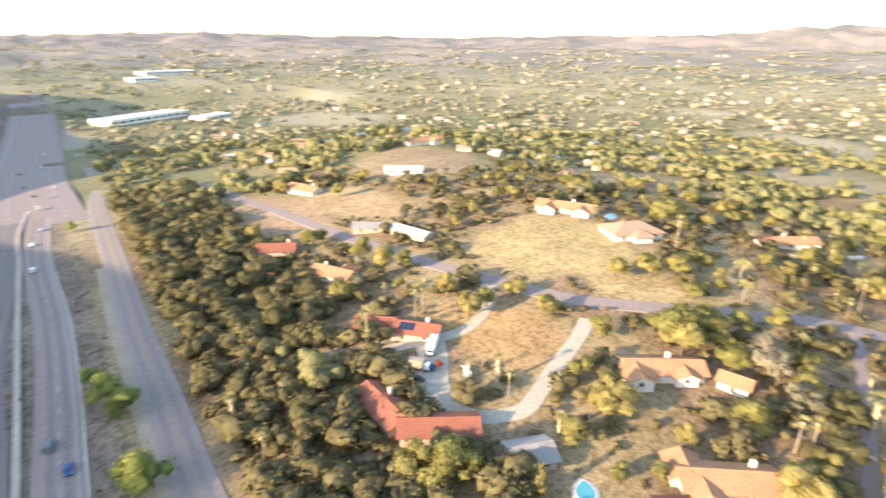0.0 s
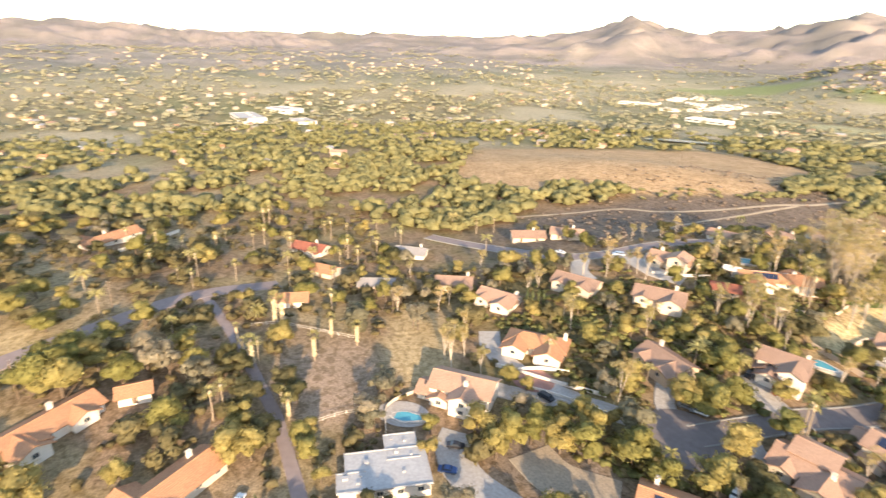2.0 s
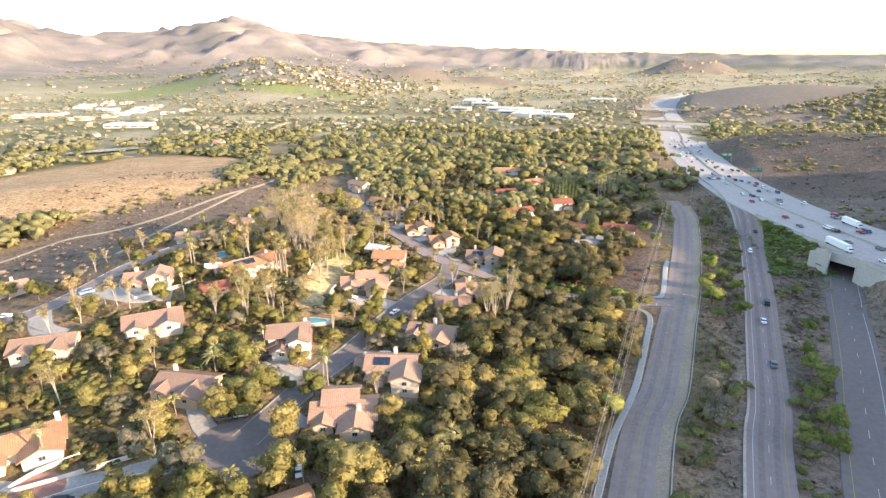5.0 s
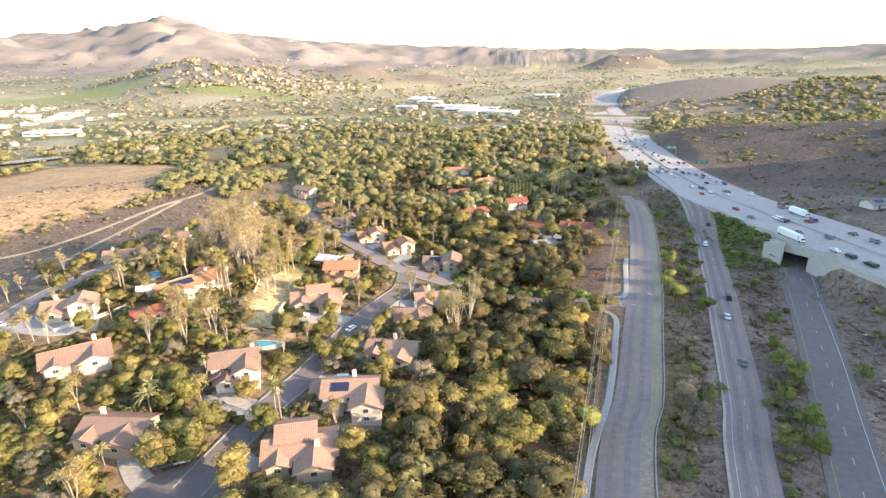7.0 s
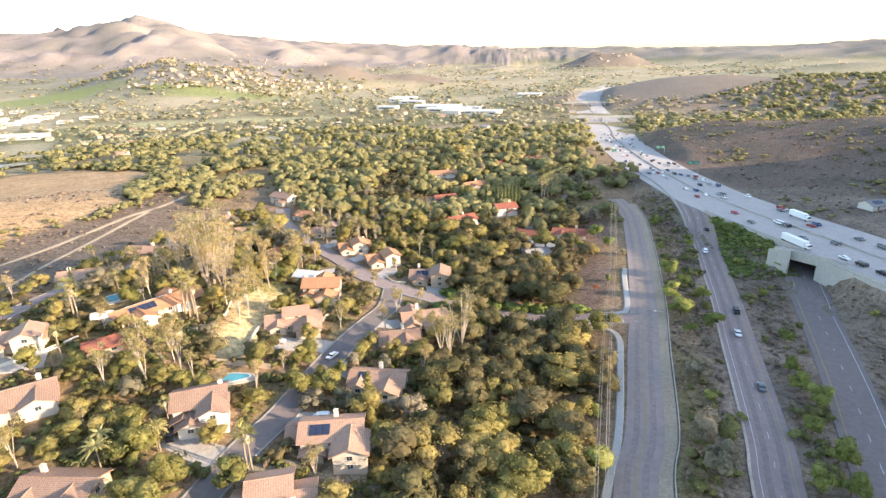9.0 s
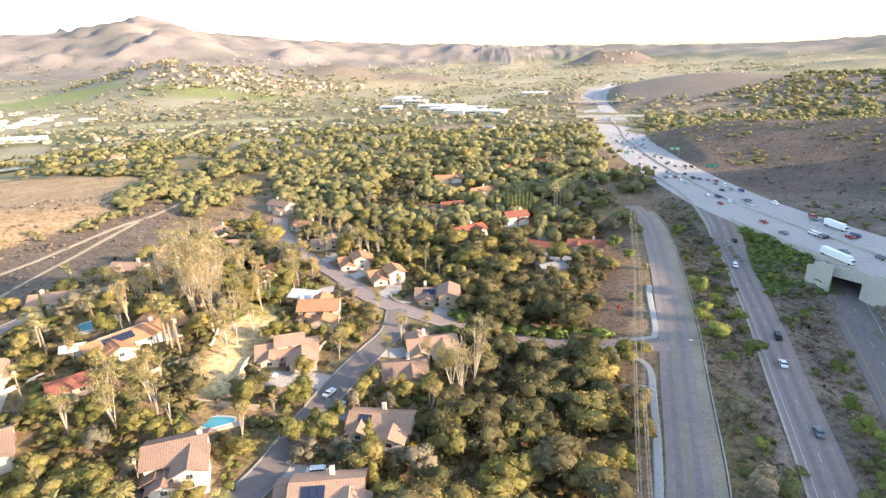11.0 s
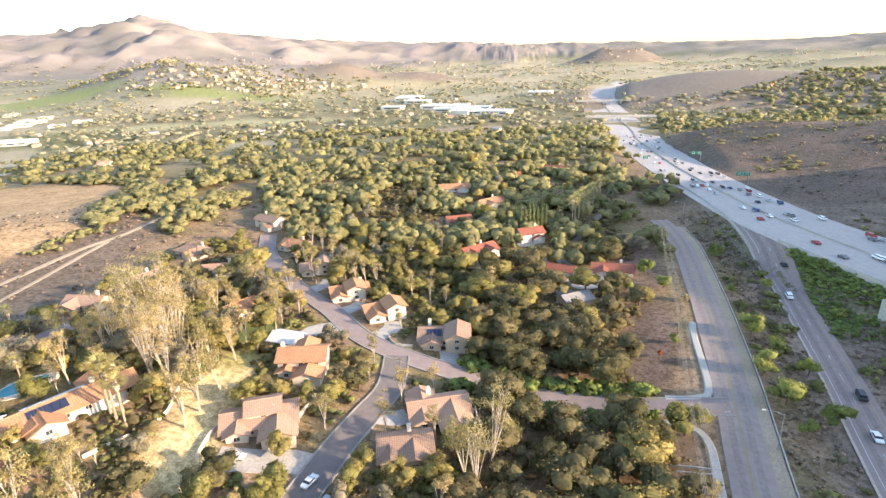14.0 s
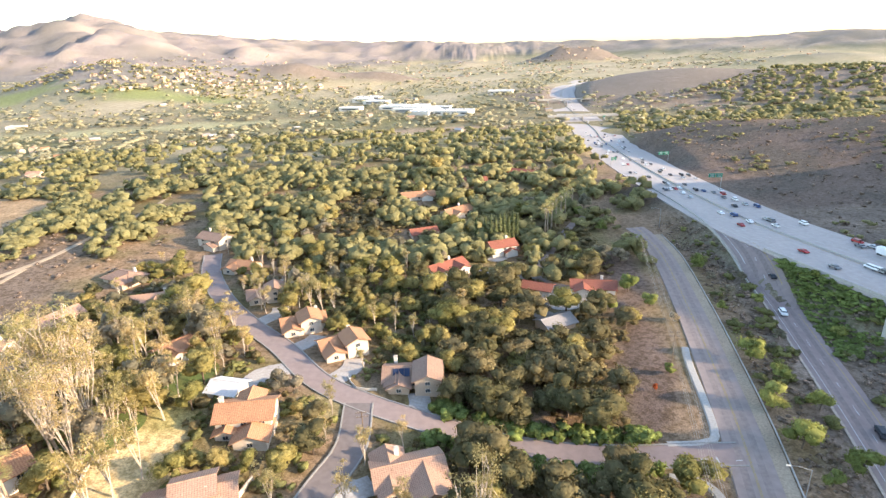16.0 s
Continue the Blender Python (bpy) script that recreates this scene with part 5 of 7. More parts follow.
def frond_mesh(rng, count, length, droop, width, top, mat, lift=(-0.3, 1.1), fan=False):
    """Palm fronds that arch out from the head of the trunk."""
    verts, faces = [], []
    for i in range(count):
        a, e = i / count * math.tau + rng.uniform(-0.2, 0.2), rng.uniform(*lift)
        l = length * rng.uniform(0.8, 1.1)
        out = Vector((math.cos(a), math.sin(a), 0))
        across = Vector((-math.sin(a), math.cos(a), 0))
        if fan:
            tip = Vector((0, 0, top)) + (out * math.cos(e) + Vector((0, 0, math.sin(e)))) * l * 0.45
            axis = (out * math.cos(e) + Vector((0, 0, math.sin(e)))).normalized()
            for k in range(5):
                s = (k - 2) * 0.42
                dirn = (axis + across * s).normalized()
                end = tip + dirn * l * 0.6 + Vector((0, 0, -droop * 0.25))
                side = across.cross(axis) * 0.0 + across * width * 0.5
                j = len(verts)
                verts += [tip - side * 0.3, tip + side * 0.3, end + side * 0.15, end - side * 0.15]
                faces.append((j, j + 1, j + 2, j + 3))
        else:
            prev = None
            for k in range(5):
                u = k / 4
                p = Vector((0, 0, top)) + out * l * u * math.cos(e * (1 - 0.3 * u)) + Vector((0, 0, l * (math.sin(e) * u - droop * u * u)))
                w = width * (0.25 + math.sin(math.pi * min(1, u + 0.12)) * 0.75)
                cur = (p - across * w - Vector((0, 0, w * 0.55)), p, p + across * w - Vector((0, 0, w * 0.55)))
                if prev:
                    j = len(verts)
                    verts += [*prev, *cur]
                    faces += [(j, j + 1, j + 4, j + 3), (j + 1, j + 2, j + 5, j + 4)]
                prev = cur
    return mesh_of("fronds", verts, faces, mat)


KINDS = {}


def kind(name, variants, label, thing):
    KINDS[name] = (variants, label, thing)


def lobes_for(rng, n, spread, low, high, size):
    out = []
    for i in range(n):
        a, r = rng.uniform(0, math.tau), spread * math.sqrt(rng.uniform(0.02, 1))
        z = rng.uniform(low, high) - 0.25 * r
        s = size * rng.uniform(0.75, 1.2)
        out.append((r * math.cos(a), r * math.sin(a), z, s, s * rng.uniform(0.85, 1.1), s * rng.uniform(0.65, 0.9)))
    return out


def bushy(name, mat, bark, count, h, spread, low, high, lobe, n_lobes, n_leaf, leaf, label, thing, seed, trunk=0.22):
    """Variants of a branching tree of height h, to be scaled where it is planted."""
    out = []
    for v in range(count):
        rng = np.random.default_rng(seed + v)
        lobes = lobes_for(rng, n_lobes, spread, low, high, lobe)
        limbs = [((0, 0, -0.6), (0.1, 0.05, low * 0.75), trunk, trunk * 0.7)]
        for lx, ly, lz, *_ in lobes[:6]:
            limbs.append(((0.1, 0.05, low * 0.7), (lx * 0.7, ly * 0.7, lz), trunk * 0.55, trunk * 0.15))
        out.append([("trunk", limb_mesh("trunk", limbs, bark)), ("crown", crown_mesh("crown", rng, lobes, n_leaf * 8 // 10, leaf * 0.74, mat))])
    kind(name, (out, h), label, thing)


bushy("oak", M_oak, M_bark, 5, 8.0, 3.0, 3.2, 6.4, 2.1, 11, 1380, 0.44, "dark olive live oak with a dense lumpy crown", "oak_tree", 10, 0.3)
bushy("broad", M_broad, M_bark, 5, 8.0, 2.2, 3.2, 6.6, 1.9, 9, 1260, 0.4, "leafy yellow-green garden tree", "garden_tree", 30)
bushy("bigwide", M_broad, M_bark, 3, 10.0, 4.2, 4.2, 8.0, 2.6, 12, 1560, 0.53, "large spreading olive-green shade tree", "shade_tree", 50, 0.4)
bushy("pepper", M_lime, M_bark, 4, 6.0, 2.0, 2.0, 4.7, 1.6, 9, 1000, 0.37, "bright green pepper tree on the verge", "pepper_tree", 70, 0.18)
bushy("scrub", M_scrub, M_bark, 4, 7.0, 2.2, 2.2, 5.6, 1.6, 9, 1000, 0.39, "grey-green dusty tree on the slope", "scrub_tree", 90, 0.18)
bushy("yellow", M_yellow, M_bark, 1, 4.0, 1.3, 1.6, 3.2, 1.0, 6, 520, 0.32, "bush covered in yellow blossom", "yellow_bush", 110, 0.1)
bushy("red", M_red, M_bark, 1, 4.0, 1.2, 1.6, 3.2, 1.0, 6, 500, 0.32, "small tree with orange-red leaves", "red_tree", 112, 0.1)
bushy("shrub", M_broad, M_bark, 4, 2.5, 1.0, 0.8, 1.6, 0.85, 5, 220, 0.37, "rounded green shrub in a garden", "shrub", 114, 0.06)

gums, tall_gums = [], []
for v in range(7):
    big = v > 3
    rng = np.random.default_rng(200 + v)
    limbs, lobes = [((0, 0, -0.6), (0.3, 0.1, 3.0), 0.24, 0.2)], []
    for k in range(9 if big else 5):
        a, lean = rng.uniform(0, math.tau), rng.uniform(0.10, 0.32)
        base_pt, p = Vector((0.3, 0.1, 2.6)), Vector((0.3, 0.1, 2.6))
        hh = rng.uniform(8, 12)
        q = base_pt + Vector((math.cos(a) * lean * hh * 0.5, math.sin(a) * lean * hh * 0.5, hh * 0.55))
        e = q + Vector((math.cos(a) * lean * hh * 0.3, math.sin(a) * lean * hh * 0.3, hh * 0.4))
        thin = 0.7 if big else 1.0
        limbs += [(p, q, 0.12 * thin, 0.075 * thin), (q, e, 0.075 * thin, 0.02)]
        for j in range(4 if big else 3):
            b = rng.uniform(0, math.tau)
            o = q.lerp(e, rng.uniform(0.1, 1)) + Vector((math.cos(b), math.sin(b), rng.uniform(0.1, 0.9))) * rng.uniform(0.7, 1.8)
            limbs.append((q.lerp(e, 0.3 * j), o, 0.045, 0.015))
            s = rng.uniform(0.7, 1.25) if big else rng.uniform(0.9, 1.6)
            lobes.append((o.x, o.y, o.z, s, s, s * 0.75))
    (tall_gums if big else gums).append([("trunk", limb_mesh("trunk", limbs, M_bark_pale, 4)), ("crown", leaf_mesh("crown", leaf_cloud(rng, lobes, 2000 if big else 1250, 0.155 if big else 0.27, ragged=0.55 if big else 0.42), M_euc))])
kind("euc", (gums, 13.0), "tall sparse gum tree with pale bare limbs", "gum_tree")
kind("tall_gum", (tall_gums, 13.0), "tall wispy gum tree with several white trunks", "gum_tree")

cyp, pines = [], []
for v in range(2):
    rng = np.random.default_rng(300 + v)
    lobes = [(0, 0, 0.8 + k * 0.9, 0.75 * math.sin(math.pi * min(0.95, (k + 2.2) / 13)) + 0.12, 0.75 * math.sin(math.pi * min(0.95, (k + 2.2) / 13)) + 0.12, 0.8) for k in range(11)]
    cyp.append([("trunk", limb_mesh("trunk", [((0, 0, -0.5), (0, 0, 8), 0.14, 0.03)], M_bark)), ("crown", crown_mesh("crown", rng, lobes, 420, 0.22, M_cypress, 0.1, 1))])
    lobes = [(rng.normal() * 0.2, rng.normal() * 0.2, 1.6 + k * 0.85, 2.2 * (1 - k / 10.5) + 0.2, 2.2 * (1 - k / 10.5) + 0.2, 0.7) for k in range(10)]
    pines.append([("trunk", limb_mesh("trunk", [((0, 0, -0.5), (0, 0, 9.5), 0.2, 0.03)], M_bark)), ("crown", crown_mesh("crown", rng, lobes, 700, 0.3, M_broad, 0.2, 1))])
kind("cypress", (cyp, 10.5), "slim dark green cypress column", "cypress")
kind("pine", (pines, 10.2), "conical green pine tree in a garden", "pine_tree")

fans, queens, dates, skirts = [], [], [], []
for v in range(3):
    rng = np.random.default_rng(400 + v)
    bend = rng.uniform(-0.4, 0.4)
    stem = [((0, 0, -0.5), (bend * 0.5, 0, 5), 0.26, 0.2), ((bend * 0.5, 0, 5), (0, 0, 10), 0.2, 0.17)]
    thatch = leaf_cloud(rng, [(0, 0, 9.4, 0.55, 0.55, 0.8), (0, 0, 8.7, 0.45, 0.45, 0.7)], 180, 0.35)
    fans.append([("trunk", limb_mesh("trunk", stem, M_palm_bark, 7)), ("thatch", leaf_mesh("thatch", thatch, M_skirt)), ("crown", frond_mesh(rng, 34, 2.3, 0.5, 0.55, 10.1, M_palm, (-0.75, 1.35), True))])
    skirt = leaf_cloud(rng, [(0, 0, 2.0 + k * 0.85, 0.75, 0.75, 0.8) for k in range(8)], 800, 0.37, -0.2)
    skirts.append([("trunk", limb_mesh("trunk", stem[:1] + [((bend * 0.5, 0, 5), (0, 0, 9.4), 0.2, 0.17)], M_palm_bark, 7)), ("thatch", leaf_mesh("thatch", skirt, M_skirt)), ("crown", frond_mesh(rng, 30, 2.2, 0.5, 0.55, 9.4, M_palm, (-0.5, 1.35), True))])
    queens.append([("trunk", limb_mesh("trunk", [((0, 0, -0.5), (0.1, 0, 7), 0.2, 0.13)], M_palm_bark, 7)), ("crown", frond_mesh(rng, 20, 3.3, 0.62, 0.42, 7.0, M_palm, (0.1, 1.2)))])
    dates.append([("trunk", limb_mesh("trunk", [((0, 0, -0.5), (0, 0, 3.4), 0.42, 0.38)], M_bark, 8)), ("crown", frond_mesh(rng, 44, 3.4, 0.45, 0.3, 3.4, M_palm, (-0.35, 1.35)))])
kind("fan", (fans, 11.5), "tall fan palm with a bare pale trunk", "fan_palm")
kind("skirt", (skirts, 10.8), "fan palm wrapped in a shaggy skirt of dead fronds", "skirted_palm")
kind("queen", (queens, 8.6), "feathery queen palm with arching fronds", "queen_palm")
kind("date", (dates, 6.0), "squat date palm with a wide head of fronds", "date_palm")

PLANTED = []
pick = random.Random(5)


def plant(what, x, y, h, near=True):
    """Plants one tree of the kind, h metres high."""
    (variants, full), label, thing = KINDS[what]
    if what == "shrub":
        ob = new(thing, variants[pick.randrange(len(variants))][1][1])
    else:
        ob = new(thing)
    tagged(ob, label, thing.replace("_", " "), thing.replace("_", " ") + "s of the suburb")
    k = h / full * (1.25 if what == "pepper" else 1.22 if what in ("euc", "tall_gum") else 1.12)
    ob.matrix_basis = pose(x, y, ground(x, y) - 0.05, 0, 0, pick.uniform(0, 360)) @ Matrix.Diagonal((k * pick.uniform(0.9, 1.12), k * pick.uniform(0.9, 1.12), k, 1))
    for name, me in () if what == "shrub" else variants[pick.randrange(len(variants))]:
        part(name, me, None, ob)
    PLANTED.append((x, y))
    if what not in ("fan", "skirt", "queen", "cypress", "shrub"):
        block(x, y, 1.8)
    return ob


plant('fan', -156.3, 177.1, 13)
plant('fan', -153.7, 175.7, 12)
plant('fan', -144.6, 156.8, 10)
plant('fan', -156.3, 212.0, 9)
plant('fan', -151.1, 192.6, 10)
plant('fan', -126.2, 190.4, 15)
plant('fan', -123.9, 189.0, 14)
plant('fan', -123.7, 191.5, 15)
plant('fan', -120.4, 187.6, 13)
plant('fan', -145.9, 210.0, 8)
plant('fan', -190.3, 228.9, 9)
plant('fan', -184.3, 224.2, 10)
plant('fan', -76.9, 129.1, 12)
plant('fan', -75.1, 128.0, 12)
plant('fan', -102.6, 139.8, 8)
plant('queen', -108.6, 122.5, 9)
plant('queen', -100.1, 131.6, 8)
plant('queen', -110.4, 126.4, 9)
plant('queen', -100.7, 131.6, 8)
plant('fan', -126.4, 81.9, 10)
plant('queen', -109.4, 105.6, 6)
plant('queen', -80.1, 87.1, 6)
plant('queen', -77.1, 92.7, 5)
plant('queen', -69.5, 92.0, 6)
plant('queen', -73.2, 93.3, 6)
plant('fan', -38.2, 98.0, 9)
plant('fan', -34.8, 104.4, 11)
plant('fan', -33.3, 110.8, 10)
plant('date', -31.3, 107.8, 6)
plant('fan', 5.7, 384.9, 16)
plant('fan', 7.8, 390.3, 16)
plant('fan', 10.4, 395.8, 16)
plant('fan', 13.4, 401.5, 16)
plant('fan', 16.9, 407.0, 16)
plant('fan', 20.4, 413.1, 16)
plant('fan', 25.6, 422.8, 16)
plant('fan', -0.7, 391.0, 9)
plant('cypress', -25.4, 374.2, 15)
plant('cypress', -22.8, 371.8, 16)
plant('cypress', -20.3, 372.1, 15)
plant('cypress', -18.1, 373.5, 16)
plant('cypress', -16.0, 375.2, 16)
plant('cypress', -13.8, 376.5, 15)
plant('cypress', -11.6, 377.8, 16)
plant('cypress', -9.4, 379.1, 14)
plant('cypress', -30.0, 373.5, 14)
plant('cypress', -159.3, 92.6, 9)
plant('cypress', -157.8, 93.9, 9)
plant('cypress', -155.9, 95.2, 9)
plant('cypress', -155.4, 97.1, 8)
plant('cypress', -172.5, 197.5, 9)
plant('skirt', -175.1, 5.3, 11)
plant('skirt', -172.6, 7.5, 11)
plant('skirt', -150.5, 14.3, 9)
plant('skirt', -162.9, 21.8, 8)
plant('skirt', -156.4, 28.8, 8)
plant('skirt', -166.5, -7.1, 6)
plant('skirt', -156.9, -5.8, 6)
plant('skirt', -152.8, -4.2, 6)
plant('skirt', -128.9, 2.6, 6)
plant('skirt', -124.1, 3.5, 7)
plant('fan', -218, -5.4, 8)
plant('fan', -204.0, 22.3, 7)
plant('fan', -207.6, 13.9, 7)
plant('fan', -152.1, -1.7, 8)
plant('date', -181.5, 0.1, 6)
plant('fan', -179.5, 25.1, 9)
plant('fan', -292.5, 11.1, 13)
plant('fan', -293.3, 13.9, 14)
plant('fan', -278.4, 40.1, 7)
plant('fan', -272.9, 50.7, 7)
plant('fan', -257.7, 3.5, 9)
plant('fan', -128.6, -14.4, 9)
plant('fan', -132.3, -12.0, 8)
plant('fan', -89.5, -125.8, 12)
plant('fan', -86.8, -122.2, 7)
plant('fan', -110.1, -125.6, 12)
plant('fan', -113.5, -125.5, 12)
plant('fan', -114.1, -147.5, 6)
plant('skirt', -100.3, -80.6, 9)
plant('skirt', -97.0, -88.6, 7)
plant('skirt', -42.8, -121.9, 8)
plant('fan', -61.9, -158.3, 7)
plant('fan', -41.6, -103.1, 7)
plant('skirt', -95.2, -56.8, 6)
plant('skirt', -149.7, -3.5, 10)
plant('fan', -223.2, -85.4, 14)
plant('fan', -324.8, -61.7, 10)
plant('fan', -99.0, -75.5, 7)
plant('tall_gum', -133.3, 217.9, 22)
plant('tall_gum', -130.4, 217.8, 24)
plant('tall_gum', -129.5, 221.2, 22)
plant('tall_gum', -128.9, 226.1, 20)
plant('tall_gum', -146.2, 232.5, 18)
plant('tall_gum', -126.3, 206.9, 20)
plant('tall_gum', -125.7, 207.8, 17)
plant('euc', -115.0, 211.2, 14)
plant('euc', -111.3, 225.2, 13)
plant('euc', -105.1, 204.2, 13)
plant('euc', -121.7, 157.8, 14)
plant('euc', -115.9, 151.7, 14)
plant('euc', -115.8, 165.3, 13)
plant('euc', -107.9, 191.6, 14)
plant('euc', -108.0, 198.4, 13)
plant('euc', -111.6, 161.0, 12)
plant('euc', -125.8, 148.9, 11)
plant('euc', -121.4, 244.1, 12)
plant('tall_gum', -34.4, 184.8, 16)
plant('tall_gum', -31.8, 193.5, 18)
plant('euc', -37.9, 187.9, 14)
plant('euc', -45.7, 200.1, 9)
plant('euc', -140.2, 99.2, 11)
plant('euc', -128.5, 121.1, 10)
plant('euc', -132.6, 254.5, 13)
plant('euc', -99.5, 301.9, 10)
plant('euc', -94.2, 300.7, 11)
plant('euc', -89.3, 298.7, 11)
plant('euc', -83.3, 294.8, 10)
plant('euc', -128.2, 340.7, 12)
plant('euc', -120.6, 334.0, 11)
plant('euc', -153.0, 362.0, 12)
plant('euc', -113.4, 327.6, 10)
plant('euc', -59.3, 282.6, 8)
plant('pepper', 70.0, 187.9, 5)
plant('pepper', 69.2, 178.2, 6)
plant('pepper', 69.9, 170.7, 6)
plant('pepper', 62.3, 157.9, 5)
plant('pepper', 62.8, 146.7, 7)
plant('pepper', 54.0, 137.0, 6)
plant('pepper', 60.1, 136.4, 6)
plant('pepper', 54, 264, 7)
plant('pepper', 49, 240, 7)
plant('pepper', 48, 224, 8)
plant('pepper', 60.6, 238.9, 6)
plant('pepper', 56.7, 215.8, 6)
plant('scrub', 41.5, 181.5, 8.5)
plant('scrub', 35.2, 152.3, 10)
plant('scrub', 33.8, 141, 9)
plant('pepper', 77, 206, 5)
plant('pepper', 96.4, 307.4, 3)
plant('pepper', -22.9, -154.5, 9)
plant('pepper', -23.5, -145.9, 8)
plant('pepper', -17.3, -117.3, 9)
plant('pepper', -20, -113.4, 9)
plant('pepper', -21.5, -165.5, 7)
plant('pepper', -55.2, -343.7, 6)
plant('broad', -78.0, 175.7, 8)
plant('broad', -105.7, 153.3, 7)
plant('broad', -102.2, 125.8, 12)
plant('broad', -88.7, 135.9, 7)
plant('pine', -54.7, 159.1, 11)
plant('pine', -51.3, 147.6, 9)
plant('cypress', -42.6, 167.4, 7)
plant('yellow', -44.5, 160.9, 4)
plant('broad', -62.7, 181.1, 6)
plant('broad', -95.4, 114.0, 9)
plant('broad', -54.0, 153.0, 10)
plant('broad', -97.1, 107.3, 9)
plant('broad', -76.6, 103.5, 11)
plant('red', -89.6, 136.0, 4)
plant('broad', -49.8, 93.8, 12)
plant('broad', -54.1, 94.2, 12)
plant('broad', -84.0, 210.1, 6)
plant('broad', -103.5, 47.0, 10)
plant('broad', -100.2, 54.9, 9)
plant('broad', -98.6, 59.8, 8)
plant('broad', -93.3, 64.9, 10)
plant('broad', -88.1, 69.9, 11)
plant('broad', -84.4, 79.9, 11)
plant('broad', -123.1, 65.8, 6)
plant('broad', -117.9, 69.4, 5)
plant('broad', -109.2, 36.6, 6)
plant('scrub', -116.3, 23.4, 8)
plant('scrub', -126.3, 28.1, 9)
plant('euc', -140.8, 53.0, 10)
plant('euc', -140.6, 59.7, 10)
plant('broad', -113.3, 5.5, 7)
plant('broad', -94.9, 107.4, 8)
plant('broad', -91, 111.7, 10)
plant('broad', -92, 122.2, 9)
plant('broad', -80.2, 173.7, 7)
plant('bigwide', -157.5, -52.4, 12)
plant('bigwide', -162.7, -47.5, 10)
plant('bigwide', -253.9, -104.6, 14)
plant('scrub', -150.4, -25.3, 11)
plant('scrub', -155.2, -31.1, 11)
plant('broad', -93.0, -39.4, 5)
plant('broad', -98.3, -32.8, 5)
plant('broad', -64.8, -66.8, 12)
plant('broad', -61.6, -72.6, 10)
plant('broad', -69.4, -64.3, 9)
plant('pine', -77.0, -49.0, 9)
plant('broad', -94.3, -52.7, 8)
plant('bigwide', -109.2, -50.9, 11)
plant('broad', -85.7, -107.1, 5)
plant('red', -95.1, -98.2, 3)
plant('bigwide', -123.8, -113.1, 9)
plant('bigwide', -132.0, -112.5, 8)
plant('broad', -132.9, -186.7, 11)
plant('broad', -131.0, -168.4, 11)
plant('broad', -136.0, -161.4, 9)
plant('broad', -205.9, -61.3, 6)
plant('bigwide', -191.0, -81.0, 10)
plant('bigwide', -199.1, -73.5, 10)
plant('bigwide', -182.0, -90.3, 8)
plant('bigwide', -211.4, -69.8, 8)
plant('broad', -139.0, -71.9, 8)
plant('broad', -168.0, -318.4, 9)
plant('broad', -183.9, -277.8, 9)
plant('bigwide', -153, -56, 13)
plant('bigwide', -148, -50, 12)
plant('scrub', -145, -18, 10)
plant('broad', -113, -11, 9)
plant('broad', -112, -6.5, 9)
plant('broad', -123, -8, 8)
plant('broad', -109, 5.5, 6)
plant('broad', -101, 7.5, 5)
plant('scrub', -119, 23, 8)
plant('scrub', -132, 31, 8)
plant('broad', -102, 33.5, 6)
plant('broad', -96.7, 49, 9)
plant('broad', -101.6, 64, 9)
plant('scrub', -92, 87, 12)
plant('euc', -105, 92, 12)
plant('broad', -98, 108, 9)
plant('broad', -103, 130, 10)
plant('broad', -77, 108, 9)
plant('broad', -71, 92, 10)
plant('euc', -135, 53, 13)
plant('scrub', -164, 32, 12)
plant('scrub', -161, 51, 10)
plant('broad', -181, -34, 9)
plant('broad', -196, -57, 7)
plant('scrub', -185, -34, 8)
plant('broad', -117, -65, 8)
plant('broad', -108, -51, 8)
plant('broad', -92, -39, 4)
plant('cypress', -93, -6.4, 8)
plant('broad', -122, 66, 7)
plant('broad', -116, 8, 6)
plant('oak', -131, 4.5, 7)
plant('oak', -138, 3.5, 7)
plant('oak', -118, -3, 7)
plant('oak', -133, -6, 8)
plant('oak', -147, -8, 8)
plant('oak', -153, -10, 7)
plant('broad', -238, 141, 8)
plant('broad', -214, 146, 8)
plant('scrub', -230, 146, 7)
plant('broad', -160, 112, 7)
plant('euc', -172, 126, 8)
plant('pepper', 66.2, 338, 6)
plant('pepper', 41, 170.7, 3.5)
plant('broad', 4.7, 163, 7)
plant('pepper', 5.3, 141, 8)
plant('pepper', 8.5, 163, 4)
plant('pepper', 84.8, 243, 4)
plant('pepper', 29, 418, 6)
plant('pepper', 35, 391, 6)
plant('pepper', 30, 316, 7)
plant('pepper', 34.6, 302.5, 5)
plant('broad', 25.3, 290.6, 6)
plant('pepper', 19.8, 301, 5)
plant('bigwide', -61, 541, 14)
plant('bigwide', -31, 312, 9)
plant('tall_gum', -137, 222, 21)
plant('tall_gum', -122, 213, 19)
plant('tall_gum', -118, 203, 17)
plant('tall_gum', -140, 213, 18)
plant('red', 20.5, 249.4, 2.2)
plant('pepper', 27.6, 258, 3)
plant('broad', -82, 188, 7)
plant('bigwide', -69, 162, 8)
plant('bigwide', -76, 160, 8)
plant('broad', -61.5, 186, 8)
plant('euc', -75, 200, 9)
plant('euc', -58, 216, 9)


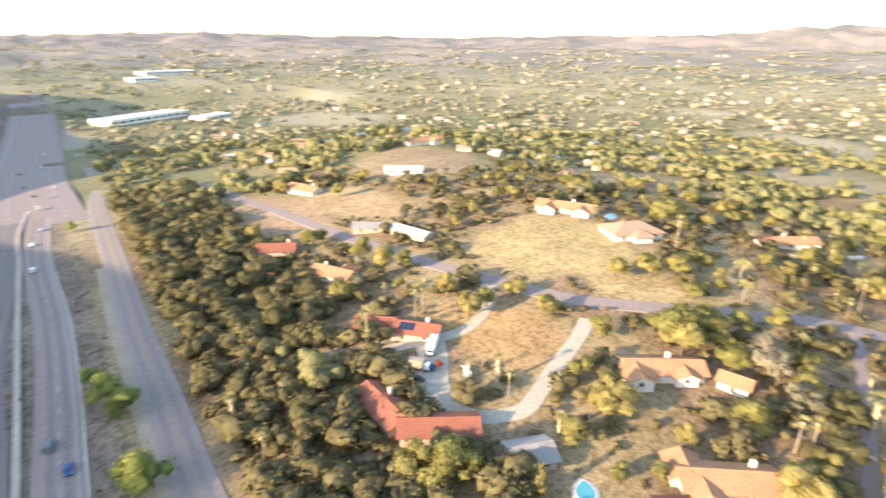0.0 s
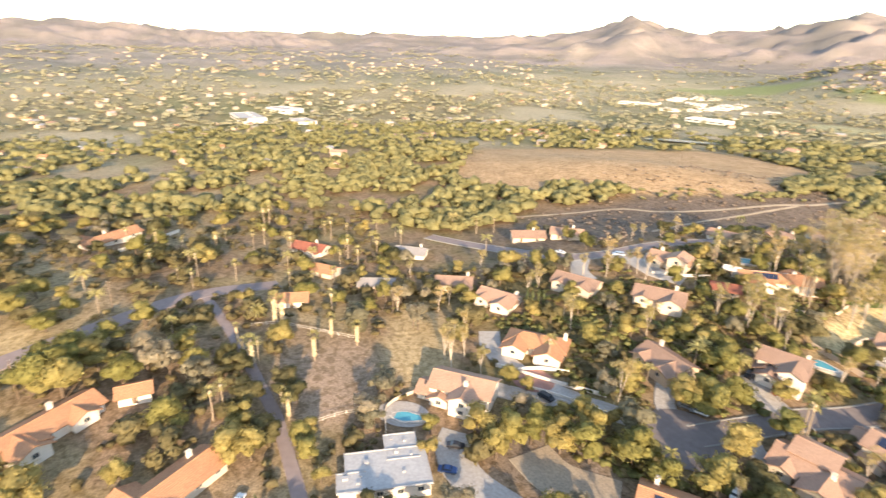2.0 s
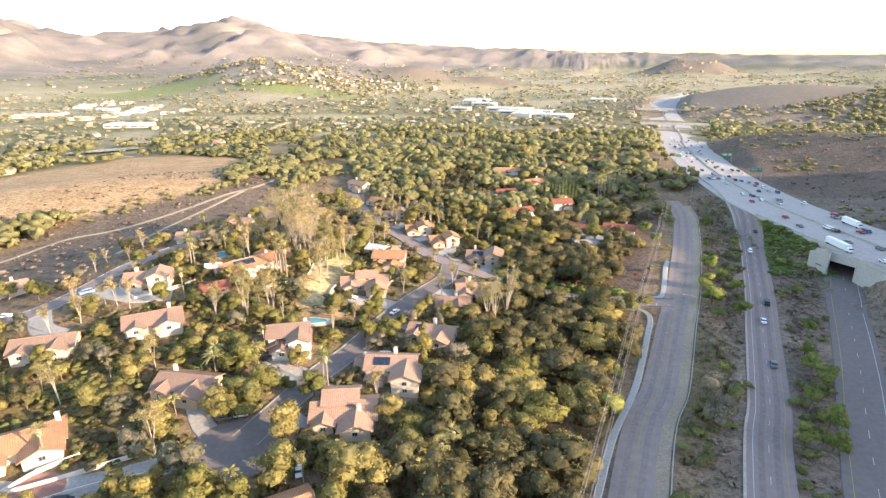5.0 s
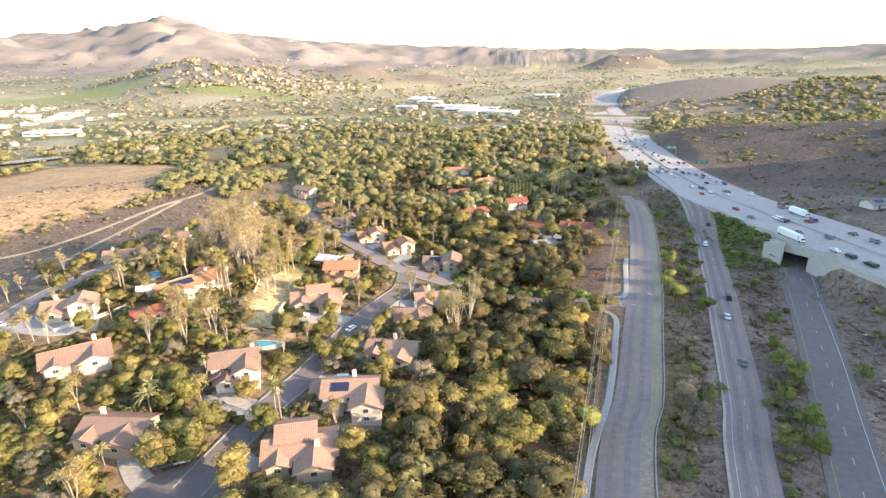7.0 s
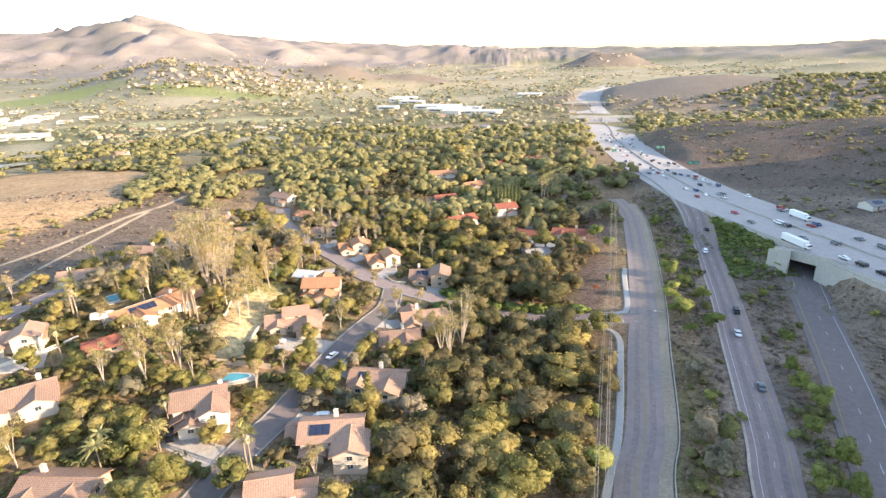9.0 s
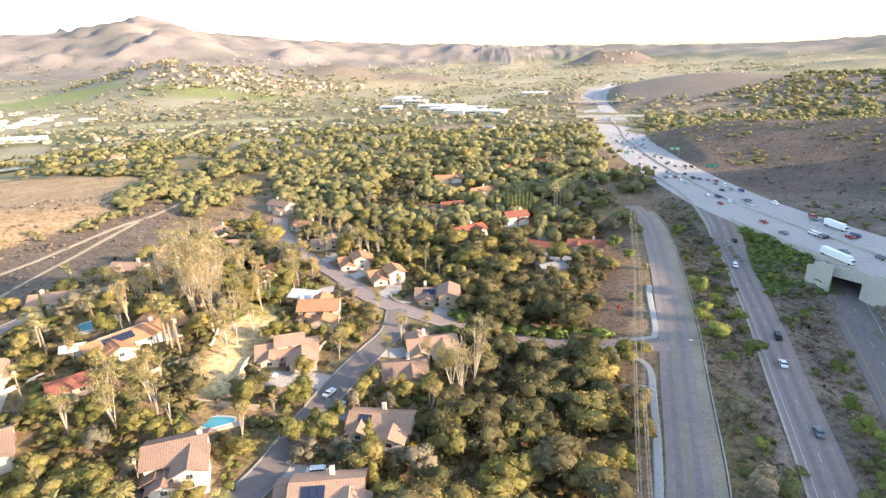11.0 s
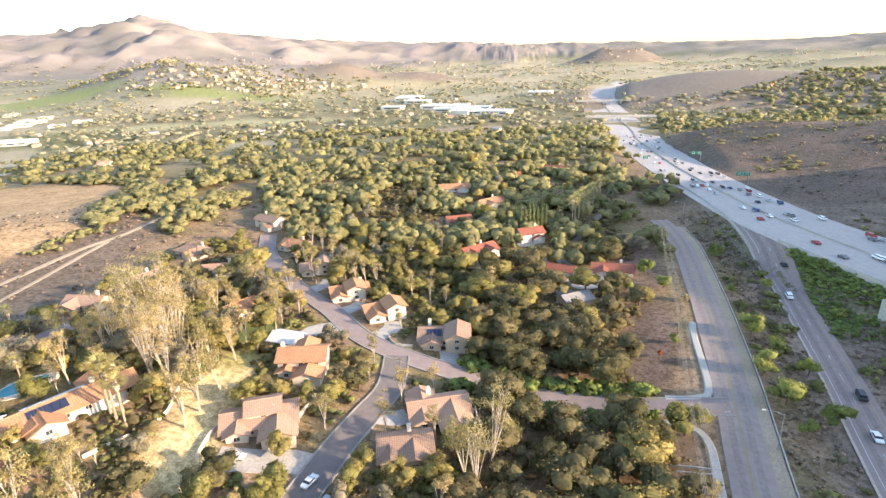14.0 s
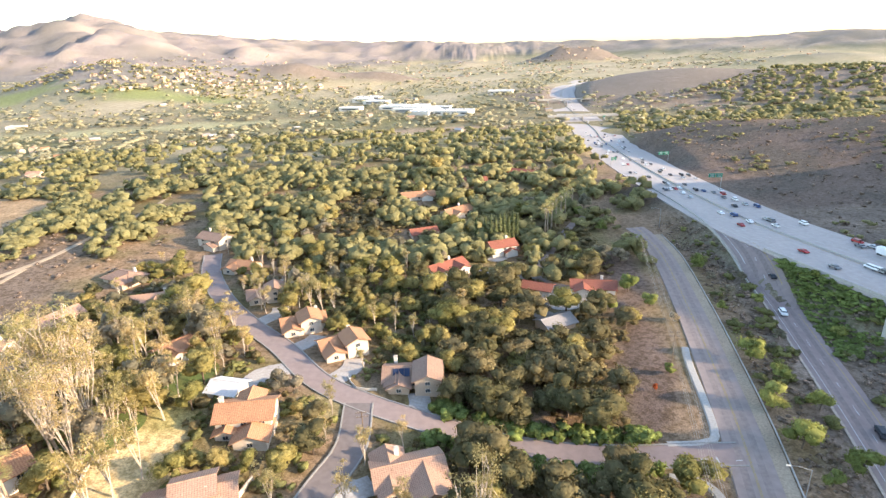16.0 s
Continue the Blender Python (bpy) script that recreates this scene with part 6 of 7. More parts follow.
# ---- vehicles ----
def car_meshes(paint, long=4.6, wide=1.82, tall=1.45, van=False):
    """Body, windows, wheel, and lights of a parked or driving car, pointing along +x."""
    bm = bmesh.new()
    roof = 0.2 if not van else 0.47
    prof = [(-0.5, 0.28), (-0.5, 0.62), (-0.44, 0.66), (-0.28, 0.70), (-0.30 if van else -0.16, 0.98), (roof - 0.12, 1.0), (roof + 0.02, 0.72), (0.46, 0.60), (0.5, 0.48), (0.5, 0.28)]
    low = [(x * long, z * tall) for x, z in prof]
    a = [bm.verts.new((x, -wide / 2 * (0.82 if z > 0.8 * tall else 1), z)) for x, z in low]
    b = [bm.verts.new((x, wide / 2 * (0.82 if z > 0.8 * tall else 1), z)) for x, z in low]
    bm.faces.new(a)
    bm.faces.new(b[::-1])
    for i in range(len(low)):
        j = (i + 1) % len(low)
        bm.faces.new((a[i], a[j], b[j], b[i]))
    bmesh.ops.recalc_face_normals(bm, faces=bm.faces)
    bmesh.ops.bevel(bm, geom=list(bm.edges), offset=0.05, segments=1, affect="EDGES", clamp_overlap=True)
    body = bpy.data.meshes.new("body")
    bm.to_mesh(body)
    bm.free()
    body.materials.append(paint)
    bm = bmesh.new()
    front, back = (roof + 0.018, roof - 0.11), (-0.29, -0.315 if van else -0.172)
    rings = []
    for k, (z, y) in enumerate(((0.735, 0.494), (0.955, 0.436))):
        rings.append([bm.verts.new((u * long, v * (wide * y + 0.012), z * tall)) for u, v in ((front[k], -1), (front[k], 1), (back[k], 1), (back[k], -1))])
    for k in range(4):
        bm.faces.new((rings[0][k], rings[0][(k + 1) % 4], rings[1][(k + 1) % 4], rings[1][k]))
    glass = bpy.data.meshes.new("window_band")
    bm.to_mesh(glass)
    bm.free()
    glass.materials.append(M_glass)
    return body, glass


def wheel_mesh():
    bm = bmesh.new()
    bmesh.ops.create_cone(bm, cap_ends=True, segments=12, radius1=0.33, radius2=0.33, depth=0.22, matrix=Matrix.Rotation(math.pi / 2, 4, "X"))
    me = bpy.data.meshes.new("wheel")
    bm.to_mesh(me)
    bm.free()
    me.materials.append(M_tyre)
    bm = bmesh.new()
    bmesh.ops.create_cone(bm, cap_ends=True, segments=10, radius1=0.2, radius2=0.2, depth=0.235, matrix=Matrix.Rotation(math.pi / 2, 4, "X"))
    rim = bpy.data.meshes.new("rim")
    bm.to_mesh(rim)
    bm.free()
    rim.materials.append(M_rim)
    lights = []
    for mat, name in ((M_lamp, "headlight"), (M_tail, "tail_light")):
        bm = bmesh.new()
        box(bm, 0, 0, 0, 0.08, 0.36, 0.14)
        me2 = bpy.data.meshes.new(name)
        bm.to_mesh(me2)
        bm.free()
        me2.materials.append(mat)
        lights.append(me2)
    return me, rim, lights


WHEEL, RIM, (HEAD_LIGHT, TAIL_LIGHT) = wheel_mesh()
CAR_LOOKS = []
for n, paint in zip(("white", "black", "silver", "grey", "red", "blue"), CAR_PAINT):
    CAR_LOOKS.append((n, car_meshes(paint), car_meshes(paint, 4.9, 1.95, 1.8, True)))


def car(x, y, z, turn, look_no, tall=False, place="on the road", tilt=0.0, plain=False):
    n, low, high = CAR_LOOKS[look_no]
    ob = tagged(new("car"), ("%s sport utility vehicle %s" if tall else "%s saloon car %s") % (n, place), "car", "cars")
    ob.matrix_basis = pose(x, y, z, 0, tilt, turn)
    body, glass = high if tall else low
    b = part("body", body, None, ob)
    part("window_band", glass, None, ob)
    l = 4.9 if tall else 4.6
    for sx in () if plain else (-0.31, 0.31):
        for sy in (-0.8, 0.8):
            w = part("wheel", WHEEL, None, ob)
            w.matrix_basis = Matrix.Translation((sx * l, sy, 0.33))
            if "parked" in place:
                part("rim", RIM, None, w)
    for me, sx in ((HEAD_LIGHT, 0.49), (TAIL_LIGHT, -0.49)) if "freeway" not in place else ():
        for sy in (-0.62, 0.62):
            h = part(me.name, me, None, ob)
            h.matrix_basis = Matrix.Translation((sx * l, sy, 0.78))
    return ob


rng = random.Random(31)
for k in range(132):
    y = 235 + 600 * rng.random() ** 1.1 if k < 102 else rng.uniform(800, 1500)
    cx, cz, hw = interp(y, FREEWAY)
    d = (interp(y + 3, FREEWAY)[0] - interp(y - 3, FREEWAY)[0]) / 6
    away = rng.random() < 0.5
    off = (3.4 + 3.65 * rng.randrange(5)) * (1 if away else -1)
    car(cx + off, y - off * d, cz + 0.3 - 0.004 * abs(off), 90 - math.degrees(math.atan(d)) + (0 if away else 180), rng.choice((0, 0, 0, 1, 1, 1, 2, 2, 3, 3, 3, 4, 5)), rng.random() < 0.4, "driving on the freeway", plain=y > 430)


def path_pose(pts, y):
    q = [p for p in line_points(pts, 2) if p.y >= y]
    return q[0], math.degrees(math.atan2(q[1].y - q[0].y, q[1].x - q[0].x))


for y, off, n, tall in ((209, 0.2, 0, False), (228, 1.9, 1, True), (176, 1.9, 3, False), (293, -1.8, 0, True), (318, 1.8, 1, False), (-135, -2.0, 5, False), (-146, 2.0, 3, True), (-330, 1.9, 0, False), (-360, -1.8, 2, False), (-285, 1.9, 0, True)):
    q, a = path_pose(slip, y)
    px, py = q.x + off * math.sin(radians(a)), q.y - off * math.cos(radians(a))
    car(px, py, ground(px, py) + 0.24, a, n, tall, "driving on the slip road")
for x, y, a, n, tall, what in (
        (-100, 136, 115, 1, True, "parked on a concrete driveway"), (-67, 175, 70, 2, True, "parked beside the dark lane"), (-72.3, 181, 70, 0, False, "parked beside the dark lane"),
        (-91.5, 184.6, 5, 0, False, "parked on a pale driveway"), (-68, 96, 120, 0, False, "parked beside the turning circle"), (-66, 151, 10, 0, True, "parked before the garage"),
        (-113, 73, 200, 1, True, "parked on the long driveway"), (-96, 108, 30, 3, False, "parked at the turning circle"), (-93, 110, 30, 0, False, "parked at the turning circle"),
        (-103, 41, 60, 1, False, "parked in a concrete yard"), (-99, 43, 60, 3, True, "parked in a concrete yard"), (-96, 36, 60, 5, False, "parked in a concrete yard"),
        (-99, -91, 60, 0, False, "parked on the gravel yard"), (-96.5, -88, 60, 2, False, "parked on the gravel yard"), (-93, -101, 100, 5, True, "parked on the gravel yard"), (-87, -99, 100, 1, False, "parked on the gravel yard"),
        (-118, -14, 135, 1, False, "parked behind the ranch house"), (-113, -12, 135, 3, True, "parked behind the ranch house"), (-100, -10, 150, 0, False, "parked on the shaded lane"),
        (-181, 150, 60, 0, True, "parked on the hillside street"), (-200, 133, 40, 0, False, "parked on the hillside street"), (-160, 265, 80, 0, False, "parked on the hillside street"), (3, 310, 20, 2, False, "parked in a concrete yard"), (-4, 305, 60, 1, True, "parked in a concrete yard"), (7, 314, 10, 0, True, "parked in a concrete yard"), (-110, -120, 20, 5, True, "parked by the ranch drive")):
    car(x, y, ground(x, y) + 0.22, a, n, tall, what)


for x, y, n, tall in ((-52, -418, 0, True), (-66, -455, 2, False), (-58, -470, 1, False), (-76, -498, 0, False), (-60, -520, 3, True), (-84, -590, 0, False), (-70, -610, 1, True), (-92, -640, 0, True), (-100, -700, 2, False), (-112, -742, 0, False)):
    car(x, y, ground(x, y) + 1.35, 258, n, tall, "driving on the freeway interchange", plain=True)


def lorry(x, y, z, turn, label, paint, long=9.0, name="lorry"):
    ob = tagged(new(name), label, name.replace("_", " "))
    ob.matrix_basis = pose(x, y, z, 0, 0, turn)
    bm = bmesh.new()
    v = box(bm, -0.6, 0, 2.0, long - 2.2, 2.4, 2.7)
    bmesh.ops.bevel(bm, geom=list(bm.edges), offset=0.08, segments=1, affect="EDGES")
    part("cargo_box", bm, paint, ob)
    bm = bmesh.new()
    box(bm, long / 2 - 0.8, 0, 1.5, 1.7, 2.2, 1.9)
    bmesh.ops.bevel(bm, geom=list(bm.edges), offset=0.18, segments=1, affect="EDGES")
    part("cab", bm, CAR_PAINT[0], ob)
    bm = bmesh.new()
    box(bm, long / 2 + 0.03, 0, 1.95, 0.08, 1.9, 0.7)
    part("windscreen", bm, M_glass, ob)
    for sx in (long / 2 - 0.9, -long / 2 + 1.6, -long / 2 + 2.7):
        for sy in (-1.0, 1.0):
            w = part("wheel", WHEEL, None, ob)
            w.matrix_basis = Matrix.Translation((sx, sy, 0.45)) @ Matrix.Scale(1.4, 4)
    return ob


lorry(-101, -107.5, ground(-101, -107.5) + 0.2, 35, "white motorhome parked on the gravel drive", CAR_PAINT[0], 9, "motorhome")
lorry(-91, -103, ground(-91, -103) + 0.2, 120, "box lorry with an ochre load on the gravel yard", M_dirt, 7)
for y, off, l in ((281, -19.5, 16), (318, 13, 13)):
    cx, cz, hw = interp(y, FREEWAY)
    d = (interp(y + 3, FREEWAY)[0] - interp(y - 3, FREEWAY)[0]) / 6
    lorry(cx + off, y - off * d, cz + 0.25, 270 - math.degrees(math.atan(d)), "long white lorry driving on the freeway", CAR_PAINT[0], l)

# ---- poles, wires, lamps and signs ----
POLES = [(-40, -60), (-22, 10), (-1.5, 96), (13, 178), (29.5, 262), (44, 345)]


def utility_pole(x, y, h, turn, label):
    ob = tagged(new("utility_pole"), label, "pole", "utility poles")
    ob.matrix_basis = pose(x, y, ground(x, y), 0, 0, turn)
    bm = bmesh.new()
    tube(bm, (0, 0, -1), (0, 0, h), 0.17, 0.11, 8)
    part("pole", bm, M_wood, ob)
    for k, z in enumerate((h - 0.5, h - 1.8)):
        bm = bmesh.new()
        box(bm, 0, 0.14, z, 3.0, 0.12, 0.14)
        part("crossarm", bm, M_wood, ob)
        for o in (-1.35, -0.75, 0.75, 1.35):
            bm = bmesh.new()
            tube(bm, (o, 0.14, z + 0.07), (o, 0.14, z + 0.28), 0.05, 0.035, 6)
            part("insulator", bm, M_trim, ob)
    return ob


for (x, y), (x2, y2) in zip(POLES, POLES[1:] + [(60, 430)]):
    utility_pole(x, y, 12, math.degrees(math.atan2(y2 - y, x2 - x)) - 90, "wooden utility pole with two crossarms beside the frontage road")
for lvl in (-0.22, -1.52):
    for o in (-1.35, -0.75, 0.75, 1.35):
        cv = bpy.data.curves.new("power_line", "CURVE")
        cv.dimensions, cv.bevel_depth, cv.bevel_resolution = "3D", 0.028, 0
        cv.materials.append(M_wire)
        sp = cv.splines.new("POLY")
        pts = []
        for i, ((x, y), (x2, y2)) in enumerate(zip(POLES, POLES[1:])):
            d = math.hypot(x2 - x, y2 - y)
            nxv, nyv = (y2 - y) / d, -(x2 - x) / d
            for k in range(10 if i < len(POLES) - 2 else 11):
                u = k / 10
                z = (ground(x, y) + 12 + lvl) * (1 - u) + (ground(x2, y2) + 12 + lvl) * u - 4 * 1.3 * u * (1 - u)
                pts.append((x + (x2 - x) * u + nxv * o, y + (y2 - y) * u + nyv * o, z, 1))
        sp.points.add(len(pts) - 1)
        sp.points.foreach_set("co", [c for p in pts for c in p])
        tagged(new("power_line", cv), "thin power line strung between wooden poles", "power line", "power lines")
for x, y, h, a in ((-174, 46, 10, 30), (-163, 50, 9, 30), (-60, 226, 8, 10), (-196, -45, 11, 50), (-150, -60, 11, 20)):
    utility_pole(x, y, h, a, "wooden utility pole standing among the gardens")


def street_lamp(x, y, turn, h=10.5):
    ob = tagged(new("street_lamp"), "galvanised highway lamp with a long curved arm", "street lamp", "highway lamps")
    ob.matrix_basis = pose(x, y, ground(x, y), 0, 0, turn)
    bm = bmesh.new()
    tube(bm, (0, 0, -0.5), (0, 0, h), 0.13, 0.08, 8)
    part("pole", bm, M_steel, ob)
    bm = bmesh.new()
    tube(bm, (0, 0, h - 0.1), (-2.2, 0, h + 0.55), 0.06, 0.05, 6)
    tube(bm, (-2.2, 0, h + 0.55), (-4.2, 0, h + 0.6), 0.05, 0.045, 6)
    part("arm", bm, M_steel, ob)
    bm = bmesh.new()
    box(bm, -4.5, 0, h + 0.55, 0.9, 0.36, 0.18)
    part("lamp_head", bm, M_trim, ob)
    return ob


for x, y, a in ((88, 155, 10), (97, 182, 15), (86, 133, 5), (38, 205, -10), (67, 395, 0)):
    street_lamp(x, y, a)
for y, side_, wide, n in ((470, 1, 9, 2), (590, 1, 10, 2), (560, -1, 6, 1), (1000, 1, 8, 1)):
    cx, cz, hw = interp(y, FREEWAY)
    ob = tagged(new("sign_gantry"), "green freeway sign panels on a steel mast", "road sign")
    ob.matrix_basis = pose(cx + side_ * (hw + 2), y, cz, 0, 0, 0)
    bm = bmesh.new()
    tube(bm, (0, 0, -2), (0, 0, 8.2), 0.22, 0.18, 8)
    part("mast", bm, M_steel, ob)
    bm = bmesh.new()
    box(bm, -side_ * wide / 2, 0, 7.6, wide, 0.25, 0.3)
    part("crossbeam", bm, M_steel, ob)
    for k in range(n):
        bm = bmesh.new()
        box(bm, -side_ * (1.8 + k * 4.6), -0.25, 7.2, 4.0, 0.12, 2.6)
        p = part("sign_panel", bm, M_sign, ob)
        for j, l in enumerate((2.8, 2.2, 2.5)):
            bm = bmesh.new()
            box(bm, -side_ * (1.8 + k * 4.6), -0.33, 7.9 - 0.7 * j, l, 0.03, 0.28)
            part("lettering_bar", bm, M_paint_white, p)

# ---- pools, walls and fences ----
def pool(x, y, a, b, turn, label):
    z = ground(x, y) + 0.25
    ob = tagged(new("swimming_pool"), label, "swimming pool", "garden pools")
    ob.matrix_basis = pose(x, y, z, 0, 0, turn)
    out = [(a * math.cos(t) * (1 + 0.18 * math.cos(2 * t)), b * math.sin(t) * (1 + 0.12 * math.cos(3 * t))) for t in [i / 28 * math.tau for i in range(28)]]
    bm = bmesh.new()
    prism(bm, [(u * 1.35, v * 1.45) for u, v in out], -1.2, 0.06)
    part("pool_deck", bm, M_concrete, ob)
    bm = bmesh.new()
    inner, outer = [bm.verts.new((u, v, 0.2)) for u, v in out], [bm.verts.new((u * 1.1, v * 1.13, 0.2)) for u, v in out]
    foot = [bm.verts.new((u * 1.1, v * 1.13, 0.0)) for u, v in out]
    for i in range(28):
        j = (i + 1) % 28
        bm.faces.new((inner[i], outer[i], outer[j], inner[j]))
        bm.faces.new((outer[i], foot[i], foot[j], outer[j]))
    part("coping", bm, M_stucco_white, ob)
    bm = bmesh.new()
    prism(bm, out, 0.05, 0.13)
    part("water_surface", bm, M_water, ob)
    block(x, y, max(a, b) * 1.6)
    return ob


pool(-117.3, 33, 3.9, 1.9, 60, "blue kidney-shaped garden pool with brick edge")
pool(-96.5, 162.5, 4.0, 2.2, 15, "turquoise pool in a walled back garden")
pool(-154.5, 195, 5.5, 3.0, 60, "pale blue pool beside the long ranch house")
pool(-84, -42, 3.6, 2.0, 40, "small turquoise garden pool")
pool(-244, -128, 4, 2.2, 20, "pale blue pool beside the estate house")


def garden_wall(pts, h, mat, label, thick=0.25, name="garden_wall"):
    q = line_points(pts, 3)
    ob = wall_along(name, [(p.x, p.y) for p in q], thick, [ground(p.x, p.y) - 0.5 for p in q], [ground(p.x, p.y) + h for p in q], mat, label)
    return ob


garden_wall([(-108, 90), (-120, 78), (-128, 71), (-133, 66)], 1.3, M_stucco_white, "white stucco terrace wall")
garden_wall([(-128, 71), (-126, 79), (-121, 86)], 1.3, M_stucco_white, "white stucco terrace wall")
garden_wall([(-98, 88), (-112, 78), (-120, 70)], 1.0, M_stucco_white, "low white wall along the driveway")
garden_wall([(-160, 150), (-172, 156), (-176, 163)], 1.2, M_stucco_white, "white balustrade around the forecourt")
garden_wall([(-160, 150), (-152, 160), (-148, 168)], 1.2, M_stucco_white, "white balustrade around the forecourt")
garden_wall([(-123, 176), (-115, 192), (-118, 206)], 1.0, M_stucco_cream, "low cream garden wall under palms")
garden_wall([(-104, 168), (-96, 169), (-88, 170)], 1.8, M_stucco_tan, "tan wall behind the pool garden")
garden_wall([(-298, -30), (-280, -40), (-262, -52)], 1.6, M_stucco_white, "long white wall below the estate house")
garden_wall([(-82, 208), (-83, 202), (-84, 190)], 1.4, M_stucco_cream, "cream garden wall beside the bare slope")
garden_wall([(-100, 182), (-101, 190), (-100, 196)], 1.2, M_stucco_cream, "cream wall above the driveway")
garden_wall([(-113, 26), (-123, 29), (-127, 38), (-126, 44)], 1.0, M_stucco_cream, "low curved wall around the pool terrace")
garden_wall([(-60, 132), (-72, 136), (-74, 131)], 1.6, M_wood, "weathered board fence between gardens", 0.12, "board_fence")
garden_wall([(-60, 247), (-66, 247), (-70, 253)], 0.9, M_trim, "low front garden fence", 0.12, "board_fence")


def rail_fence(pts, label, step=3.0, h=1.3, mat=None):
    q = line_points(pts, step)
    ob = tagged(new("rail_fence"), label, "fence")
    mat = mat or M_trim
    for p in q:
        bm = bmesh.new()
        box(bm, p.x, p.y, ground(p.x, p.y) + h / 2 - 0.2, 0.16, 0.16, h + 0.4)
        part("post", bm, mat, ob)
    for z in (0.5, 1.15):
        for a, b in zip(q, q[1:]):
            bm = bmesh.new()
            tube(bm, (a.x, a.y, ground(a.x, a.y) + z), (b.x, b.y, ground(b.x, b.y) + z), 0.06, 0.06, 5)
            part("rail", bm, mat, ob)
    return ob


rail_fence([(-117, 4), (-121, 9), (-123, 18), (-122, 26)], "white post and rail fence round the dry paddock")
rail_fence([(-176, -4), (-176, 6), (-170, 16), (-160, 30)], "white post and rail fence at the head of the paddock")
rail_fence([(-76, -132), (-90, -124), (-102, -118)], "white rail fence along the ranch drive")

# ---- marks and edges at the junction ----
def painted_bar(x, y, turn, l, w, lift, label):
    """A painted bar that lies on the road."""
    c, q = math.cos(radians(turn)), math.sin(radians(turn))
    verts = []
    for u, v in ((-l / 2, -w / 2), (l / 2, -w / 2), (l / 2, w / 2), (-l / 2, w / 2)):
        px, py = x + u * c - v * q, y + u * q + v * c
        verts.append((px, py, ground(px, py) + lift))
    return tagged(new("road_marking", mesh_of("road_marking", verts, [(0, 1, 2, 3)], M_paint_white)), label, "road marking", kind="structure")


painted_bar(26.6, 219.6, 88, 3.4, 0.4, 0.29, "worn white stop line across the side street")
for k in range(4):
    painted_bar(23.6, 218.3 + k * 0.8, 0, 1.5, 0.32, 0.29, "worn white lettering bar on the asphalt")
painted_bar(31.4, 219.8, 5, 1.6, 0.25, 0.29, "worn white arrow bar on the asphalt")
garden_wall([(11.6, 199.7), (17, 198.6), (22.6, 197.5)], 0.45, M_concrete, "low pale concrete edging on the verge", 0.3, "concrete_edging")
garden_wall([(12.5, 197.6), (18, 196.6), (22.4, 196.0)], 0.3, M_concrete, "low pale concrete edging on the verge", 0.25, "concrete_edging")

# ---- far buildings ----
def hall(x, y, turn, l, w, h, label, mat=None, top=None):
    """A flat-roofed commercial building with a parapet, roof plant and a row of windows."""
    ob = tagged(new("warehouse"), label, "commercial building", "far commercial buildings")
    ob.matrix_basis = pose(x, y, ground(x, y), 0, 0, turn)
    bm = bmesh.new()
    box(bm, 0, 0, h / 2 - 2, l, w, h + 4)
    part("wall", bm, mat or M_stucco_white, ob)
    bm = bmesh.new()
    for s in (-1, 1):
        box(bm, 0, s * (w / 2 - 0.3), h + 0.4, l, 0.6, 0.8)
        box(bm, s * (l / 2 - 0.3), 0, h + 0.4, 0.6, w - 1.2, 0.8)
    box(bm, 0, 0, h + 0.05, l - 1.2, w - 1.2, 0.1)
    part("roof", bm, top or M_roof_white, ob)
    for k in range(3) if l > 58 else (0,):
        bm = bmesh.new()
        box(bm, l * (k - 1) * 0.27, w * 0.1, h + 1, 4, 3, 1.8)
        part("roof_unit", bm, M_trim, ob)
    for s in (-1, 1):
        n = max(2, int(l / 14)) if l > 58 else 1
        for k in range(n):
            bm = bmesh.new()
            box(bm, -l / 2 + l / n * (k + 0.5), s * (w / 2 + 0.04), h * 0.55, l / n * 0.7, 0.1, h * 0.3)
            part("window", bm, M_glass, ob)
    block(x, y, max(l, w) * 0.5)
    return ob


far = random.Random(4)
PARK = []
for _ in range(22):  # the shopping centre beside the freeway
    u, v = far.random(), far.random()
    PARK.append((-45 - 250 * u - 40 * v, 1130 + 160 * u + 260 * v * (0.4 + u), far.choice((-18, -12, 72)), far.uniform(34, 72), far.uniform(20, 42), far.uniform(5, 8)))
for _ in range(26):  # sheds and stores along the valley road
    u = far.random()
    PARK.append((-1300 + 420 * u + far.gauss(0, 30), 1260 - 190 * u + far.gauss(0, 55), far.choice((20, 24, -66)), far.uniform(16, 40), far.uniform(12, 20), far.uniform(4, 5)))
for x, y, a, l, w, h in (*PARK, (-822, 873, 14, 80, 34, 6), (-1160, 985, 30, 90, 26, 6), (-1020, 960, 30, 40, 22, 5), (-290, -985, 25, 150, 45, 9), (-380, -930, 25, 60, 30, 7), (-560, -1620, 10, 140, 50, 8), (-460, -1500, 10, 60, 40, 8), (-1000, 40, 10, 90, 40, 7), (-1090, 110, 30, 60, 40, 7), (-930, 120, 10, 50, 30, 6), (40, 1560, -10, 60, 40, 8)):
    hall(x, y, a, l, w, h, "broad pale flat-roofed commercial building on the plain", top=M_roof_pale if x < -850 else None)

